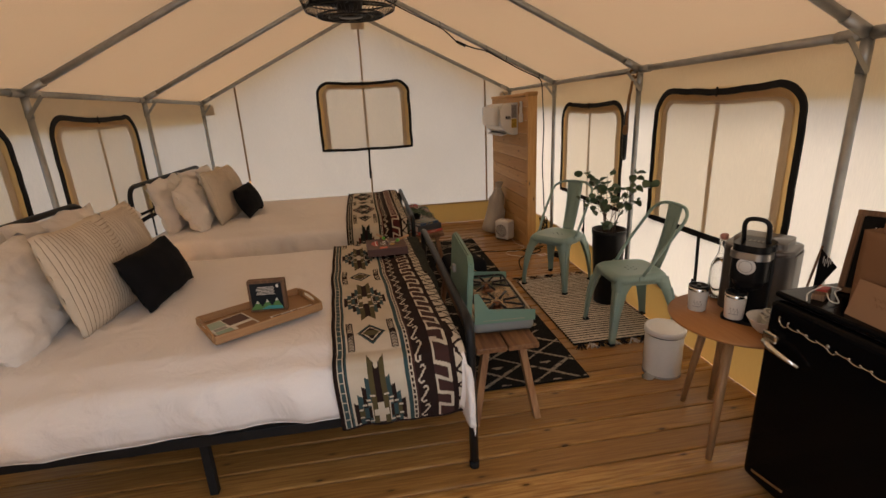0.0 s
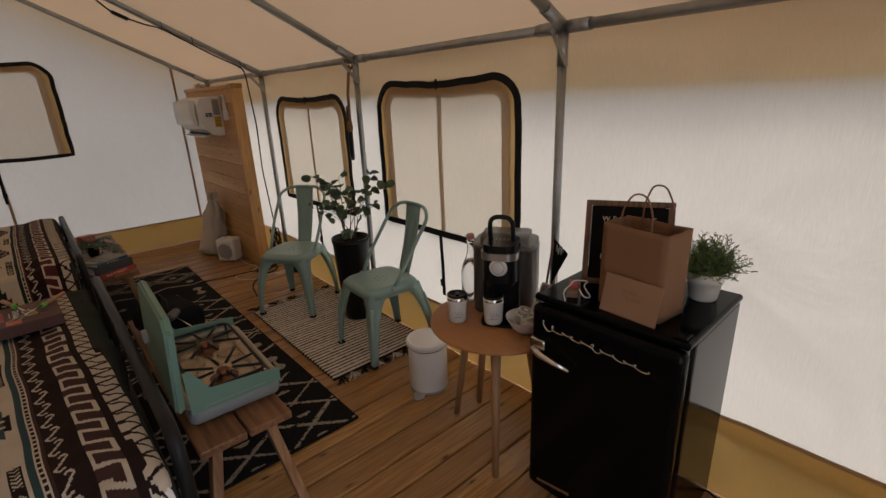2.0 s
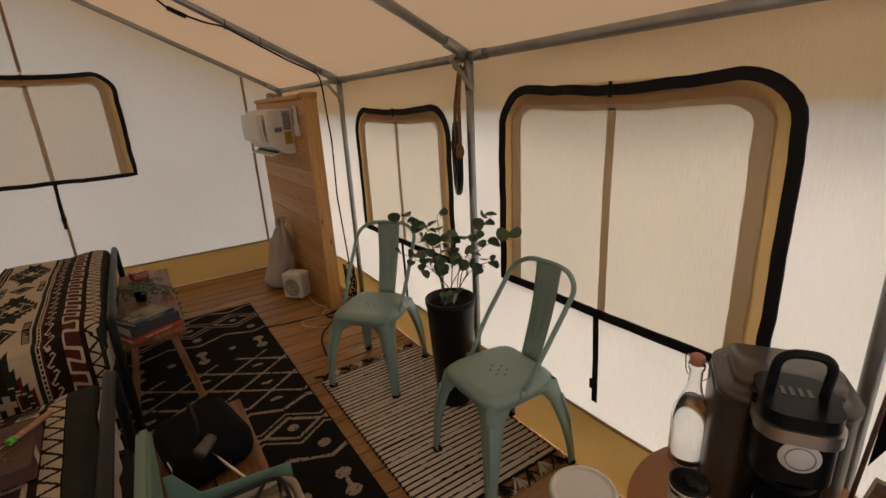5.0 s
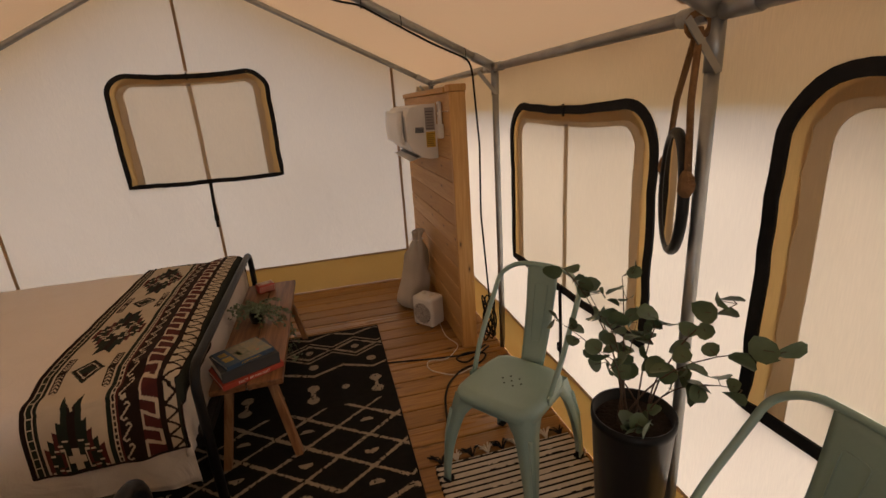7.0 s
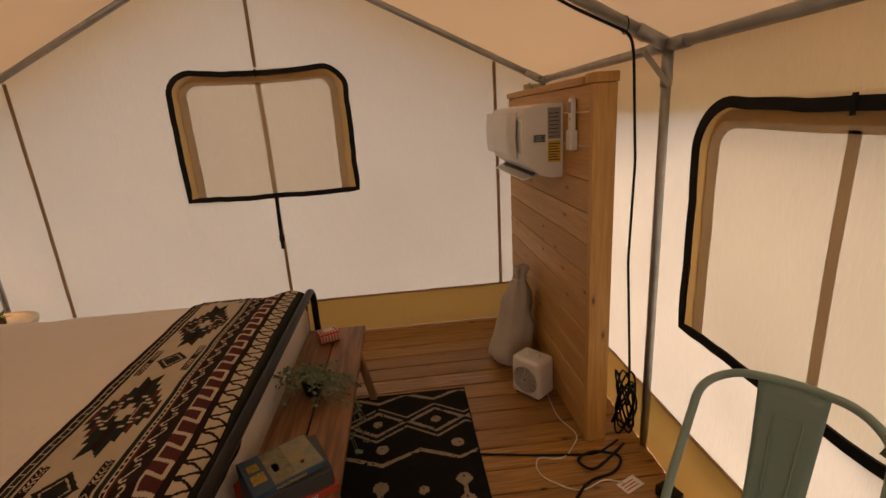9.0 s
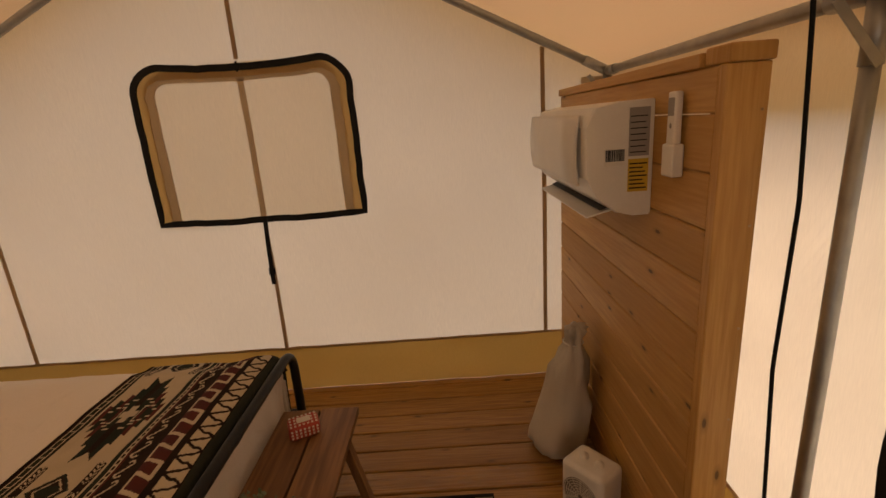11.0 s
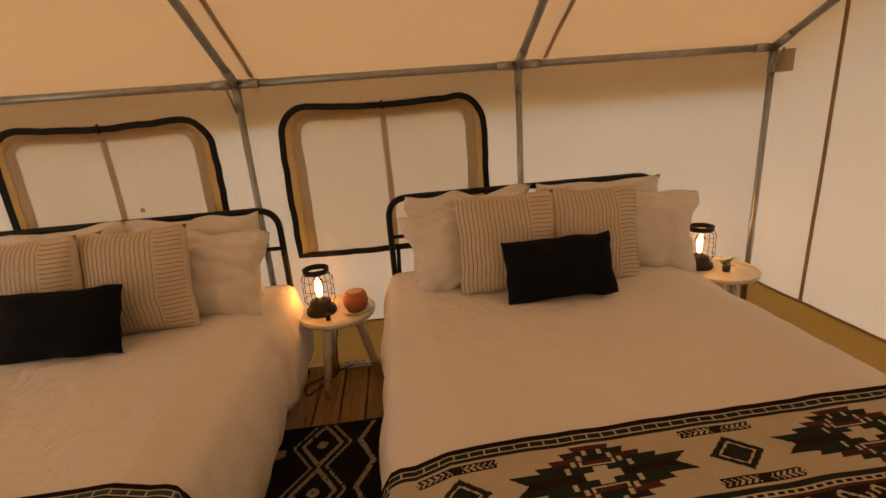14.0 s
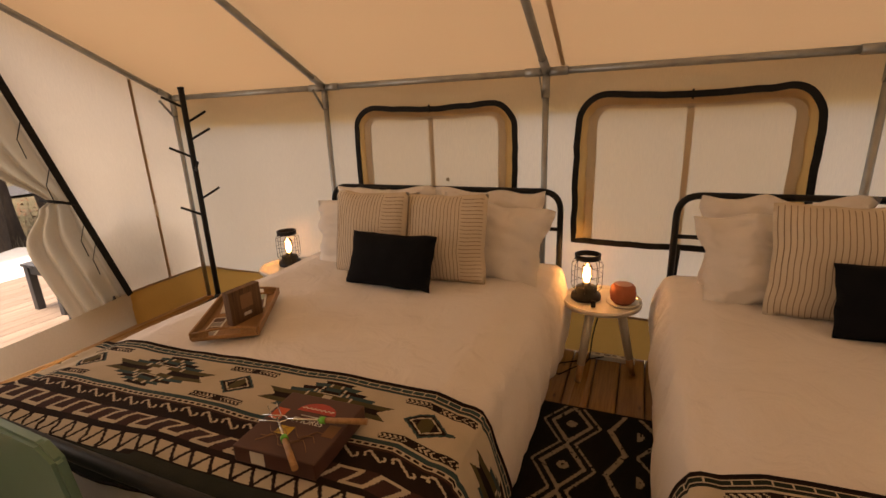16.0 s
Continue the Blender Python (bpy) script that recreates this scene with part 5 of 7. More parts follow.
def herb_pot():
    p = thing("potted_herb", "bushy green herb in a white ceramic pot on a fridge", "plant", pose(2.10, 0.885, FT) @ Matrix.Diagonal((0.88, 0.88, 0.94, 1.0)))
    part("pot", lathe([(0, 0), (0.044, 0), (0.047, 0.006), (0.056, 0.062), (0.061, 0.064), (0.063, 0.098), (0.057, 0.098), (0.053, 0.08), (0, 0.08)], 32), WHITE_ENAMEL, p)
    part("soil", lathe([(0, 0.088), (0.054, 0.084)], 16), SOIL, p)
    random.seed(31)
    bm, tw = bmesh.new(), bmesh.new()
    for k in range(300):
        a, el = random.uniform(0, 6.28), random.uniform(0.30, 1.5)
        ln = random.uniform(0.07, 0.135)
        base = Vector((random.uniform(-0.045, 0.045), random.uniform(-0.045, 0.045), 0.085))
        d = Vector((math.cos(a) * math.cos(el), math.sin(a) * math.cos(el), math.sin(el) * 0.95 + 0.1))
        line = [base + d * ln * t + Vector((0, 0, -0.03 * t * t * (1.2 - el * 0.7))) for t in (0, 0.25, 0.5, 0.75, 1.0)]
        tube(line, 0.0011, 3, bm=tw)
        for i in range(13):
            t = 0.2 + 0.8 * i / 12
            at = line[int(t * 3.99)].lerp(line[min(4, int(t * 3.99) + 1)], t * 3.99 % 1)
            q = Vector((random.uniform(-1, 1), random.uniform(-1, 1), random.uniform(-0.2, 1))).normalized()
            s = q.orthogonal().normalized() * 0.0019
            tip = at + q * random.uniform(0.013, 0.024)
            bm.faces.new([bm.verts.new(v) for v in (at, at.lerp(tip, 0.5) + s, tip, at.lerp(tip, 0.5) - s)])
    part("stem", tw, HERB, p, kind="stuff")
    part("leaves", bm, HERB, p, "narrow green herb leaves", kind="stuff")
    return p


herb_pot()
gift = thing("twine_bundle", "small wooden box tied with a white cord", "box", pose(1.855, 1.20, FT, 0, 0, 30))
part("wood_block", box(-0.045, 0.045, -0.018, 0.018, 0, 0.022, 0.003), RUSTIC, gift)
part("red_card", box(-0.01, 0.04, -0.015, 0.015, 0.0225, 0.030), RED, gift)
cord = [(-0.035, -0.02, 0.03), (-0.06, -0.035, 0.012), (-0.04, -0.06, 0.004), (0.0, -0.03, 0.03), (0.03, -0.05, 0.034), (0.02, 0.0, 0.038), (-0.02, 0.01, 0.034), (-0.045, 0.03, 0.02), (-0.08, 0.02, 0.004)]
part("cord", tube(round_path(cord, 0.02, 4), 0.0021, 6), PAPER, gift, "white cord")
pen = thing("pennant", "small black pennant hanging from a twig", "flag", pose(2.125, 1.515, TOP, 0, 0, 0))
part("stick", tube([(0.0, 0, 0), (0.02, -0.006, 0.17), (0.05, -0.01, 0.33)], 0.005, 6), RUSTIC, pen)
part("cloth", polygon([(0, 0), (0.06, -0.07), (-0.005, -0.21)], 0.002, pose(0.045, -0.012, 0.32, 90, 0, -55)), NAVY, pen)
mark = bmesh.new()
for k in range(5):
    box(0.012 + 0.006 * k, 0.015 + 0.006 * k, -0.06 - 0.012 * (k % 2), -0.03 - 0.012 * (k % 2), 0.0022, 0.003, bm=mark)
part("print", moved(mark, pose(0.045, -0.012, 0.32, 90, 0, -55)), LETTER, pen)
def fire_extinguisher():
    e = thing("fire_extinguisher", "red fire extinguisher standing on the floorboards", "fire extinguisher", pose(2.115, 0.262, 0.0))
    part("cylinder", lathe([(0, 0), (0.05, 0), (0.055, 0.006), (0.055, 0.27), (0.050, 0.30), (0.034, 0.325), (0.018, 0.335), (0, 0.335)], 28), RED, e)
    part("valve", lathe([(0.016, 0.335), (0.016, 0.365), (0, 0.366)], 14), CHROME, e)
    part("grip", moved(box(-0.010, 0.010, -0.07, 0.012, -0.004, 0.004, 0.002), pose(0, 0, 0.372, 6, 0, 40)), BLACK_PLASTIC, e)
    part("lever", moved(box(-0.009, 0.009, -0.075, 0.012, -0.003, 0.003, 0.002), pose(0, 0, 0.394, -10, 0, 40)), BLACK_PLASTIC, e)
    part("hose", tube(round_path([(0.01, 0.01, 0.35), (0.06, 0.03, 0.34), (0.066, 0.02, 0.2), (0.064, 0.01, 0.12)], 0.03, 5), 0.008, 8), RUBBER, e)
    part("instruction_label", lathe([(0.0556, 0.10), (0.0556, 0.22)], 28), PAPER, e)
    return e


fire_extinguisher()
plug_end = thing("power_plug", "white plug on a short lead beside a fridge", "plug", pose(2.085, 0.835, 0.0, 0, 0, 70))
part("plug_body", tube([(-0.05, 0, 0.016), (0.0, 0, 0.018), (0.04, 0, 0.014)], 0.014, 10, taper=0.008), WHITE_PLASTIC, plug_end)
part("lead", tube(round_path([(0.04, 0, 0.012), (0.08, 0.01, 0.006), (0.11, 0.05, 0.006)], 0.03, 4), 0.0035, 6), WHITE_PLASTIC, plug_end)
# ---- rugs ----
def pattern_sheet(name, x0, y0, x1, y1, step, z, pick, mats, label, category, thick=0.008, wobble=0.003):
    nu, nv = int((x1 - x0) / step), int((y1 - y0) / step)
    gx, gy = np.meshgrid(np.arange(nu + 1), np.arange(nv + 1), indexing="ij")
    co = np.stack((x0 + gx * step, y0 + gy * step, z + wobble * np.sin(gx * step * 5 + 1) * np.sin(gy * step * 4)), -1)
    idx = np.arange((nu + 1) * (nv + 1)).reshape(nu + 1, nv + 1)
    quads = np.stack((idx[:-1, :-1], idx[1:, :-1], idx[1:, 1:], idx[:-1, 1:]), -1).reshape(-1, 4)
    me = bpy.data.meshes.new(name)
    me.from_pydata(co.reshape(-1, 3).tolist(), [], quads.tolist())
    for m in mats:
        me.materials.append(m)
    me.polygons.foreach_set("material_index", [pick((i + 0.5) * step, (j + 0.5) * step) for i in range(nu) for j in range(nv)])
    me.update()
    ob = new(name, me)
    mod = ob.modifiers.new("thickness", "SOLIDIFY")
    mod.thickness, mod.offset = thick, -1.0
    return tagged(ob, label, category)


def near_line(v, period, width):
    return abs((v + period / 2) % period - period / 2) < width


def area_rug(x, y):
    """Cream tribal lines on black; x across and y along the rug, metres from its corner."""
    if x < 0.012 or x > 2.428 or y < 0.012 or y > 3.06:
        return 0
    wob = 0.006 * noise.noise(Vector((x * 9, y * 9, 2)))
    if noise.noise(Vector((x * 60, y * 60, 4))) > 0.42:
        return 0
    t = y % 1.56
    d, s, w = 0.30, 0.22, 0.0085
    if t < 0.62:                      # crossing diagonals with discs in the lozenges
        a, b = (x / d + t / s) % 1.0, (x / d - t / s) % 1.0
        if min(a, 1 - a) * d * s / math.hypot(d, s) < w + wob or min(b, 1 - b) * d * s / math.hypot(d, s) < w + wob:
            return 1
        cx, cy = (x % (d)) - d / 2, ((t + s * 0.5) % s) - s / 2
        if (int(t / s) % 2 == 0) and math.hypot(cx, cy * 1.2) < 0.034:
            return 1
        return 0
    if t < 0.92:                      # dumb-bells and dots
        u, v = x % 0.36 - 0.18, t - 0.77
        if math.hypot(u, abs(v) - 0.058) < 0.034 or (abs(u) < 0.011 and abs(v) < 0.05):
            return 1
        u2 = (x + 0.18) % 0.36 - 0.18
        return 1 if math.hypot(u2, v - 0.02) < 0.024 else 0
    if t < 1.12:                      # zigzag with discs
        z = 0.08 * abs(2 * ((x / 0.36) % 1.0) - 1)
        if abs(t - 0.96 - z) < 0.012 + wob:
            return 1
        return 1 if math.hypot(x % 0.36 - 0.18, t - 1.065) < 0.03 else 0
    if t < 1.40:                      # chain of lozenges with discs
        u, v = x % 0.30 - 0.15, t - 1.26
        g = abs(u) / 0.15 + abs(v) / 0.10
        if abs(g - 0.92) < 0.11 + wob * 8:
            return 1
        if abs(g - 1.35) < 0.07:
            return 1
        return 1 if math.hypot(u, v) < 0.026 else 0
    z = 0.07 * abs(2 * ((x / 0.30) % 1.0) - 1)
    return 1 if abs(t - 1.44 - z) < 0.012 + wob else 0


pattern_sheet("rug", -0.935, 2.125, 1.505, 5.21, 0.0066, 0.010, area_rug, [RUG_BLACK, RUG_CREAM], "black woven area rug with cream tribal lines", "rug")


def striped_mat():
    x0, x1, y0, y1 = 1.575, 2.225, 2.49, 3.70
    ob = pattern_sheet("mat", x0, y0, x1, y1, 0.005, 0.012, lambda x, y: 1 if (y % 0.0315) < 0.0095 + 0.003 * noise.noise(Vector((x * 30, y * 40, 0))) else 0, [MAT_CREAM, MAT_DARK], "cream cotton mat with black stripes and tassels", "mat", 0.009)
    random.seed(7)
    for y, d in ((y0, -1), (y1, 1)):
        for k in range(9):
            x = x0 + 0.03 + k * 0.073
            bm = bmesh.new()
            for j in range(14):
                a, l = random.uniform(-0.9, 0.9), random.uniform(0.04, 0.075)
                s = Vector((x, y, 0.008))
                tube([s, s + Vector((math.sin(a) * l * 0.5, d * l * 0.6, random.uniform(0.0, 0.014))), s + Vector((math.sin(a) * l, d * l, random.uniform(-0.004, 0.0)))], 0.003, 4, bm=bm)
            part("tassel", bm, MAT_DARK if k % 2 == 0 else MAT_CREAM, ob)
    for k in range(38):
        y = y0 + 0.005 + k * 0.0315
        for x in (x0, x1):
            edge = bmesh.new()
            box(x - 0.006, x + 0.006, y - 0.006, y + 0.007, 0.002, 0.014, 0.002, 1, edge)
            part("edge_stitch", edge, MAT_DARK, ob)


striped_mat()


# ---- benches at the foot of the beds ----
def bench(m):
    b = thing("bench", "narrow two-plank acacia bench on splayed legs", "bench", m, "benches")
    for s in (-1, 1):
        part("plank", rough_up(box(0.004 if s > 0 else -0.152, 0.152 if s > 0 else -0.004, -0.645, 0.645, 0.412, 0.44, 0.004), 0.0015, 7), ACACIA, b)
    for e in (-1, 1):
        part("cross_batten", box(-0.12, 0.12, e * 0.53 - 0.03, e * 0.53 + 0.03, 0.375, 0.4115, 0.003), ACACIA, b)
        for s in (-1, 1):
            leg = box(-0.017, 0.017, -0.024, 0.024, 0, 0.405, 0.003)
            part("leg", moved(leg, pose(s * 0.160, e * 0.60, 0.0) @ Matrix(((1, 0, -s * 0.18, 0), (0, 1, -e * 0.10, 0), (0, 0, 1, 0), (0, 0, 0, 1)))), ACACIA_UP, b)
    return b


b1 = bench(pose(0.93, 2.465, 0.0))
copy_thing(b1, pose(0.825, 4.60, 0.0))
BT = 0.44


def camp_stove():
    s = thing("camp_stove", "open sage green two-burner camp stove on a bench", "stove", pose(0.955, 2.215, BT, 0, 0, -2))
    w, l = 0.155, 0.275
    part("base", box(-w, w, -l, l, 0.008, 0.075, 0.028, 4), plain("stove_grey_paint", (0.22, 0.23, 0.225), 0.4), s)
    rim = bmesh.new()
    tube(round_path([(-w + 0.006, -l + 0.006, 0.082), (w - 0.006, -l + 0.006, 0.082), (w - 0.006, l - 0.006, 0.082), (-w + 0.006, l - 0.006, 0.082)], 0.05, 6, True), 0.011, 8, True, rim)
    part("rim", rim, plain("stove_rim", (0.40, 0.33, 0.24), 0.4, 0.2), s)
    part("pan", box(-w + 0.018, w - 0.018, -l + 0.018, l - 0.018, 0.072, 0.0775), plain("pan_steel", (0.46, 0.37, 0.26), 0.25, 0.8), s)
    for y in (-0.13, 0.13):
        bu = part("burner", lathe([(0, 0.112), (0.022, 0.110), (0.026, 0.10), (0.02, 0.095), (0.02, 0.0778), (0.05, 0.0778)], 20, 0, y), plain("burner_brass", (0.22, 0.10, 0.05), 0.4, 0.8), s)
    grate = bmesh.new()
    tube(round_path([(-0.12, -0.245, 0.118), (0.12, -0.245, 0.118), (0.12, 0.245, 0.118), (-0.12, 0.245, 0.118)], 0.04, 5, True), 0.006, 6, True, grate)
    for y in (-0.13, 0.13):
        for k in range(8):
            a = k * math.pi / 4 + 0.2
            reach = min(0.118 / max(abs(math.cos(a)), 1e-3), 0.112 / max(abs(math.sin(a)), 1e-3))
            tube([(0.035 * math.cos(a), y + 0.035 * math.sin(a), 0.116), (reach * math.cos(a), y + reach * math.sin(a), 0.118)], 0.0058, 6, bm=grate)
    for x, y in ((-0.11, -0.235), (0.11, -0.235), (-0.11, 0.235), (0.11, 0.235)):
        tube([(x, y, 0.075), (x, y, 0.118)], 0.005, 6, bm=grate)
    part("grate", grate, BLACK_METAL, s, "black cast pan support")
    lid = polygon([(0, -l), (0.29, -l), (0.325, -l + 0.05), (0.325, l - 0.05), (0.29, l), (0, l)], 0.028, pose(-w - 0.004, 0, 0.082, 0, -86, 0))
    bmesh.ops.bevel(lid, geom=lid.edges[:], offset=0.008, segments=2, affect="EDGES")
    part("lid", lid, STOVE_GREEN, s, "raised sage green lid")
    for e in (-1, 1):
        g = polygon([(0, 0), (0.30, 0), (0.30, 0.055), (0.07, 0.075), (0.02, 0.16), (0, 0.16)], 0.003, pose(-w + 0.01, e * (l + 0.003) + 0.0015, 0.066, 90, 0, 0))
        part("wind_guard", g, STOVE_GREEN, s)
    part("latch", box(-w - 0.052, -w - 0.034, -0.02, 0.02, 0.25, 0.29, 0.004), GREY, s)
    for y in (-0.13, 0.13):
        k = part("knob", lathe([(0, 0.018), (0.016, 0.018), (0.018, 0.0)], 14), BLACK_PLASTIC, s)
        k.matrix_basis = pose(w, y, 0.042, 0, 90, 0)
    for x in (-0.12, 0.12):
        for y in (-0.22, 0.22):
            part("foot", lathe([(0, 0), (0.012, 0), (0.012, 0.012)], 10, x, y), RUBBER, s)
    return s


camp_stove()
duffel = thing("carry_case", "soft black carry case on a bench behind a stove", "bag", pose(0.925, 2.83, BT, 0, 0, 12))
part("case", rough_up(box(-0.12, 0.12, -0.15, 0.15, 0, 0.13, 0.05, 5), 0.008, 6), NAVY, duffel)
part("carry_strap", tube(round_path([(-0.03, -0.08, 0.125), (-0.02, -0.07, 0.18), (0.0, 0.07, 0.18), (0.0, 0.08, 0.125)], 0.04, 5), 0.010, 6, flat=0.4), BLACK_WEB, duffel)
part("tag", box(-0.122, -0.119, -0.11, -0.07, 0.05, 0.10), PAPER, duffel)
hammer = thing("mallet", "small steel-headed mallet lying on a black case", "tool", pose(0.985, 2.60, BT + 0.0, 0, 0, 30))
part("shaft", tube([(0.02, -0.09, 0.010), (0.0, 0.12, 0.120)], 0.006, 8), CHROME, hammer)
part("head", moved(lathe([(0, -0.035), (0.018, -0.035), (0.020, -0.03), (0.020, 0.03), (0.018, 0.035), (0, 0.035)], 16), pose(0.0, 0.12, 0.125, 0, 90, 20)), CHAR, hammer)


def book(name, w, l, t, cover, m, label, side_text="", side_col=None, top_text="", spots=()):
    b = thing(name, label, "book", m)
    part("pages", box(-w + 0.003, w - 0.004, -l + 0.004, l - 0.004, 0.003, t - 0.003), PAPER, b)
    part("cover", box(-w, w, -l, l, t - 0.003, t, 0.001, 1), cover, b)
    part("back_cover", box(-w, w, -l, l, 0, 0.003, 0.001, 1), cover, b)
    part("spine", box(w - 0.004, w + 0.001, -l, l, 0.0005, t - 0.0005, 0.001, 1), cover, b)
    if side_text:
        wall_text(side_text, t * 0.62, side_col, pose(w + 0.0012, 0, t / 2) @ pose(0, 0, 0, 90, 0, 90), b, "title", 0.0004)
    for x0, x1, y0, y1, mat in spots:
        part("cover_print", box(x0, x1, y0, y1, t + 0.0002, t + 0.0008), mat, b)
    if top_text:
        wall_text(top_text, 0.026, YELLOW, pose(w * 0.55, 0, t + 0.001, 0, 0, 90), b, "title", 0.0003)
    return b


PICTURE_SKY = surface("printed_sky", (0.13, 0.17, 0.14), (0.32, 0.22, 0.09), 26, 120, 0.45)
PICTURE_HILLS = surface("printed_hills", (0.09, 0.11, 0.04), (0.26, 0.20, 0.16), 45, 160, 0.45)
PICTURE_TITLE = surface("printed_title", (0.36, 0.25, 0.03), (0.10, 0.07, 0.03), 120, 300, 0.45)
turn = pose(0.81, 4.09, BT, 0, 0, -62)
book("book", 0.105, 0.135, 0.024, surface("red_cover", (0.42, 0.055, 0.03)), turn, "red-spined hardback at the bottom of a stack", "FEAST  BY FIRELIGHT", LETTER)
book("book", 0.098, 0.125, 0.052, surface("slate_cover", (0.045, 0.05, 0.055)), turn @ pose(-0.004, 0.004, 0.0242, 0, 0, -3), "thick dark grey hardback in a book stack")
book("book", 0.085, 0.108, 0.02, surface("dark_blue_cover", (0.03, 0.07, 0.13)), turn @ pose(0.0, 0.0, 0.0764, 0, 0, 5), "colourful illustrated children's book on a stack", "INDESCRIBABLE", YELLOW, "",
     [(-0.08, 0.08, 0.02, 0.103, PICTURE_SKY), (-0.08, 0.08, -0.045, 0.0198, PICTURE_HILLS), (0.0, 0.045, -0.095, -0.055, PICTURE_TITLE), (-0.05, -0.015, -0.092, -0.06, PICTURE_TITLE), (0.035, 0.048, 0.045, 0.058, ORANGE), (-0.01, 0.03, -0.03, -0.012, GREEN)])


def trailing_plant():
    p = thing("trailing_plant", "pale green trailing plant in a small black pot", "plant", pose(0.80, 4.62, BT))
    part("pot", lathe([(0, 0), (0.032, 0), (0.042, 0.065), (0.045, 0.068), (0.04, 0.068), (0.036, 0.055), (0, 0.055)], 20), BLACK_PLASTIC, p)
    random.seed(44)
    st, lv = bmesh.new(), bmesh.new()
    for k in range(34):
        a = random.uniform(0, 6.28)
        reach = random.uniform(0.04, 0.15)
        end = Vector((math.cos(a) * reach, math.sin(a) * reach * 1.2, random.uniform(0.02, 0.10)))
        if k < 12:
            end = Vector((0.175 + random.uniform(-0.01, 0.03), random.uniform(-0.22, 0.10), random.uniform(-0.22, 0.02)))
        mid = Vector((end.x * 0.55, end.y * 0.5, 0.10 + random.uniform(0, 0.03)))
        base = Vector((0, 0, 0.06))
        line = [base.lerp(mid, t).lerp(mid.lerp(end, t), t) for t in (k2 / 9 for k2 in range(10))]
        tube(line, 0.0012, 4, bm=st)
        for q in line[1:]:
            for rep in range(3):
                at = q + Vector((random.uniform(-1, 1), random.uniform(-1, 1), random.uniform(-0.3, 1))) * 0.012
                r = random.uniform(0.006, 0.0105)
                e = Euler((random.uniform(-1, 1), random.uniform(-1, 1), random.uniform(0, 6))).to_matrix()
                lv.faces.new([lv.verts.new(at + e @ Vector((r * math.cos(t), r * 0.8 * math.sin(t), 0))) for t in (j * math.pi / 3 for j in range(6))])
    part("stem", st, SAGE, p)
    part("leaves", lv, SAGE, p, "small pale round leaves", kind="stuff")


trailing_plant()
gift_box = thing("snack_pack", "small red and white patterned packet on a bench", "packet", pose(0.80, 5.10, BT, 0, 0, 24))
part("packet", rough_up(box(-0.055, 0.055, -0.04, 0.04, 0, 0.055, 0.014, 3), 0.003, 20), RED, gift_box)
dots = bmesh.new()
for i in range(7):
    for j in range(4):
        if not (1 < i < 5 and 0 < j < 3):
            box(-0.048 + i * 0.015, -0.041 + i * 0.015, -0.034 + j * 0.019, -0.026 + j * 0.019, 0.0555, 0.0575, bm=dots)
        if j < 3:
            for s in (-1, 1):
                box(-0.048 + i * 0.015, -0.041 + i * 0.015, s * 0.041 - 0.001, s * 0.041 + 0.001, 0.012 + j * 0.013, 0.019 + j * 0.013, bm=dots)
part("pattern", dots, PAPER, gift_box)
part("gift_label", box(-0.022, 0.026, -0.016, 0.016, 0.0565, 0.0585), PAPER, gift_box)


# ---- on the near bed ----
BEDTOP = 0.652


def bed_tray():
    t = thing("tray", "bamboo tray with cut-out handles on a white duvet", "tray", pose(-0.175, 1.97, BEDTOP, 0, 0, 32) @ Matrix.Scale(0.88, 4))
    L, W, h = 0.265, 0.15, 0.045
    part("bottom", box(-L, L, -W, W, 0.0, 0.008, 0.002), BAMBOO, t)
    for s in (-1, 1):
        part("long_side", box(-L, L, s * W - 0.006, s * W + 0.006, 0.0085, h, 0.003), BAMBOO, t)
        x = s * (L + 0.001)
        part("short_side", box(x - 0.006, x + 0.006, -W + 0.007, W - 0.007, 0.0085, 0.022, 0.002), BAMBOO, t)
        part("handle_bar", tube([(x, -W + 0.01, 0.04), (x, -W + 0.05, 0.047), (x, 0, 0.056), (x, W - 0.05, 0.047), (x, W - 0.01, 0.04)], 0.0062, 8), BAMBOO, t)
        for e in (-1, 1):
            part("handle_post", box(x - 0.006, x + 0.006, e * (W - 0.045) - 0.035, e * (W - 0.045) + 0.035, 0.0225, 0.045, 0.002), BAMBOO, t)
    return t


bed_tray()
tm = pose(-0.175, 1.97, BEDTOP + 0.0075, 0, 0, 32) @ Matrix.Scale(0.88, 4)
pf = thing("picture_block", "dark wooden block sign with a painted mountain lake", "sign", tm @ pose(0.065, 0.045, 0.0, 0, 0, -36) @ Matrix.Scale(1.1, 4))
part("block", box(-0.085, 0.085, -0.02, 0.02, 0, 0.155, 0.003), RUSTIC, pf)
part("night_sky", box(-0.072, 0.072, -0.0225, -0.0205, 0.012, 0.143), plain("night_paint", (0.012, 0.016, 0.02), 0.6), pf)
for cx, hh, mat in ((-0.045, 0.045, GREEN), (0.0, 0.05, GREEN), (0.045, 0.055, GREEN)):
    part("hill", polygon([(cx - 0.034, 0.014), (cx + 0.027, 0.014), (cx, 0.014 + hh)], 0.001, pose(0, -0.0228, 0, 90, 0, 0)), mat, pf)
    part("snow_cap", polygon([(cx - 0.009, hh), (cx + 0.007, hh), (cx, 0.0145 + hh)], 0.001, pose(0, -0.0236, 0, 90, 0, 0)), PAPER, pf)
part("lake", polygon([(-0.03, 0.016), (0.068, 0.014), (0.066, 0.03), (0.0, 0.032)], 0.001, pose(0, -0.0245, 0, 90, 0, 0)), plain("lake_paint", (0.06, 0.36, 0.38), 0.5), pf)
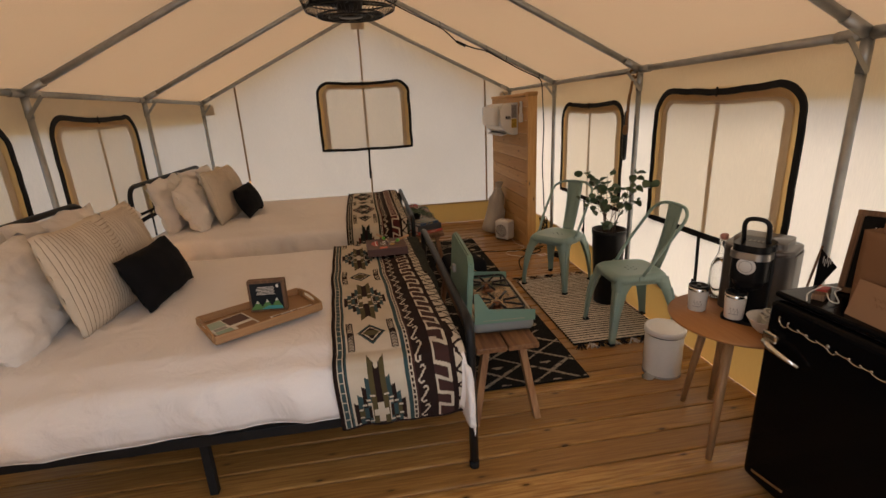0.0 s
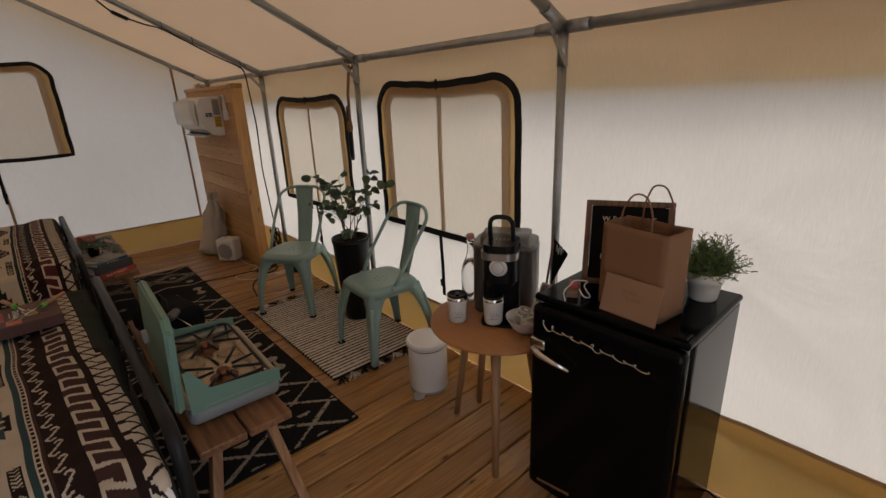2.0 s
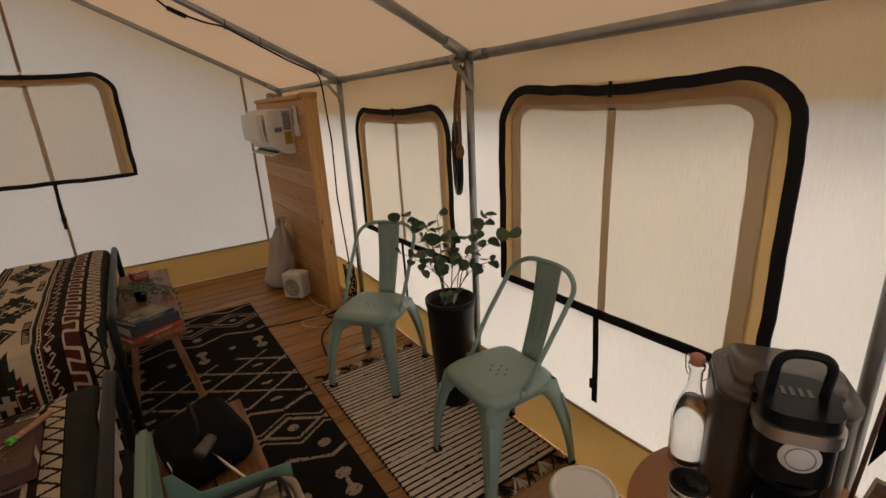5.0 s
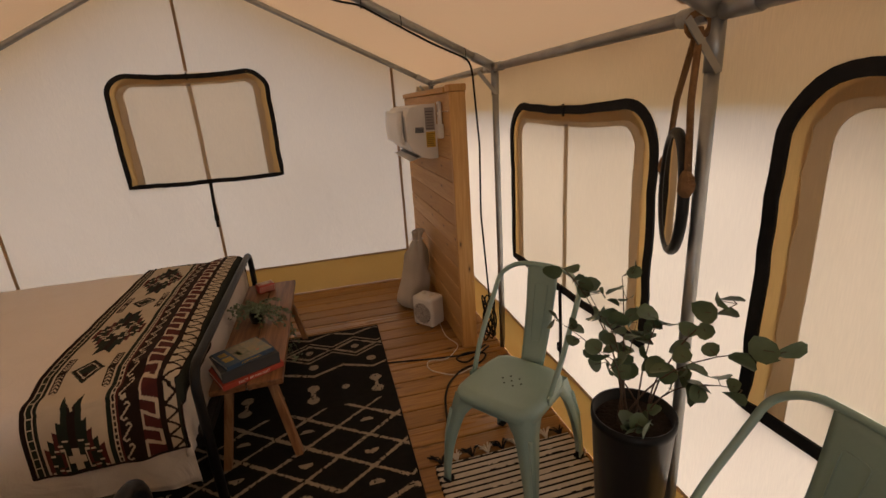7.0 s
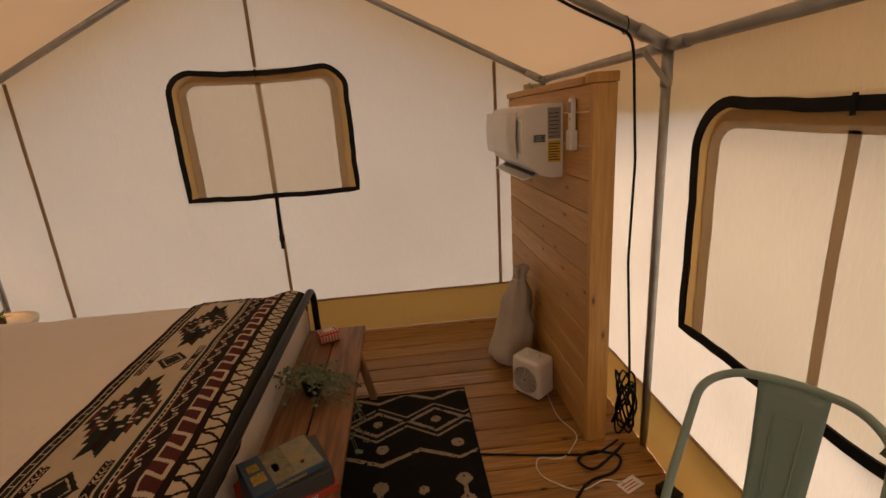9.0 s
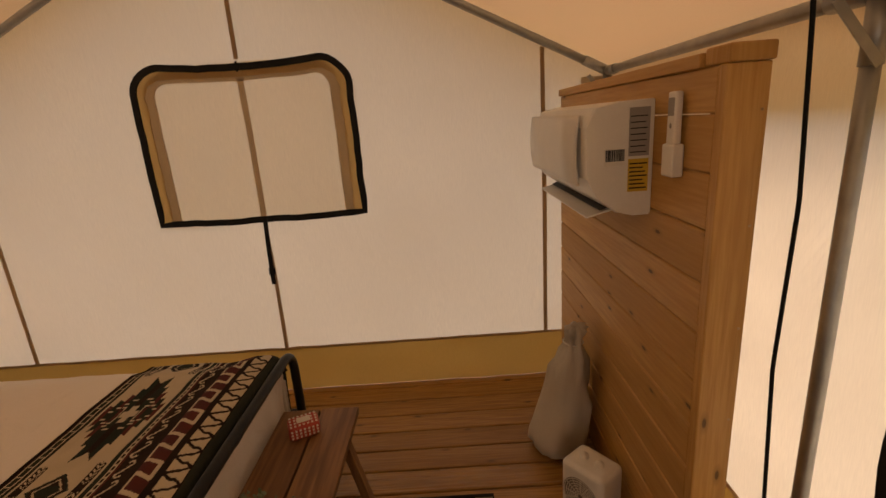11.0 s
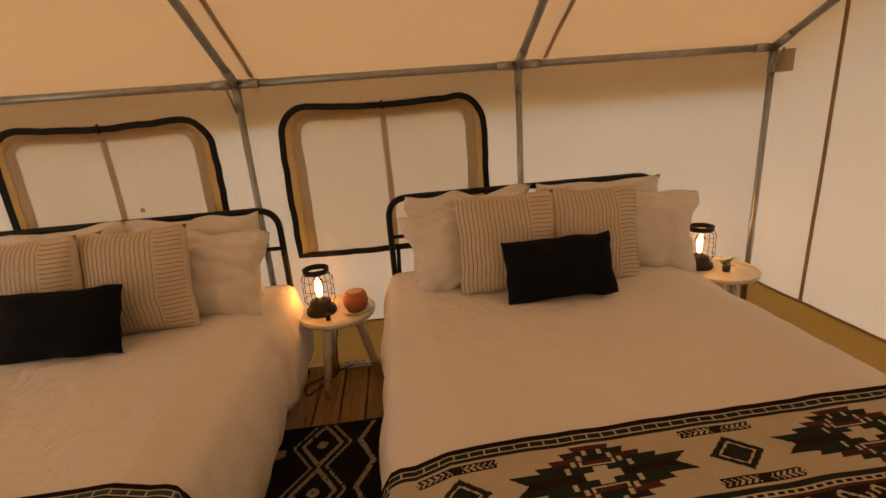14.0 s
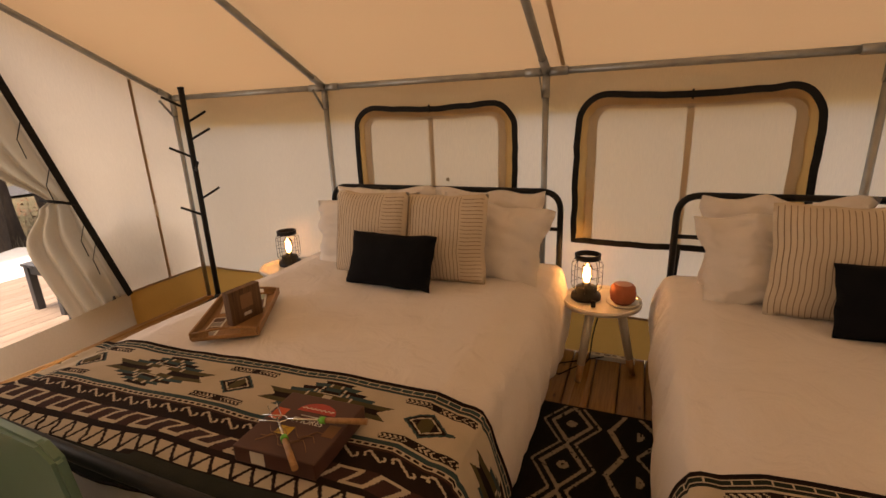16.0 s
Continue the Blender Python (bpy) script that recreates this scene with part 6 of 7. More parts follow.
for k in range(6):
    part("text_line", box(-0.045 + 0.004 * (k % 3), 0.04 - 0.005 * (k % 2), -0.0237, -0.0226, 0.088 + k * 0.007, 0.0905 + k * 0.007), PAPER, pf)
part("moon", polygon([(0.055 + 0.007 * math.cos(a), 0.128 + 0.009 * math.sin(a)) for a in (0.9 + k * 0.5 for k in range(10))], 0.001, pose(0, -0.0228, 0, 90, 0, 0)), PAPER, pf)
part("paper_label", box(-0.035, 0.03, 0.0203, 0.0212, 0.06, 0.125), KRAFT_LIGHT, pf)
part("paper_label", box(-0.02, 0.02, 0.0203, 0.0212, 0.025, 0.04), PAPER, pf)
mag = thing("brochure", "folded colour brochure lying in a tray", "brochure", tm @ pose(-0.145, -0.01, 0.0, 0, 0, 8))
part("sheet", box(-0.1, 0.1, -0.11, 0.11, 0, 0.006, 0.001, 1), PAPER, mag)
for x0, x1, y0, y1, mt in ((-0.095, -0.02, -0.1, -0.02, surface("mint_print", (0.30, 0.42, 0.33))), (-0.095, -0.02, 0.02, 0.1, surface("mint_print_b", (0.34, 0.44, 0.36))), (-0.015, 0.09, 0.0, 0.1, CHOC), (-0.09, -0.03, -0.015, 0.015, GREY), (0.0, 0.09, -0.08, -0.03, KRAFT_LIGHT)):
    part("photo", box(x0, x1, y0, y1, 0.0062, 0.0068), mt, mag)
strip = thing("photo_strip", "printed photo leaflet lying in a tray", "brochure", tm @ pose(0.135, -0.085, 0.0, 0, 0, -2))
part("sheet", box(-0.11, 0.11, -0.035, 0.035, 0, 0.002), PAPER, strip)
for k in range(4):
    part("photo", box(-0.1 + k * 0.052, -0.055 + k * 0.052, -0.026, 0.026, 0.0022, 0.0028), (CHOC, GREY, RUSTIC, GREY)[k], strip)


def smores_kit():
    s = thing("smores_box", "brown printed treat box lying on a woven throw", "box", pose(0.425, 2.815, BEDTOP + 0.012, 0, 0, 3) @ Matrix.Diagonal((0.93, 0.86, 0.95, 1)))
    part("lid", box(-0.132, 0.132, -0.142, 0.142, 0.0, 0.05, 0.004), CHOC, s)
    # reader looks from +x: letters run along +y
    up = pose(0, 0, 0.0508, 0, 0, 90)
    wall_text("S'MORES", 0.030, LETTER, pose(-0.012, 0.01, 0.0508, 0, 0, 90), s, "lettering", 0.0003)
    part("red_arch", polygon([(0.07 * math.cos(a), 0.045 * math.sin(a)) for a in (k * math.pi / 12 for k in range(13))], 0.0006, pose(-0.055, 0.01, 0.0504, 0, 0, 90)), RED, s)
    sq = bmesh.new()
    tube([(-0.07 + 0.004 * math.sin(k * 1.9), -0.05 + k * 0.0052, 0.0512) for k in range(24)], 0.0014, 4, bm=sq)
    tube([(-0.035, -0.03 + k * 0.006, 0.0512) for k in range(12)], 0.0016, 4, bm=sq)
    part("script_mark", sq, LETTER, s)
    art = bmesh.new()
    for j in range(3):
        tube([(0.035 + 0.022 * j + 0.02 * math.sin(k * 1.3 + j), -0.09 + k * 0.02, 0.0512) for k in range(10)], 0.0011, 4, bm=art)
    part("line_art", art, KRAFT_LIGHT, s)
    part("tan_patch", box(-0.05, 0.0, -0.13, -0.085, 0.0502, 0.0507), ORANGE, s)
    part("tan_patch", box(-0.02, 0.03, 0.09, 0.13, 0.0502, 0.0507), KRAFT, s)
    part("yellow_patch", box(0.02, 0.055, -0.06, -0.01, 0.0502, 0.0507), YELLOW, s)
    part("end_label", box(0.1322, 0.1328, -0.08, -0.03, 0.006, 0.044), PAPER, s)
    return s


smores_kit()


def roasting_fork(m):
    f = thing("roasting_fork", "steel roasting fork with wooden handle and green collar", "fork", m, "roasting forks")
    part("handle", tube([(0, 0, 0.0), (0.06, 0, 0), (0.115, 0, 0)], 0.0085, 10, taper=0.0075), OAK_UP, f)
    part("collar", tube([(0.113, 0, 0), (0.128, 0, 0)], 0.0095, 10), LIME, f, "green plastic collar")
    part("shaft", tube([(0.126, 0, 0), (0.22, 0, 0)], 0.0036, 8), CHROME, f)
    for s in (1, -1):
        part("tine", tube(round_path([(0.215, 0, 0), (0.225, s * 0.012, 0), (0.29, s * 0.012, 0.002)], 0.01, 4), 0.0018, 6), CHROME, f)
    return f


fk = roasting_fork(pose(0.575, 2.918, BEDTOP + 0.072, 0, 0, 232))
copy_thing(fk, pose(0.375, 2.99, BEDTOP + 0.076, 0, -1, 288))


# ---- bedside ----
def stool(m):
    s = thing("bedside_stool", "small round white tray-top bedside stool", "side table", m, "bedside stools")
    part("tray_top", lathe([(0, 0.425), (0.195, 0.425), (0.212, 0.43), (0.215, 0.455), (0.21, 0.458), (0.205, 0.44), (0.20, 0.436), (0, 0.436)], 40), WHITE_ENAMEL, s)
    for k in range(3):
        a = k * 2 * math.pi / 3 - 0.5
        leg = part("leg", tube([(0.10 * math.cos(a), 0.10 * math.sin(a), 0.425), (0.17 * math.cos(a), 0.17 * math.sin(a), 0.10)], 0.027, 12, taper=0.021), WHITE_ENAMEL, s)
        part("leg_tip", tube([(0.17 * math.cos(a), 0.17 * math.sin(a), 0.10), (0.192 * math.cos(a), 0.192 * math.sin(a), 0.0)], 0.0212, 12, taper=0.018), OAK_UP, leg, "bare wooden leg tip")
    return s


def cage_lamp(m):
    l = thing("cage_lamp", "black wire cage table lamp with lit filament bulb", "lamp", m, "cage lamps")
    part("base", lathe([(0, 0), (0.066, 0), (0.068, 0.008), (0.064, 0.03), (0.05, 0.036), (0.046, 0.07), (0.02, 0.078), (0.018, 0.09), (0, 0.09)], 28), BLACK_METAL, l)
    part("top_ring", lathe([(0.052, 0.232), (0.056, 0.232), (0.058, 0.26), (0.054, 0.262), (0.05, 0.25)], 28), BLACK_METAL, l)
    for k in range(8):
        a = k * math.pi / 4
        c, s = math.cos(a), math.sin(a)
        cg = tube(round_path([(0.05 * c, 0.05 * s, 0.045), (0.068 * c, 0.068 * s, 0.07), (0.068 * c, 0.068 * s, 0.205), (0.054 * c, 0.054 * s, 0.235)], 0.02, 4), 0.0014, 5)
        part("cage_wire", cg, BLACK_METAL, l)
    for z in (0.085, 0.145, 0.2):
        part("cage_ring", tube([(0.0685 * math.cos(t), 0.0685 * math.sin(t), z) for t in (2 * math.pi * j / 24 for j in range(24))], 0.0014, 5, True), BLACK_METAL, l)
    b = part("bulb", lathe([(0.012, 0.09), (0.014, 0.10), (0.026, 0.135), (0.028, 0.155), (0.022, 0.19), (0.012, 0.205), (0, 0.209)], 20), BULB, l, "clear amber bulb")
    b.visible_shadow = False
    fil = bmesh.new()
    for k in range(4):
        a = k * math.pi / 2
        tube([(0.004 * math.cos(a), 0.004 * math.sin(a), 0.10), (0.009 * math.cos(a), 0.009 * math.sin(a), 0.135), (0.006 * math.cos(a), 0.006 * math.sin(a), 0.18)], 0.0022, 5, bm=fil)
    part("filament", fil, FILAMENT, b, "glowing filament")
    return l


st1 = stool(pose(-1.345, 3.455, 0.008))
copy_thing(st1, pose(-1.34, 5.76, 0.0, 0, 0, 40))
copy_thing(st1, pose(-1.34, 1.23, 0.0, 0, 0, 80))
ST = 0.436
lp = cage_lamp(pose(-1.375, 3.365, ST + 0.008) @ Matrix.Diagonal((1.26, 1.26, 1.03, 1)))
copy_thing(lp, pose(-1.45, 5.70, ST, 0, 0, 20))
copy_thing(lp, pose(-1.42, 1.17, ST, 0, 0, 50))
spk = thing("speaker", "small round terracotta fabric speaker on a saucer", "speaker", pose(-1.345, 3.565, ST + 0.008) @ Matrix.Scale(1.28, 4))
part("saucer", lathe([(0, 0), (0.055, 0), (0.068, 0.010), (0.066, 0.012), (0.05, 0.006), (0, 0.006)], 28), WHITE_ENAMEL, spk)
part("body", lathe([(0, 0.006), (0.036, 0.006), (0.05, 0.022), (0.055, 0.05), (0.05, 0.08), (0.04, 0.092), (0, 0.093)], 28), CORAL, spk)
part("top_disc", lathe([(0, 0.0945), (0.036, 0.0935)], 24), surface("pale_coral", (0.55, 0.32, 0.25)), spk)
sw = thing("lamp_switch", "small black inline switch hanging over a stool edge", "switch", pose(-1.235, 3.42, ST + 0.012))
part("switch_body", box(-0.008, 0.008, -0.012, 0.012, 0.0, 0.04, 0.004), BLACK_PLASTIC, sw)
tiny = thing("succulent", "tiny green plant in a small pot on a stool", "plant", pose(-1.33, 5.80, ST))
part("pot", lathe([(0, 0), (0.02, 0), (0.024, 0.035), (0.02, 0.035), (0, 0.03)], 16), CHOC, tiny)
lf = bmesh.new()
for k in range(14):
    a = k * 2.4
    r, z = 0.03 + 0.012 * (k % 3), 0.05 + 0.012 * (k % 4)
    c = Vector((math.cos(a), math.sin(a), 0))
    n = Vector((-c.y, c.x, 0)) * 0.011
    lf.faces.new([lf.verts.new(v) for v in (Vector((0, 0, 0.03)), c * r * 0.6 + n + Vector((0, 0, z)), c * r * 1.3 + Vector((0, 0, z * 0.95)), c * r * 0.6 - n + Vector((0, 0, z)))])
part("leaves", lf, HERB, tiny)
cordset = thing("power_cable", "black lamp cord trailing to a power strip", "cable")
part("cord", tube(round_path([(-1.37, 3.46, 0.43), (-1.34, 3.42, 0.25), (-1.40, 3.40, 0.02), (-1.30, 3.30, 0.007), (-1.20, 3.24, 0.007), (-1.33, 3.20, 0.007), (-1.42, 3.34, 0.007), (-1.50, 3.52, 0.03)], 0.05, 5), 0.004, 6), RUBBER, cordset)
strip2 = thing("power_strip", "white power strip along the foot of the canvas", "power strip", pose(-1.50, 3.53, 0.0))
part("body", box(-0.02, 0.02, -0.13, 0.13, 0.0, 0.03, 0.004), WHITE_PLASTIC, strip2)
for k in range(4):
    part("socket", box(-0.008, 0.008, -0.1 + k * 0.05, -0.075 + k * 0.05, 0.0302, 0.032), GREY, strip2)


def coat_rack():
    r = thing("coat_rack", "black metal coat tree with short pegs", "coat rack", pose(-1.38, 0.38, 0.0))
    part("pole", tube([(0, 0, 0.03), (0, 0, 0.9), (0, 0, 1.765)], 0.021, 12), BLACK_METAL, r)
    part("cap", lathe([(0.024, 1.755), (0.024, 1.772), (0, 1.776)], 12), BLACK_METAL, r)
    part("socket", lathe([(0, 0.0), (0.034, 0.0), (0.034, 0.10), (0.02, 0.12)], 16), BLACK_METAL, r)
    for k in range(4):
        a = k * math.pi / 2 + 0.5
        part("foot", tube([(0.02 * math.cos(a), 0.02 * math.sin(a), 0.08), (0.17 * math.cos(a), 0.17 * math.sin(a), 0.014)], 0.014, 8, taper=0.01), BLACK_METAL, r)
    for z, a in ((1.66, 300), (1.55, 160), (1.42, 141), (1.29, 321), (0.96, 141), (0.83, 321), (1.18, 60)):
        c = Vector((math.cos(radians(a)), math.sin(radians(a)), 0))
        part("peg", tube([c * 0.012 + Vector((0, 0, z - 0.03)), c * 0.15 + Vector((0, 0, z + 0.045))], 0.0095, 8), BLACK_METAL, r)
    return r


coat_rack()

# ---- the timber panel with the air conditioner ----
panel = thing("timber_panel", "free-standing knotty pine board panel with end post", "partition")
PX, PY0, PY1 = 2.004, 4.69, 6.07
z, k = 0.0, 0
while z < 1.60:
    h = min(0.136, 1.60 - z)
    bd = part("board", box(PX, PX + 0.02, PY0 + 0.001, PY1, z + 0.0015, z + h - 0.0015, 0.004, 1), PINE_Y, panel)
    z += h
part("top_board", box(PX - 0.012, PX + 0.03, PY0 + 0.06, PY1, 1.5995, 1.632, 0.004), PINE_Y, panel)
part("end_post", box(PX - 0.003, PX + 0.094, PY0 - 0.035, PY0 + 0.0, 0.0, 1.60, 0.004), PINE_UP, panel)
part("post_cap", box(PX - 0.002, PX + 0.098, PY0 - 0.042, PY0 + 0.058, 1.601, 1.64, 0.005), PINE_UP, panel)
part("rear_stud", box(PX + 0.021, PX + 0.10, PY0 + 0.005, PY0 + 0.06, 0, 1.60), PINE_UP, panel)
part("rear_stud", box(PX + 0.021, PX + 0.10, PY1 - 0.05, PY1, 0, 1.60), PINE_UP, panel)
nail = bmesh.new()
for z in (0.2, 0.46, 0.72, 0.98, 1.24, 1.5):
    lathe([(0, 0.002), (0.004, 0.0)], 8, 0, 0, 0, nail)
    for v in nail.verts[-9:]:
        v.co = Vector((PX + 0.08 + v.co.x, PY0 - 0.036 - v.co.z, z + v.co.y))
part("screw_heads", nail, SEAM, panel, kind="stuff")


def air_conditioner():
    a = thing("air_conditioner", "white wall-mounted air conditioner with a closed rounded front", "air conditioner", pose(2.002, 5.365, 1.205) @ Matrix.Diagonal((1.0, 1.08, 1.0, 1.0)))
    # front looks to -x; from y -0.34 to 0.34
    prof = [(0, 0.008), (-0.006, 0.0), (-0.05, -0.001), (-0.10, 0.012), (-0.165, 0.06), (-0.195, 0.12), (-0.198, 0.27), (-0.17, 0.325), (-0.10, 0.338), (0, 0.34)]
    bm = bmesh.new()
    n = len(prof)
    ends = []
    for y in (-0.345, -0.33, 0.33, 0.345):
        g = 0.985 if abs(y) > 0.34 else 1.0
        ends.append([bm.verts.new((x * g, y, 0.17 + (z - 0.17) * g)) for x, z in prof])
    for p, q in zip(ends, ends[1:]):
        for i in range(n - 1):
            bm.faces.new((p[i], p[i + 1], q[i + 1], q[i]))
        bm.faces.new((p[-1], p[0], q[0], q[-1]))
    bm.faces.new(ends[0]), bm.faces.new(ends[-1][::-1])
    bmesh.ops.recalc_face_normals(bm, faces=bm.faces[:])
    part("casing", bm, WHITE_PLASTIC, a)
    fr = part("front_panel", sheet(lambda u, v: Vector((-0.200 - 0.010 * math.sin(math.pi * v), -0.30 + u * 0.64, 0.095 + v * 0.21)), 4, 12), WHITE_PLASTIC, a, "curved glossy front panel")
    fr.modifiers.new("t", "SOLIDIFY").thickness = 0.01
    part("louvre", moved(box(-0.055, 0.055, -0.30, 0.31, -0.003, 0.003, 0.002), pose(-0.125, 0, 0.006, 0, -14, 0)), WHITE_PLASTIC, a)
    part("outlet", moved(box(-0.03, 0.03, -0.29, 0.30, -0.001, 0.001), pose(-0.105, 0, 0.022, 0, -20, 0)), BLACK_PLASTIC, a)
    wall_text("2", 0.022, DISPLAY, pose(-0.2115, -0.17, 0.185) @ pose(0, 0, 0, 90, 0, -90), a, "display_digit", 0.0003)
    # labels on the end that faces the room
    end = -0.3455
    for nm, x0, x1, z0, z1, mt in (("rating_label", -0.072, -0.012, 0.18, 0.318, GREY), ("warning_label", -0.072, -0.012, 0.075, 0.172, YELLOW), ("barcode_label", -0.142, -0.082, 0.155, 0.205, PAPER)):
        part(nm, box(x0, x1, end - 0.0012, end, z0, z1), mt, a)
    bars = bmesh.new()
    random.seed(3)
    x = -0.139
    while x < -0.085:
        w = random.choice((0.0012, 0.002, 0.003))
        box(x, x + w, end - 0.002, end - 0.0014, 0.168, 0.202, bm=bars)
        x += w + random.choice((0.001, 0.0018))
    for k in range(7):
        box(-0.068, -0.016 - 0.006 * (k % 3), end - 0.002, end - 0.0014, 0.084 + k * 0.012, 0.088 + k * 0.012, bm=bars)
        box(-0.068, -0.02 - 0.004 * (k % 2), end - 0.002, end - 0.0014, 0.19 + k * 0.017, 0.193 + k * 0.017, bm=bars)
    part("label_print", bars, BLACK_PLASTIC, a)
    return a


air_conditioner()
rc = thing("remote_control", "white remote control in a wall holder on pine boards", "remote", pose(2.002, 4.84, 1.34))
part("holder", box(-0.032, 0, -0.03, 0.03, 0.0, 0.085, 0.006, 3), WHITE_PLASTIC, rc)
part("remote_body", box(-0.026, -0.006, -0.022, 0.022, 0.02, 0.215, 0.006, 3), WHITE_PLASTIC, rc)
part("screen", box(-0.0268, -0.0255, -0.016, 0.016, 0.155, 0.2), GREY, rc)
part("button", lathe([(0, 0.002), (0.007, 0)], 12), GREY, rc).matrix_basis = pose(-0.026, 0, 0.13, 0, -90, 0)

sack = thing("laundry_sack", "full grey cotton sack leaning on a pine panel", "sack", pose(1.845, 5.50, 0.0) @ Matrix.Diagonal((0.92, 0.9, 0.88, 1.0)))
prof = [(0, 0), (0.11, 0.0), (0.16, 0.04), (0.165, 0.10), (0.155, 0.2), (0.14, 0.3), (0.115, 0.4), (0.085, 0.5), (0.06, 0.57), (0.04, 0.625), (0.05, 0.66), (0.065, 0.70), (0.03, 0.715), (0, 0.70)]
bm = lathe(prof, 48)
for v in bm.verts:
    a = math.atan2(v.co.y, v.co.x)
    v.co.x *= 0.85
    v.co += Vector((math.cos(a), math.sin(a), 0)) * (0.045 * noise.noise(Vector((math.cos(a) * 1.6, math.sin(a) * 1.6, v.co.z * 5))) + 0.016 * noise.noise(Vector((math.cos(a) * 6, math.sin(a) * 6, v.co.z * 9))) + 0.007 * math.sin(a * 9 + v.co.z * 12) * (v.co.z / 0.5))
    v.co.x += 0.10 * v.co.z
    v.co.y -= 0.06 * v.co.z
part("cloth", bm, SACK, sack)
part("drawstring", tube([(0.063 + 0.046 * math.cos(t), -0.038 + 0.05 * math.sin(t), 0.625) for t in (k * math.pi / 8 for k in range(16))], 0.004, 5, True), PAPER, sack)

heater = thing("fan_heater", "small square white fan heater on the floorboards", "heater", pose(1.875, 5.10, 0.0, 0, 0, 38) @ Matrix.Diagonal((1.1, 1.1, 1.1, 1.0)))
part("shell", box(-0.065, 0.065, -0.085, 0.085, 0.008, 0.21, 0.022, 4), WHITE_PLASTIC, heater)
gr2 = bmesh.new()
for k in range(7):
    tube([(-0.066, (0.012 + 0.009 * k) * math.cos(t), 0.10 + (0.012 + 0.009 * k) * math.sin(t)) for t in (2 * math.pi * j / 24 for j in range(24))], 0.0016, 4, True, gr2)
for k in range(12):
    t = 2 * math.pi * k / 12
    tube([(-0.066, 0.01 * math.cos(t), 0.10 + 0.01 * math.sin(t)), (-0.066, 0.068 * math.cos(t), 0.10 + 0.068 * math.sin(t))], 0.0014, 4, bm=gr2)
part("grille", gr2, WHITE_ENAMEL, heater, "round wire grille")
part("grille_back", moved(lathe([(0, 0.0), (0.07, 0.0)], 28), pose(-0.0655, 0, 0.10, 0, -90, 0)), CHAR, heater)
for y in (-0.03, 0.03):
    part("dial", lathe([(0.016, 0.21), (0.014, 0.222), (0, 0.223)], 14, 0.0, y), WHITE_ENAMEL, heater)
for x in (-0.045, 0.045):
    for y in (-0.06, 0.06):
        part("foot", lathe([(0, 0), (0.008, 0), (0.008, 0.01)], 8, x, y), RUBBER, heater)

# ---- cables ----
def cable(name, label, pts, r, mat, bend=0.06):
    c = thing(name, label, "cable")
    part("cord", tube(round_path(pts, bend, 5), r, 6), mat, c)
    return c


cable("floor_cable", "black extension cable lying across the floorboards", [(1.45, 4.66, 0.006), (1.75, 4.60, 0.006), (2.02, 4.56, 0.006), (2.14, 4.62, 0.02)], 0.005, RUBBER)
cable("looped_cable", "black cable coiled in loops on the floorboards", [(1.70, 3.95, 0.018), (1.74, 4.15, 0.018), (1.80, 4.30, 0.007), (1.92, 4.42, 0.007), (2.05, 4.44, 0.007), (2.12, 4.52, 0.02), (2.0, 4.58, 0.016), (1.90, 4.53, 0.016), (1.95, 4.45, 0.016), (2.06, 4.52, 0.02), (2.15, 4.58, 0.03)], 0.006, RUBBER)
cable("white_cable", "thin white cable snaking over the floorboards", [(1.94, 5.04, 0.012), (1.93, 4.85, 0.004), (1.99, 4.70, 0.004), (1.86, 4.55, 0.004), (1.74, 4.60, 0.004), (1.72, 4.48, 0.004), (1.86, 4.36, 0.004), (1.99, 4.42, 0.004), (2.06, 4.38, 0.004)], 0.003, PAPER)
coil = thing("cable_bundle", "tangled bundle of black cables behind a post", "cable", pose(2.185, 4.66, 0.0))
random.seed(9)
for k in range(7):
    pts = [(0.035 * math.cos(a) * (1 + 0.2 * math.sin(k)), 0.055 * math.sin(a) + 0.02 * math.sin(k * 2), 0.16 + 0.13 * math.cos(a + k) + 0.008 * k) for a in (2 * math.pi * j / 14 for j in range(14))]
    part("loop", tube(pts, 0.005, 5, True), RUBBER, coil)
tag = thing("cable_tag", "white printed cable tag lying on the floor", "tag", pose(2.08, 4.375, 0.0, 0, 0, 25))
part("sheet", box(-0.05, 0.05, -0.03, 0.03, 0.0, 0.0015), PAPER, tag)
for k in range(3):
    part("text_line", box(-0.04, 0.03, -0.018 + k * 0.014, -0.013 + k * 0.014, 0.0017, 0.0023), RED, tag)
plug = thing("adapter", "black power adapter on the floor by the canvas", "adapter", pose(2.19, 4.28, 0.0, 0, 0, 20))
part("case", box(-0.03, 0.03, -0.045, 0.045, 0, 0.05, 0.008), BLACK_PLASTIC, plug)


def on_rafter(x, drop):
    return (x, 4.595 - 0.012, RIDGE - 0.015 - (x - MID) * SLOPE * ((RIDGE - 0.015 - ZE) / ((XR - MID) * SLOPE)) - drop)


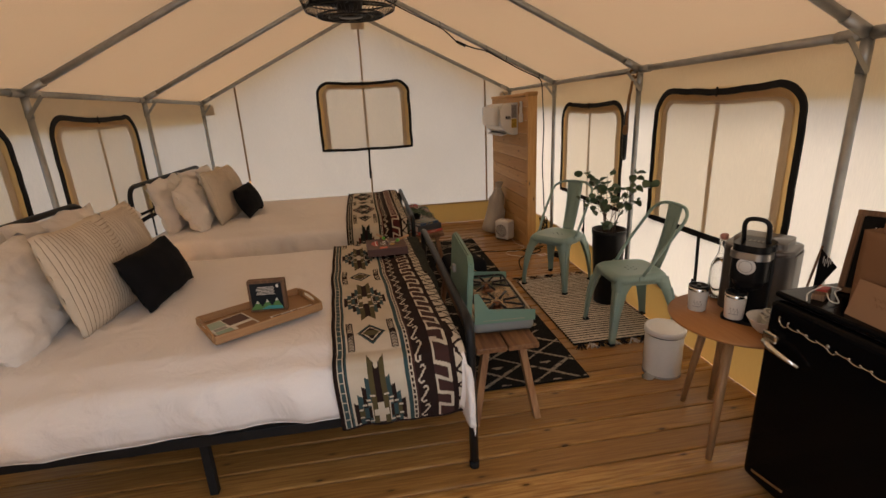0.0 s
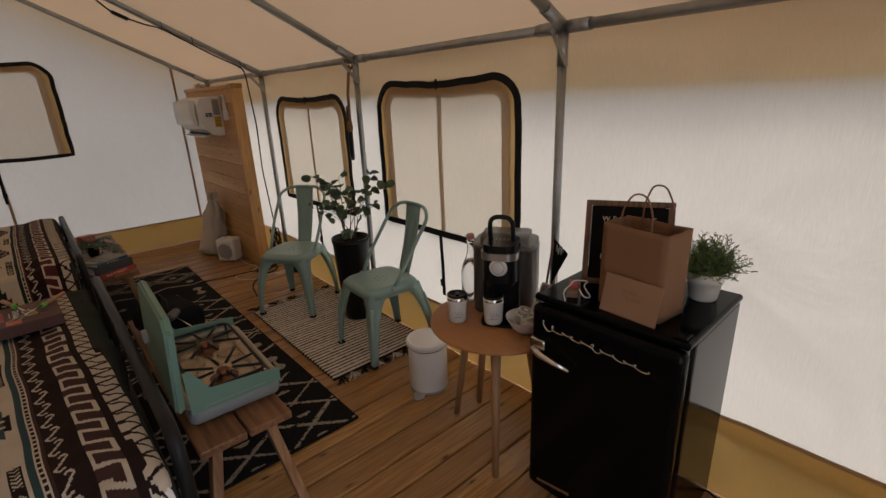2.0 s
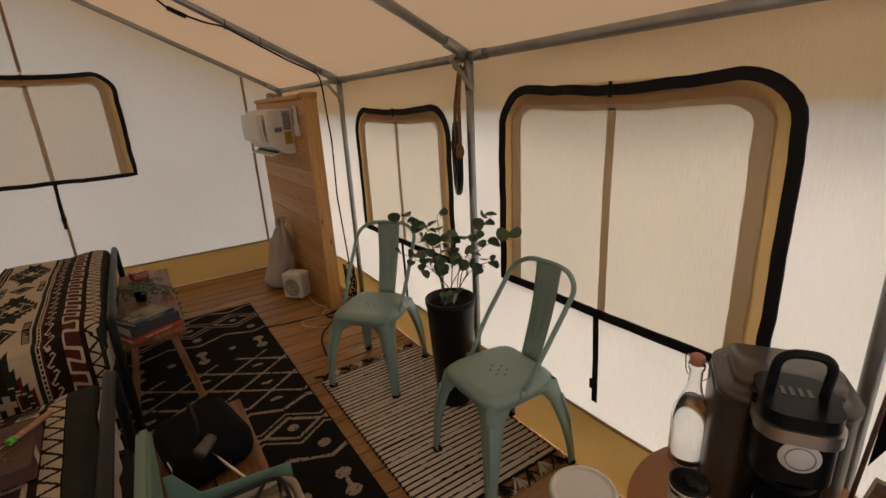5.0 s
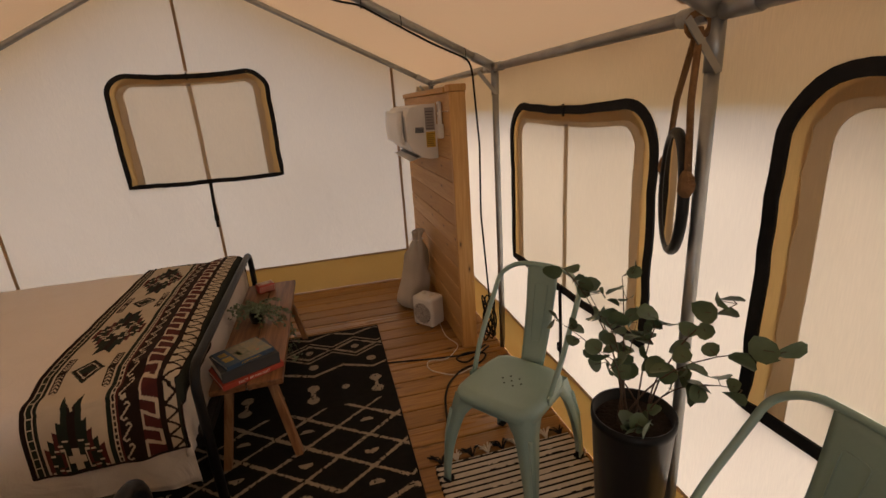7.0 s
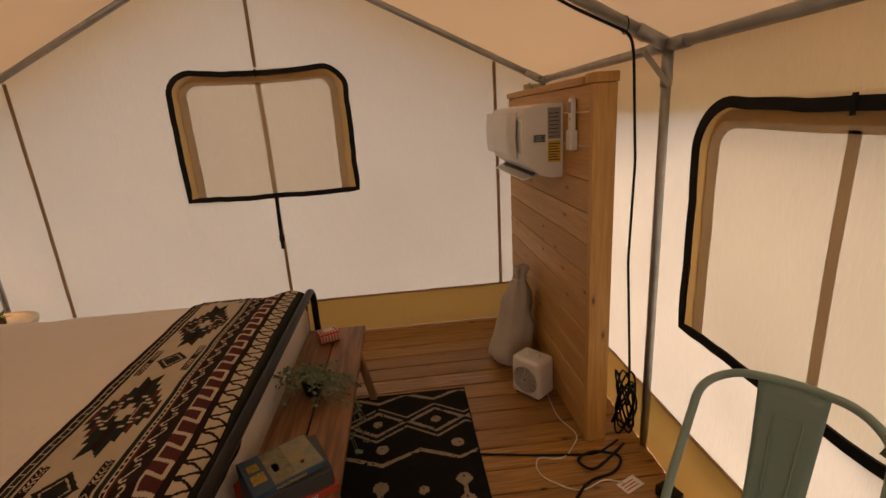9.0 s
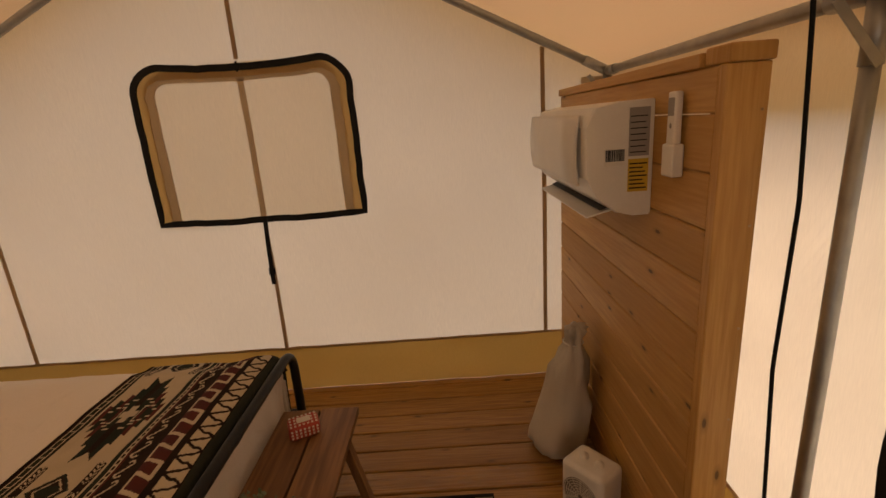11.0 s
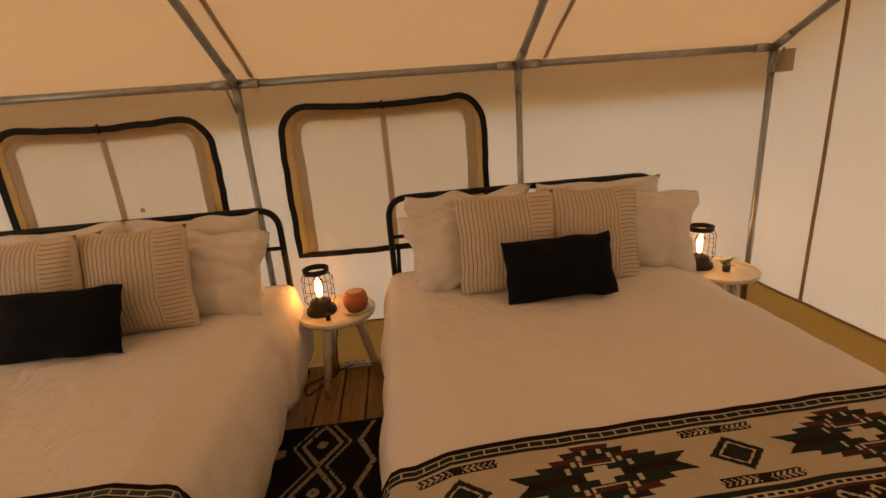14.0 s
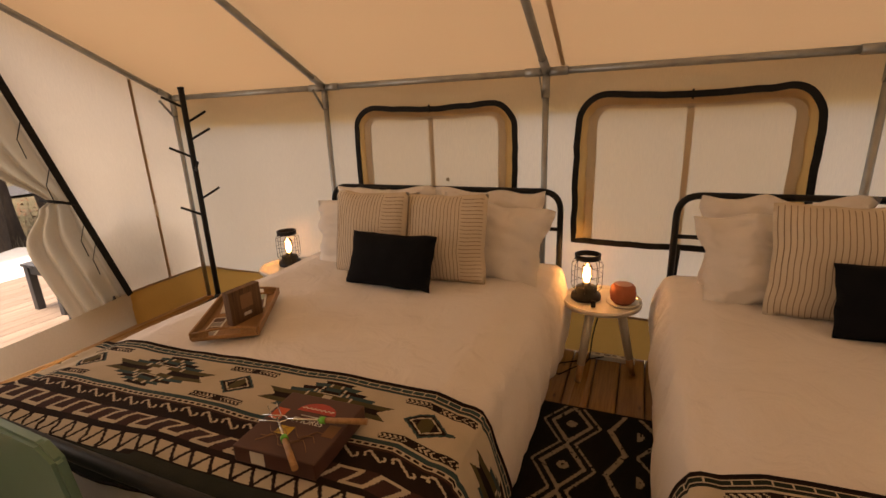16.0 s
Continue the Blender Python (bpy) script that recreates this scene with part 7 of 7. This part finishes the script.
fw = thing("ceiling_wire", "black wire tied along a steel rafter to the floor", "cable")
line = [on_rafter(0.42, 0.03), on_rafter(0.8, 0.035), on_rafter(1.15, 0.03), on_rafter(1.28, 0.085), on_rafter(1.45, 0.06), on_rafter(1.55, 0.028), on_rafter(1.9, 0.04), on_rafter(2.10, 0.03), (2.125, 4.60, 1.70), (2.15, 4.60, 1.3), (2.14, 4.60, 0.9), (2.17, 4.60, 0.4), (2.18, 4.62, 0.2)]
part("wire", tube(round_path(line, 0.03, 4), 0.0055, 6), RUBBER, fw)
part("inline_plug", tube([on_rafter(1.27, 0.08), on_rafter(1.36, 0.078)], 0.013, 8), RUBBER, fw, "black inline plug")
for x in (1.12, 1.56, 1.75, 2.08):
    c = Vector(on_rafter(x, 0.012))
    part("cable_tie", tube([c + Vector((0, 0.028 * math.cos(t), 0.03 * math.sin(t))) for t in (2 * math.pi * j / 12 for j in range(12))], 0.0022, 4, True), RUBBER, fw)


# ---- hanging mirror ----
mr = thing("hanging_mirror", "round black-framed mirror hung on thick jute rope", "mirror", pose(2.19, 3.105, 1.268, 0, 0, -31) @ Matrix.Diagonal((0.95, 0.95, 1.0, 1.0)))
part("glass", moved(lathe([(0, 0), (0.15, 0)], 48), pose(-0.008, 0, 0, 0, -90, 0)), MIRROR_M, mr, "silvered mirror glass")
part("frame", tube([(0, 0.158 * math.cos(t), 0.158 * math.sin(t)) for t in (2 * math.pi * j / 48 for j in range(48))], 0.015, 10, True), BLACK_METAL, mr, "round black frame")
part("backing", moved(lathe([(0, 0), (0.152, 0), (0.152, 0.008), (0, 0.008)], 40), pose(0.006, 0, 0, 0, -90, 0)), BLACK_PLASTIC, mr)
for s in (1, -1):
    part("rope", tube([(0.004, s * 0.165, 0.06), (0.008, s * 0.10, 0.24), (0.03, s * 0.02, 0.405)], 0.009, 8), ROPE, mr)
    part("knot", rough_up(lathe([(0, -0.034), (0.011, -0.03), (0.019, -0.016), (0.021, 0), (0.018, 0.018), (0.010, 0.03), (0, 0.034)], 16, 0.0, s * 0.172, 0.05), 0.006, 40), ROPE, mr)
part("rope_loop", tube([(0.03 + 0.028 * math.cos(t), 0.0, 0.415 + 0.028 * math.sin(t)) for t in (2 * math.pi * j / 14 for j in range(14))], 0.0085, 7, True), ROPE, mr)


# ---- ceiling fan ----
fan = thing("ceiling_fan", "black caged ceiling fan hung from the ridge pipe", "fan", pose(0.335, 3.075, 2.07))
cage = bmesh.new()
for k in range(60):
    a = 2 * math.pi * k / 60
    c, s = math.cos(a), math.sin(a)
    tube([(0.07 * c, 0.07 * s, 0.0), (0.20 * c, 0.20 * s, 0.005), (0.265 * c, 0.265 * s, 0.035), (0.285 * c, 0.285 * s, 0.09), (0.265 * c, 0.265 * s, 0.155), (0.10 * c, 0.10 * s, 0.18)], 0.0022, 4, bm=cage)
for r, z in ((0.285, 0.09), (0.265, 0.035), (0.20, 0.005), (0.13, 0.002), (0.265, 0.155)):
    tube([(r * math.cos(t), r * math.sin(t), z) for t in (2 * math.pi * j / 40 for j in range(40))], 0.0045, 5, True, cage)
part("cage", cage, BLACK_METAL, fan, "black wire cage")
part("hub", lathe([(0, -0.004), (0.065, -0.002), (0.075, 0.02), (0.075, 0.14), (0.04, 0.19), (0, 0.19)], 28), BLACK_PLASTIC, fan)
for k in range(4):
    bl = sheet(lambda u, v: Vector((0.07 + u * 0.17, (v - 0.5) * 0.10, 0.085 + (v - 0.5) * 0.045)), 4, 4)
    part("blade", moved(bl, pose(0, 0, 0, 0, 0, 90 * k + 20)), BLACK_PLASTIC, fan).modifiers.new("t", "SOLIDIFY").thickness = 0.003
part("downrod", tube([(0, 0, 0.18), (0.01, 0, 0.56)], 0.011, 10), BLACK_METAL, fan)
patch = part("ridge_patch", band([(0.29, 2.52), (0.45, 2.52)], 0.075, back_place, 0.008, 0.004), HEM, back_wall, "canvas reinforcing patch")
for cx in (-1.50, 2.20):
    part("corner_patch", band([(cx - 0.07, 1.63), (cx + 0.07, 1.63)], 0.12, back_place, 0.006, 0.003), HEM, back_wall)
cable("power_cable", "black power cord on the floor behind a fridge", [(2.20, 0.90, 0.15), (2.235, 0.86, 0.02), (2.22, 0.76, 0.006), (2.16, 0.70, 0.006), (2.22, 0.64, 0.006), (2.24, 0.74, 0.008)], 0.005, RUBBER, 0.03)
# ---- doorway flap, porch and what lies outside ----
def zip_x(z, side):
    return MID + side * (MID + 0.886 - (z - 0.264) * 0.291)


for side in (-1, 1):
    pts = [(zip_x(z, side), z) for z in (0.25, 0.8, 1.4, 1.9, 2.1)]
    zp = part("zip_edge", band(pts, 0.045, front_place, 0.006, 0.008), BLACK_WEB, front_wall, "black zip binding of the doorway")
    for z in (1.55, 1.25, 0.85, 0.70):
        x = zip_x(z, side) - side * 0.03
        part("tie_tape", tube([(x, FRONT + 0.02, z), (x - side * 0.045, FRONT + 0.03, z - 0.10), (x - side * 0.02, FRONT + 0.025, z - 0.22)], 0.007, 5, flat=0.3), BLACK_WEB, front_wall)


def gathered_flap(side):
    """The door canvas drawn aside and tied, waisted at the tie."""
    def at(u, v):
        z = 0.16 + v * 1.92
        edge = zip_x(z, side)
        tie = math.exp(-((z - 1.02) / 0.16) ** 2)
        width = (0.42 if z < 1.02 else 0.26 + 0.42 * (z - 1.02)) * (1 - 0.5 * tie)
        fold = 0.035 * math.sin(u * 21 + 2 * v) * (1 - 0.6 * tie)
        return Vector((edge - side * (u * width - 0.02), FRONT - 0.03 - 0.05 * math.sin(math.pi * u) - fold, z))
    return sheet(at, 44, 48)


for side in (-1, 1):
    fl = part("door_flap", gathered_flap(side), PALE_FLAP, front_wall, "grey canvas door flap tied aside")
    part("tie_strap", tube([(zip_x(1.02, side), FRONT + 0.02, 1.0), (zip_x(1.02, side) - side * 0.08, FRONT + 0.03, 1.03), (zip_x(1.02, side) - side * 0.15, FRONT - 0.08, 1.05)], 0.012, 5, flat=0.3), BLACK_WEB, front_wall)
sill = part("door_sill", sheet(lambda u, v: Vector((-0.886 + u * 2.45, FRONT + 0.012 + 0.03 * math.sin(u * 9) * (1 - v), 0.004 + v * (0.20 + 0.065 * (2 * abs(u - 0.5)) ** 2))), 40, 5), PALE_FLAP, front_wall, "low canvas sill across the doorway")

porch = thing("porch", "weathered grey-brown porch boards outside the tent", "porch", kind="structure")
PORCH = timber("porch_board", (0.34, 0.26, 0.20), (0.25, 0.185, 0.14), "x", 0.8)
me = bpy.data.meshes.new("porch_board")
bm = box(-2.3, 2.3, -0.067, 0.067, -0.03, 0.0, 0.003, 1)
bm.to_mesh(me)
bm.free()
me.materials.append(PORCH)
for k in range(17):
    ob = new("porch_board", me)
    ob.parent = porch
    ob.matrix_basis = pose(MID, FRONT - 0.27 - k * 0.139, -0.03)
for x in (-1.8, 0.36, 2.4):
    part("porch_post", box(x - 0.06, x + 0.06, -2.35, -2.23, -1.6, -0.061), PORCH, porch)
for x in (-1.5, 0.36, 2.2):
    for y in (0.3, 3.0, 5.9):
        part("support_post", box(x - 0.06, x + 0.06, y - 0.06, y + 0.06, -1.25, -0.121), PORCH, porch)


def porch_chair(m, mat, label):
    c = thing("porch_chair", label, "chair", m, "porch chairs")
    for k in range(5):
        a = (k - 2) * 0.06
        top = 0.93 - 0.035 * abs(k - 2) ** 1.5
        part("back_slat", moved(box(-0.036, 0.036, -0.01, 0.01, 0, top - 0.30, 0.006), pose((k - 2) * 0.085, 0.0, 0.30, -14, 0, 0) @ pose(0, 0, 0, 0, (k - 2) * 4, 0)), mat, c)
    for k in range(5):
        part("seat_slat", box(-0.24, 0.24, -0.42 + k * 0.085, -0.345 + k * 0.085, 0.36 - k * 0.012, 0.38 - k * 0.012, 0.004), mat, c)
    for s in (-1, 1):
        part("arm", box(s * 0.30 - 0.06, s * 0.30 + 0.06, -0.45, 0.12, 0.52, 0.542, 0.006), mat, c)
        part("front_leg", box(s * 0.27 - 0.02, s * 0.27 + 0.02, -0.42, -0.33, 0, 0.52, 0.004), mat, c)
        part("back_leg", box(s * 0.25 - 0.015, s * 0.25 + 0.015, -0.42, 0.20, 0.18, 0.30, 0.004), mat, c)
        part("rear_foot", box(s * 0.25 - 0.015, s * 0.25 + 0.015, 0.06, 0.16, 0.0, 0.18, 0.004), mat, c)
    return c


SLATE = surface("slate_poly_lumber", (0.060, 0.062, 0.065), None, 8, 120, 0.6)
porch_chair(pose(-1.06, -0.215, -0.03), SLATE, "dark slatted porch chair outside the canvas")
tb = thing("porch_table", "low dark slatted table on the porch", "table", pose(-1.08, -1.06, -0.03))
for k in range(5):
    part("top_slat", box(-0.24, 0.24, -0.24 + k * 0.098, -0.15 + k * 0.098, 0.40, 0.425, 0.004), SLATE, tb)
for x in (-0.2, 0.2):
    for y in (-0.19, 0.19):
        part("leg", box(x - 0.03, x + 0.03, y - 0.03, y + 0.03, 0, 0.3995, 0.004), SLATE, tb)
    part("rail", box(x - 0.015, x + 0.015, -0.16, 0.16, 0.33, 0.39), SLATE, tb)


def parked_car(m):
    c = thing("car", "white parked car with red tail lights", "car", m)
    prof = [(-2.1, 0.35), (-2.15, 0.7), (-1.95, 0.95), (-1.35, 1.05), (-0.75, 1.45), (0.75, 1.5), (1.55, 1.05), (2.1, 0.98), (2.2, 0.6), (2.15, 0.35)]
    bm = polygon(prof, 1.7, pose(0, 0.85, 0, 90, 0, 0))
    bmesh.ops.bevel(bm, geom=bm.edges[:], offset=0.07, segments=3, affect="EDGES")
    part("body", bm, plain("white_car_paint", (0.75, 0.75, 0.74), 0.25, coat=0.6), c, "", True)
    for s in (-1, 1):
        part("side_window", polygon([(-1.15, 1.08), (-0.68, 1.38), (0.70, 1.42), (1.30, 1.08)], 0.01, pose(0, s * 0.852 + 0.005, 0, 90, 0, 0)), GLOSS_BLACK, c)
        part("tail_light", box(2.08, 2.2, s * 0.62 - 0.15, s * 0.62 + 0.15, 0.72, 0.9, 0.03), RED, c)
        for x in (-1.35, 1.3):
            w = part("wheel", moved(lathe([(0.0, -0.1), (0.31, -0.1), (0.33, -0.07), (0.33, 0.07), (0.31, 0.1), (0.0, 0.1)], 24), pose(x, s * 0.78, 0.33, 90, 0, 0)), RUBBER, c)
            part("rim", moved(lathe([(0, 0.0), (0.2, 0.0)], 16), pose(x, s * 0.885, 0.33, 90, 0, 0)), GREY, w)
    return c


parked_car(pose(-3.5, -7.3, -2.32, 0, 0, -160))
ROAD = surface("asphalt", (0.075, 0.075, 0.078), (0.055, 0.055, 0.058), 3, 120, 0.9, bump=0.5)
road = part("road", sheet(lambda u, v: Vector((-60 + u * 120, -17.2 - v * 3.6, -0.72 + 0.03 * v)), 40, 2), ROAD, None)
tagged(road, "grey asphalt lane beyond a leafy bank", "road", kind="structure")
BARK = surface("tree_bark", (0.085, 0.062, 0.045), (0.045, 0.035, 0.027), 14, 60, 0.95, bump=0.9, depth=0.02, stretch=(1, 1, 0.25))
LEAVES = surface("tree_leaf", (0.060, 0.105, 0.030), (0.10, 0.13, 0.045), 3, 30, 0.7)


def forest_tree(x, y, z, h, r, seed):
    t = thing("tree", "slender forest tree with rough bark and light foliage", "tree", pose(x, y, z), "forest trees")
    random.seed(seed)
    lean_x, lean_y = random.uniform(-0.06, 0.06), random.uniform(-0.05, 0.05)
    trunk = [Vector((lean_x * k * h / 8 + 0.08 * math.sin(k + seed), lean_y * k * h / 8, h * k / 8)) for k in range(9)]
    wood = tube(trunk, r, 10, taper=r * 0.3)
    ends = []
    for k in range(9):
        b = trunk[random.randint(3, 8)]
        a = random.uniform(0, 6.28)
        e = b + Vector((math.cos(a), math.sin(a), random.uniform(0.2, 0.7))) * random.uniform(0.9, 2.2)
        tube([b, b.lerp(e, 0.5) + Vector((0, 0, 0.1)), e], r * 0.28, 6, bm=wood, taper=r * 0.08)
        ends.append(e)
    part("trunk", wood, BARK, t)
    lv = bmesh.new()
    for e in ends:
        for k in range(110):
            p = e + Vector((random.gauss(0, 0.55), random.gauss(0, 0.55), random.gauss(0.1, 0.4)))
            q = Euler((random.uniform(-1, 1), random.uniform(-1, 1), random.uniform(0, 6))).to_matrix()
            s = random.uniform(0.05, 0.10)
            lv.faces.new([lv.verts.new(p + q @ Vector(c)) for c in ((-s, 0, 0), (0, -s * 0.5, 0), (s, 0, 0), (0, s * 0.5, 0))])
    part("crown", lv, LEAVES, t, "loose green leaves", kind="stuff")


for i, (x, y, z, h, r) in enumerate(((-5.2, -9.5, -1.1, 8, 0.17), (-6.3, -12.0, -0.6, 9, 0.15), (-3.9, -13.5, -0.3, 9, 0.19), (-8.6, -14.5, -0.2, 10, 0.2), (-5.0, -23.0, 0.3, 10, 0.18), (-9.5, -24.5, 0.3, 11, 0.22), (-7.0, -27.0, 0.4, 11, 0.2), (-2.0, -25.0, 0.3, 10, 0.2), (0.8, -12.0, -0.6, 9, 0.17), (3.5, -14.0, -0.2, 10, 0.2), (-5.62, -12.0, -0.6, 9, 0.2), (-3.95, -9.2, -0.6, 9, 0.2))):
    forest_tree(x, y, ground_z(x, y) - 0.05, h, r, 60 + i)
random.seed(77)
litter = bmesh.new()
for k in range(2600):
    x, y = random.uniform(-10, 3), random.uniform(-16.5, -7.5)
    z = ground_z(x, y) + random.uniform(0.0, 0.05)
    q = Euler((random.uniform(-0.8, 0.8), random.uniform(-0.8, 0.8), random.uniform(0, 6))).to_matrix()
    s = random.uniform(0.04, 0.09)
    litter.faces.new([litter.verts.new(Vector((x, y, z)) + q @ Vector(c)) for c in ((-s, 0, 0), (0, -s * 0.6, 0), (s, 0, 0), (0, s * 0.6, 0))])
lit = part("leaf_litter", litter, surface("dead_leaf", (0.24, 0.13, 0.075), (0.15, 0.085, 0.05), 2, 30, 0.9), None)
brush = bmesh.new()
for k in range(1500):
    x, y = random.uniform(-8.5, -2.5), random.uniform(-14, -9.5)
    a, h = random.uniform(0, 6.28), random.uniform(0.25, 0.7)
    base = Vector((x, y, ground_z(x, y)))
    tube([base, base + Vector((math.cos(a) * 0.25, math.sin(a) * 0.25, h))], 0.008, 3, bm=brush, taper=0.003)
br = part("brushwood", brush, surface("dry_twig", (0.20, 0.17, 0.12), (0.11, 0.10, 0.06), 2, 30, 0.9), None)
tagged(br, "dry grey-brown brush on a leafy bank", "brush", kind="stuff")
tagged(lit, "fallen brown leaves on a bank", "leaves", kind="stuff")
# ---- floorboards ----
floor = thing("floor", "knotty pine floorboards with narrow gaps", "floor", kind="structure")
part("joists", box(LEFT - 0.03, RIGHT + 0.03, FRONT - 0.195, BACK + 0.03, -0.12, -0.05), surface("dark_joist", (0.10, 0.06, 0.03)), floor)
board_meshes = []
PITCH = 0.139
for k in range(4):
    bm = box(-(RIGHT - LEFT) / 2 - 0.04, (RIGHT - LEFT) / 2 + 0.04, -0.0668, 0.0668, -0.032, 0.0, 0.009, 2)
    me = bpy.data.meshes.new("floorboard")
    bm.to_mesh(me)
    bm.free()
    me.materials.append(DECK)
    board_meshes.append(me)
y = FRONT - 0.195
k = 0
while y < BACK + 0.05:
    ob = new("floorboard", board_meshes[k % 4])
    ob.parent = floor
    ob.matrix_basis = pose(MID + random.uniform(-0.02, 0.02), y + PITCH / 2, random.uniform(-0.001, 0.0), 0, 0, random.choice((0, 180)))
    y += PITCH
    k += 1
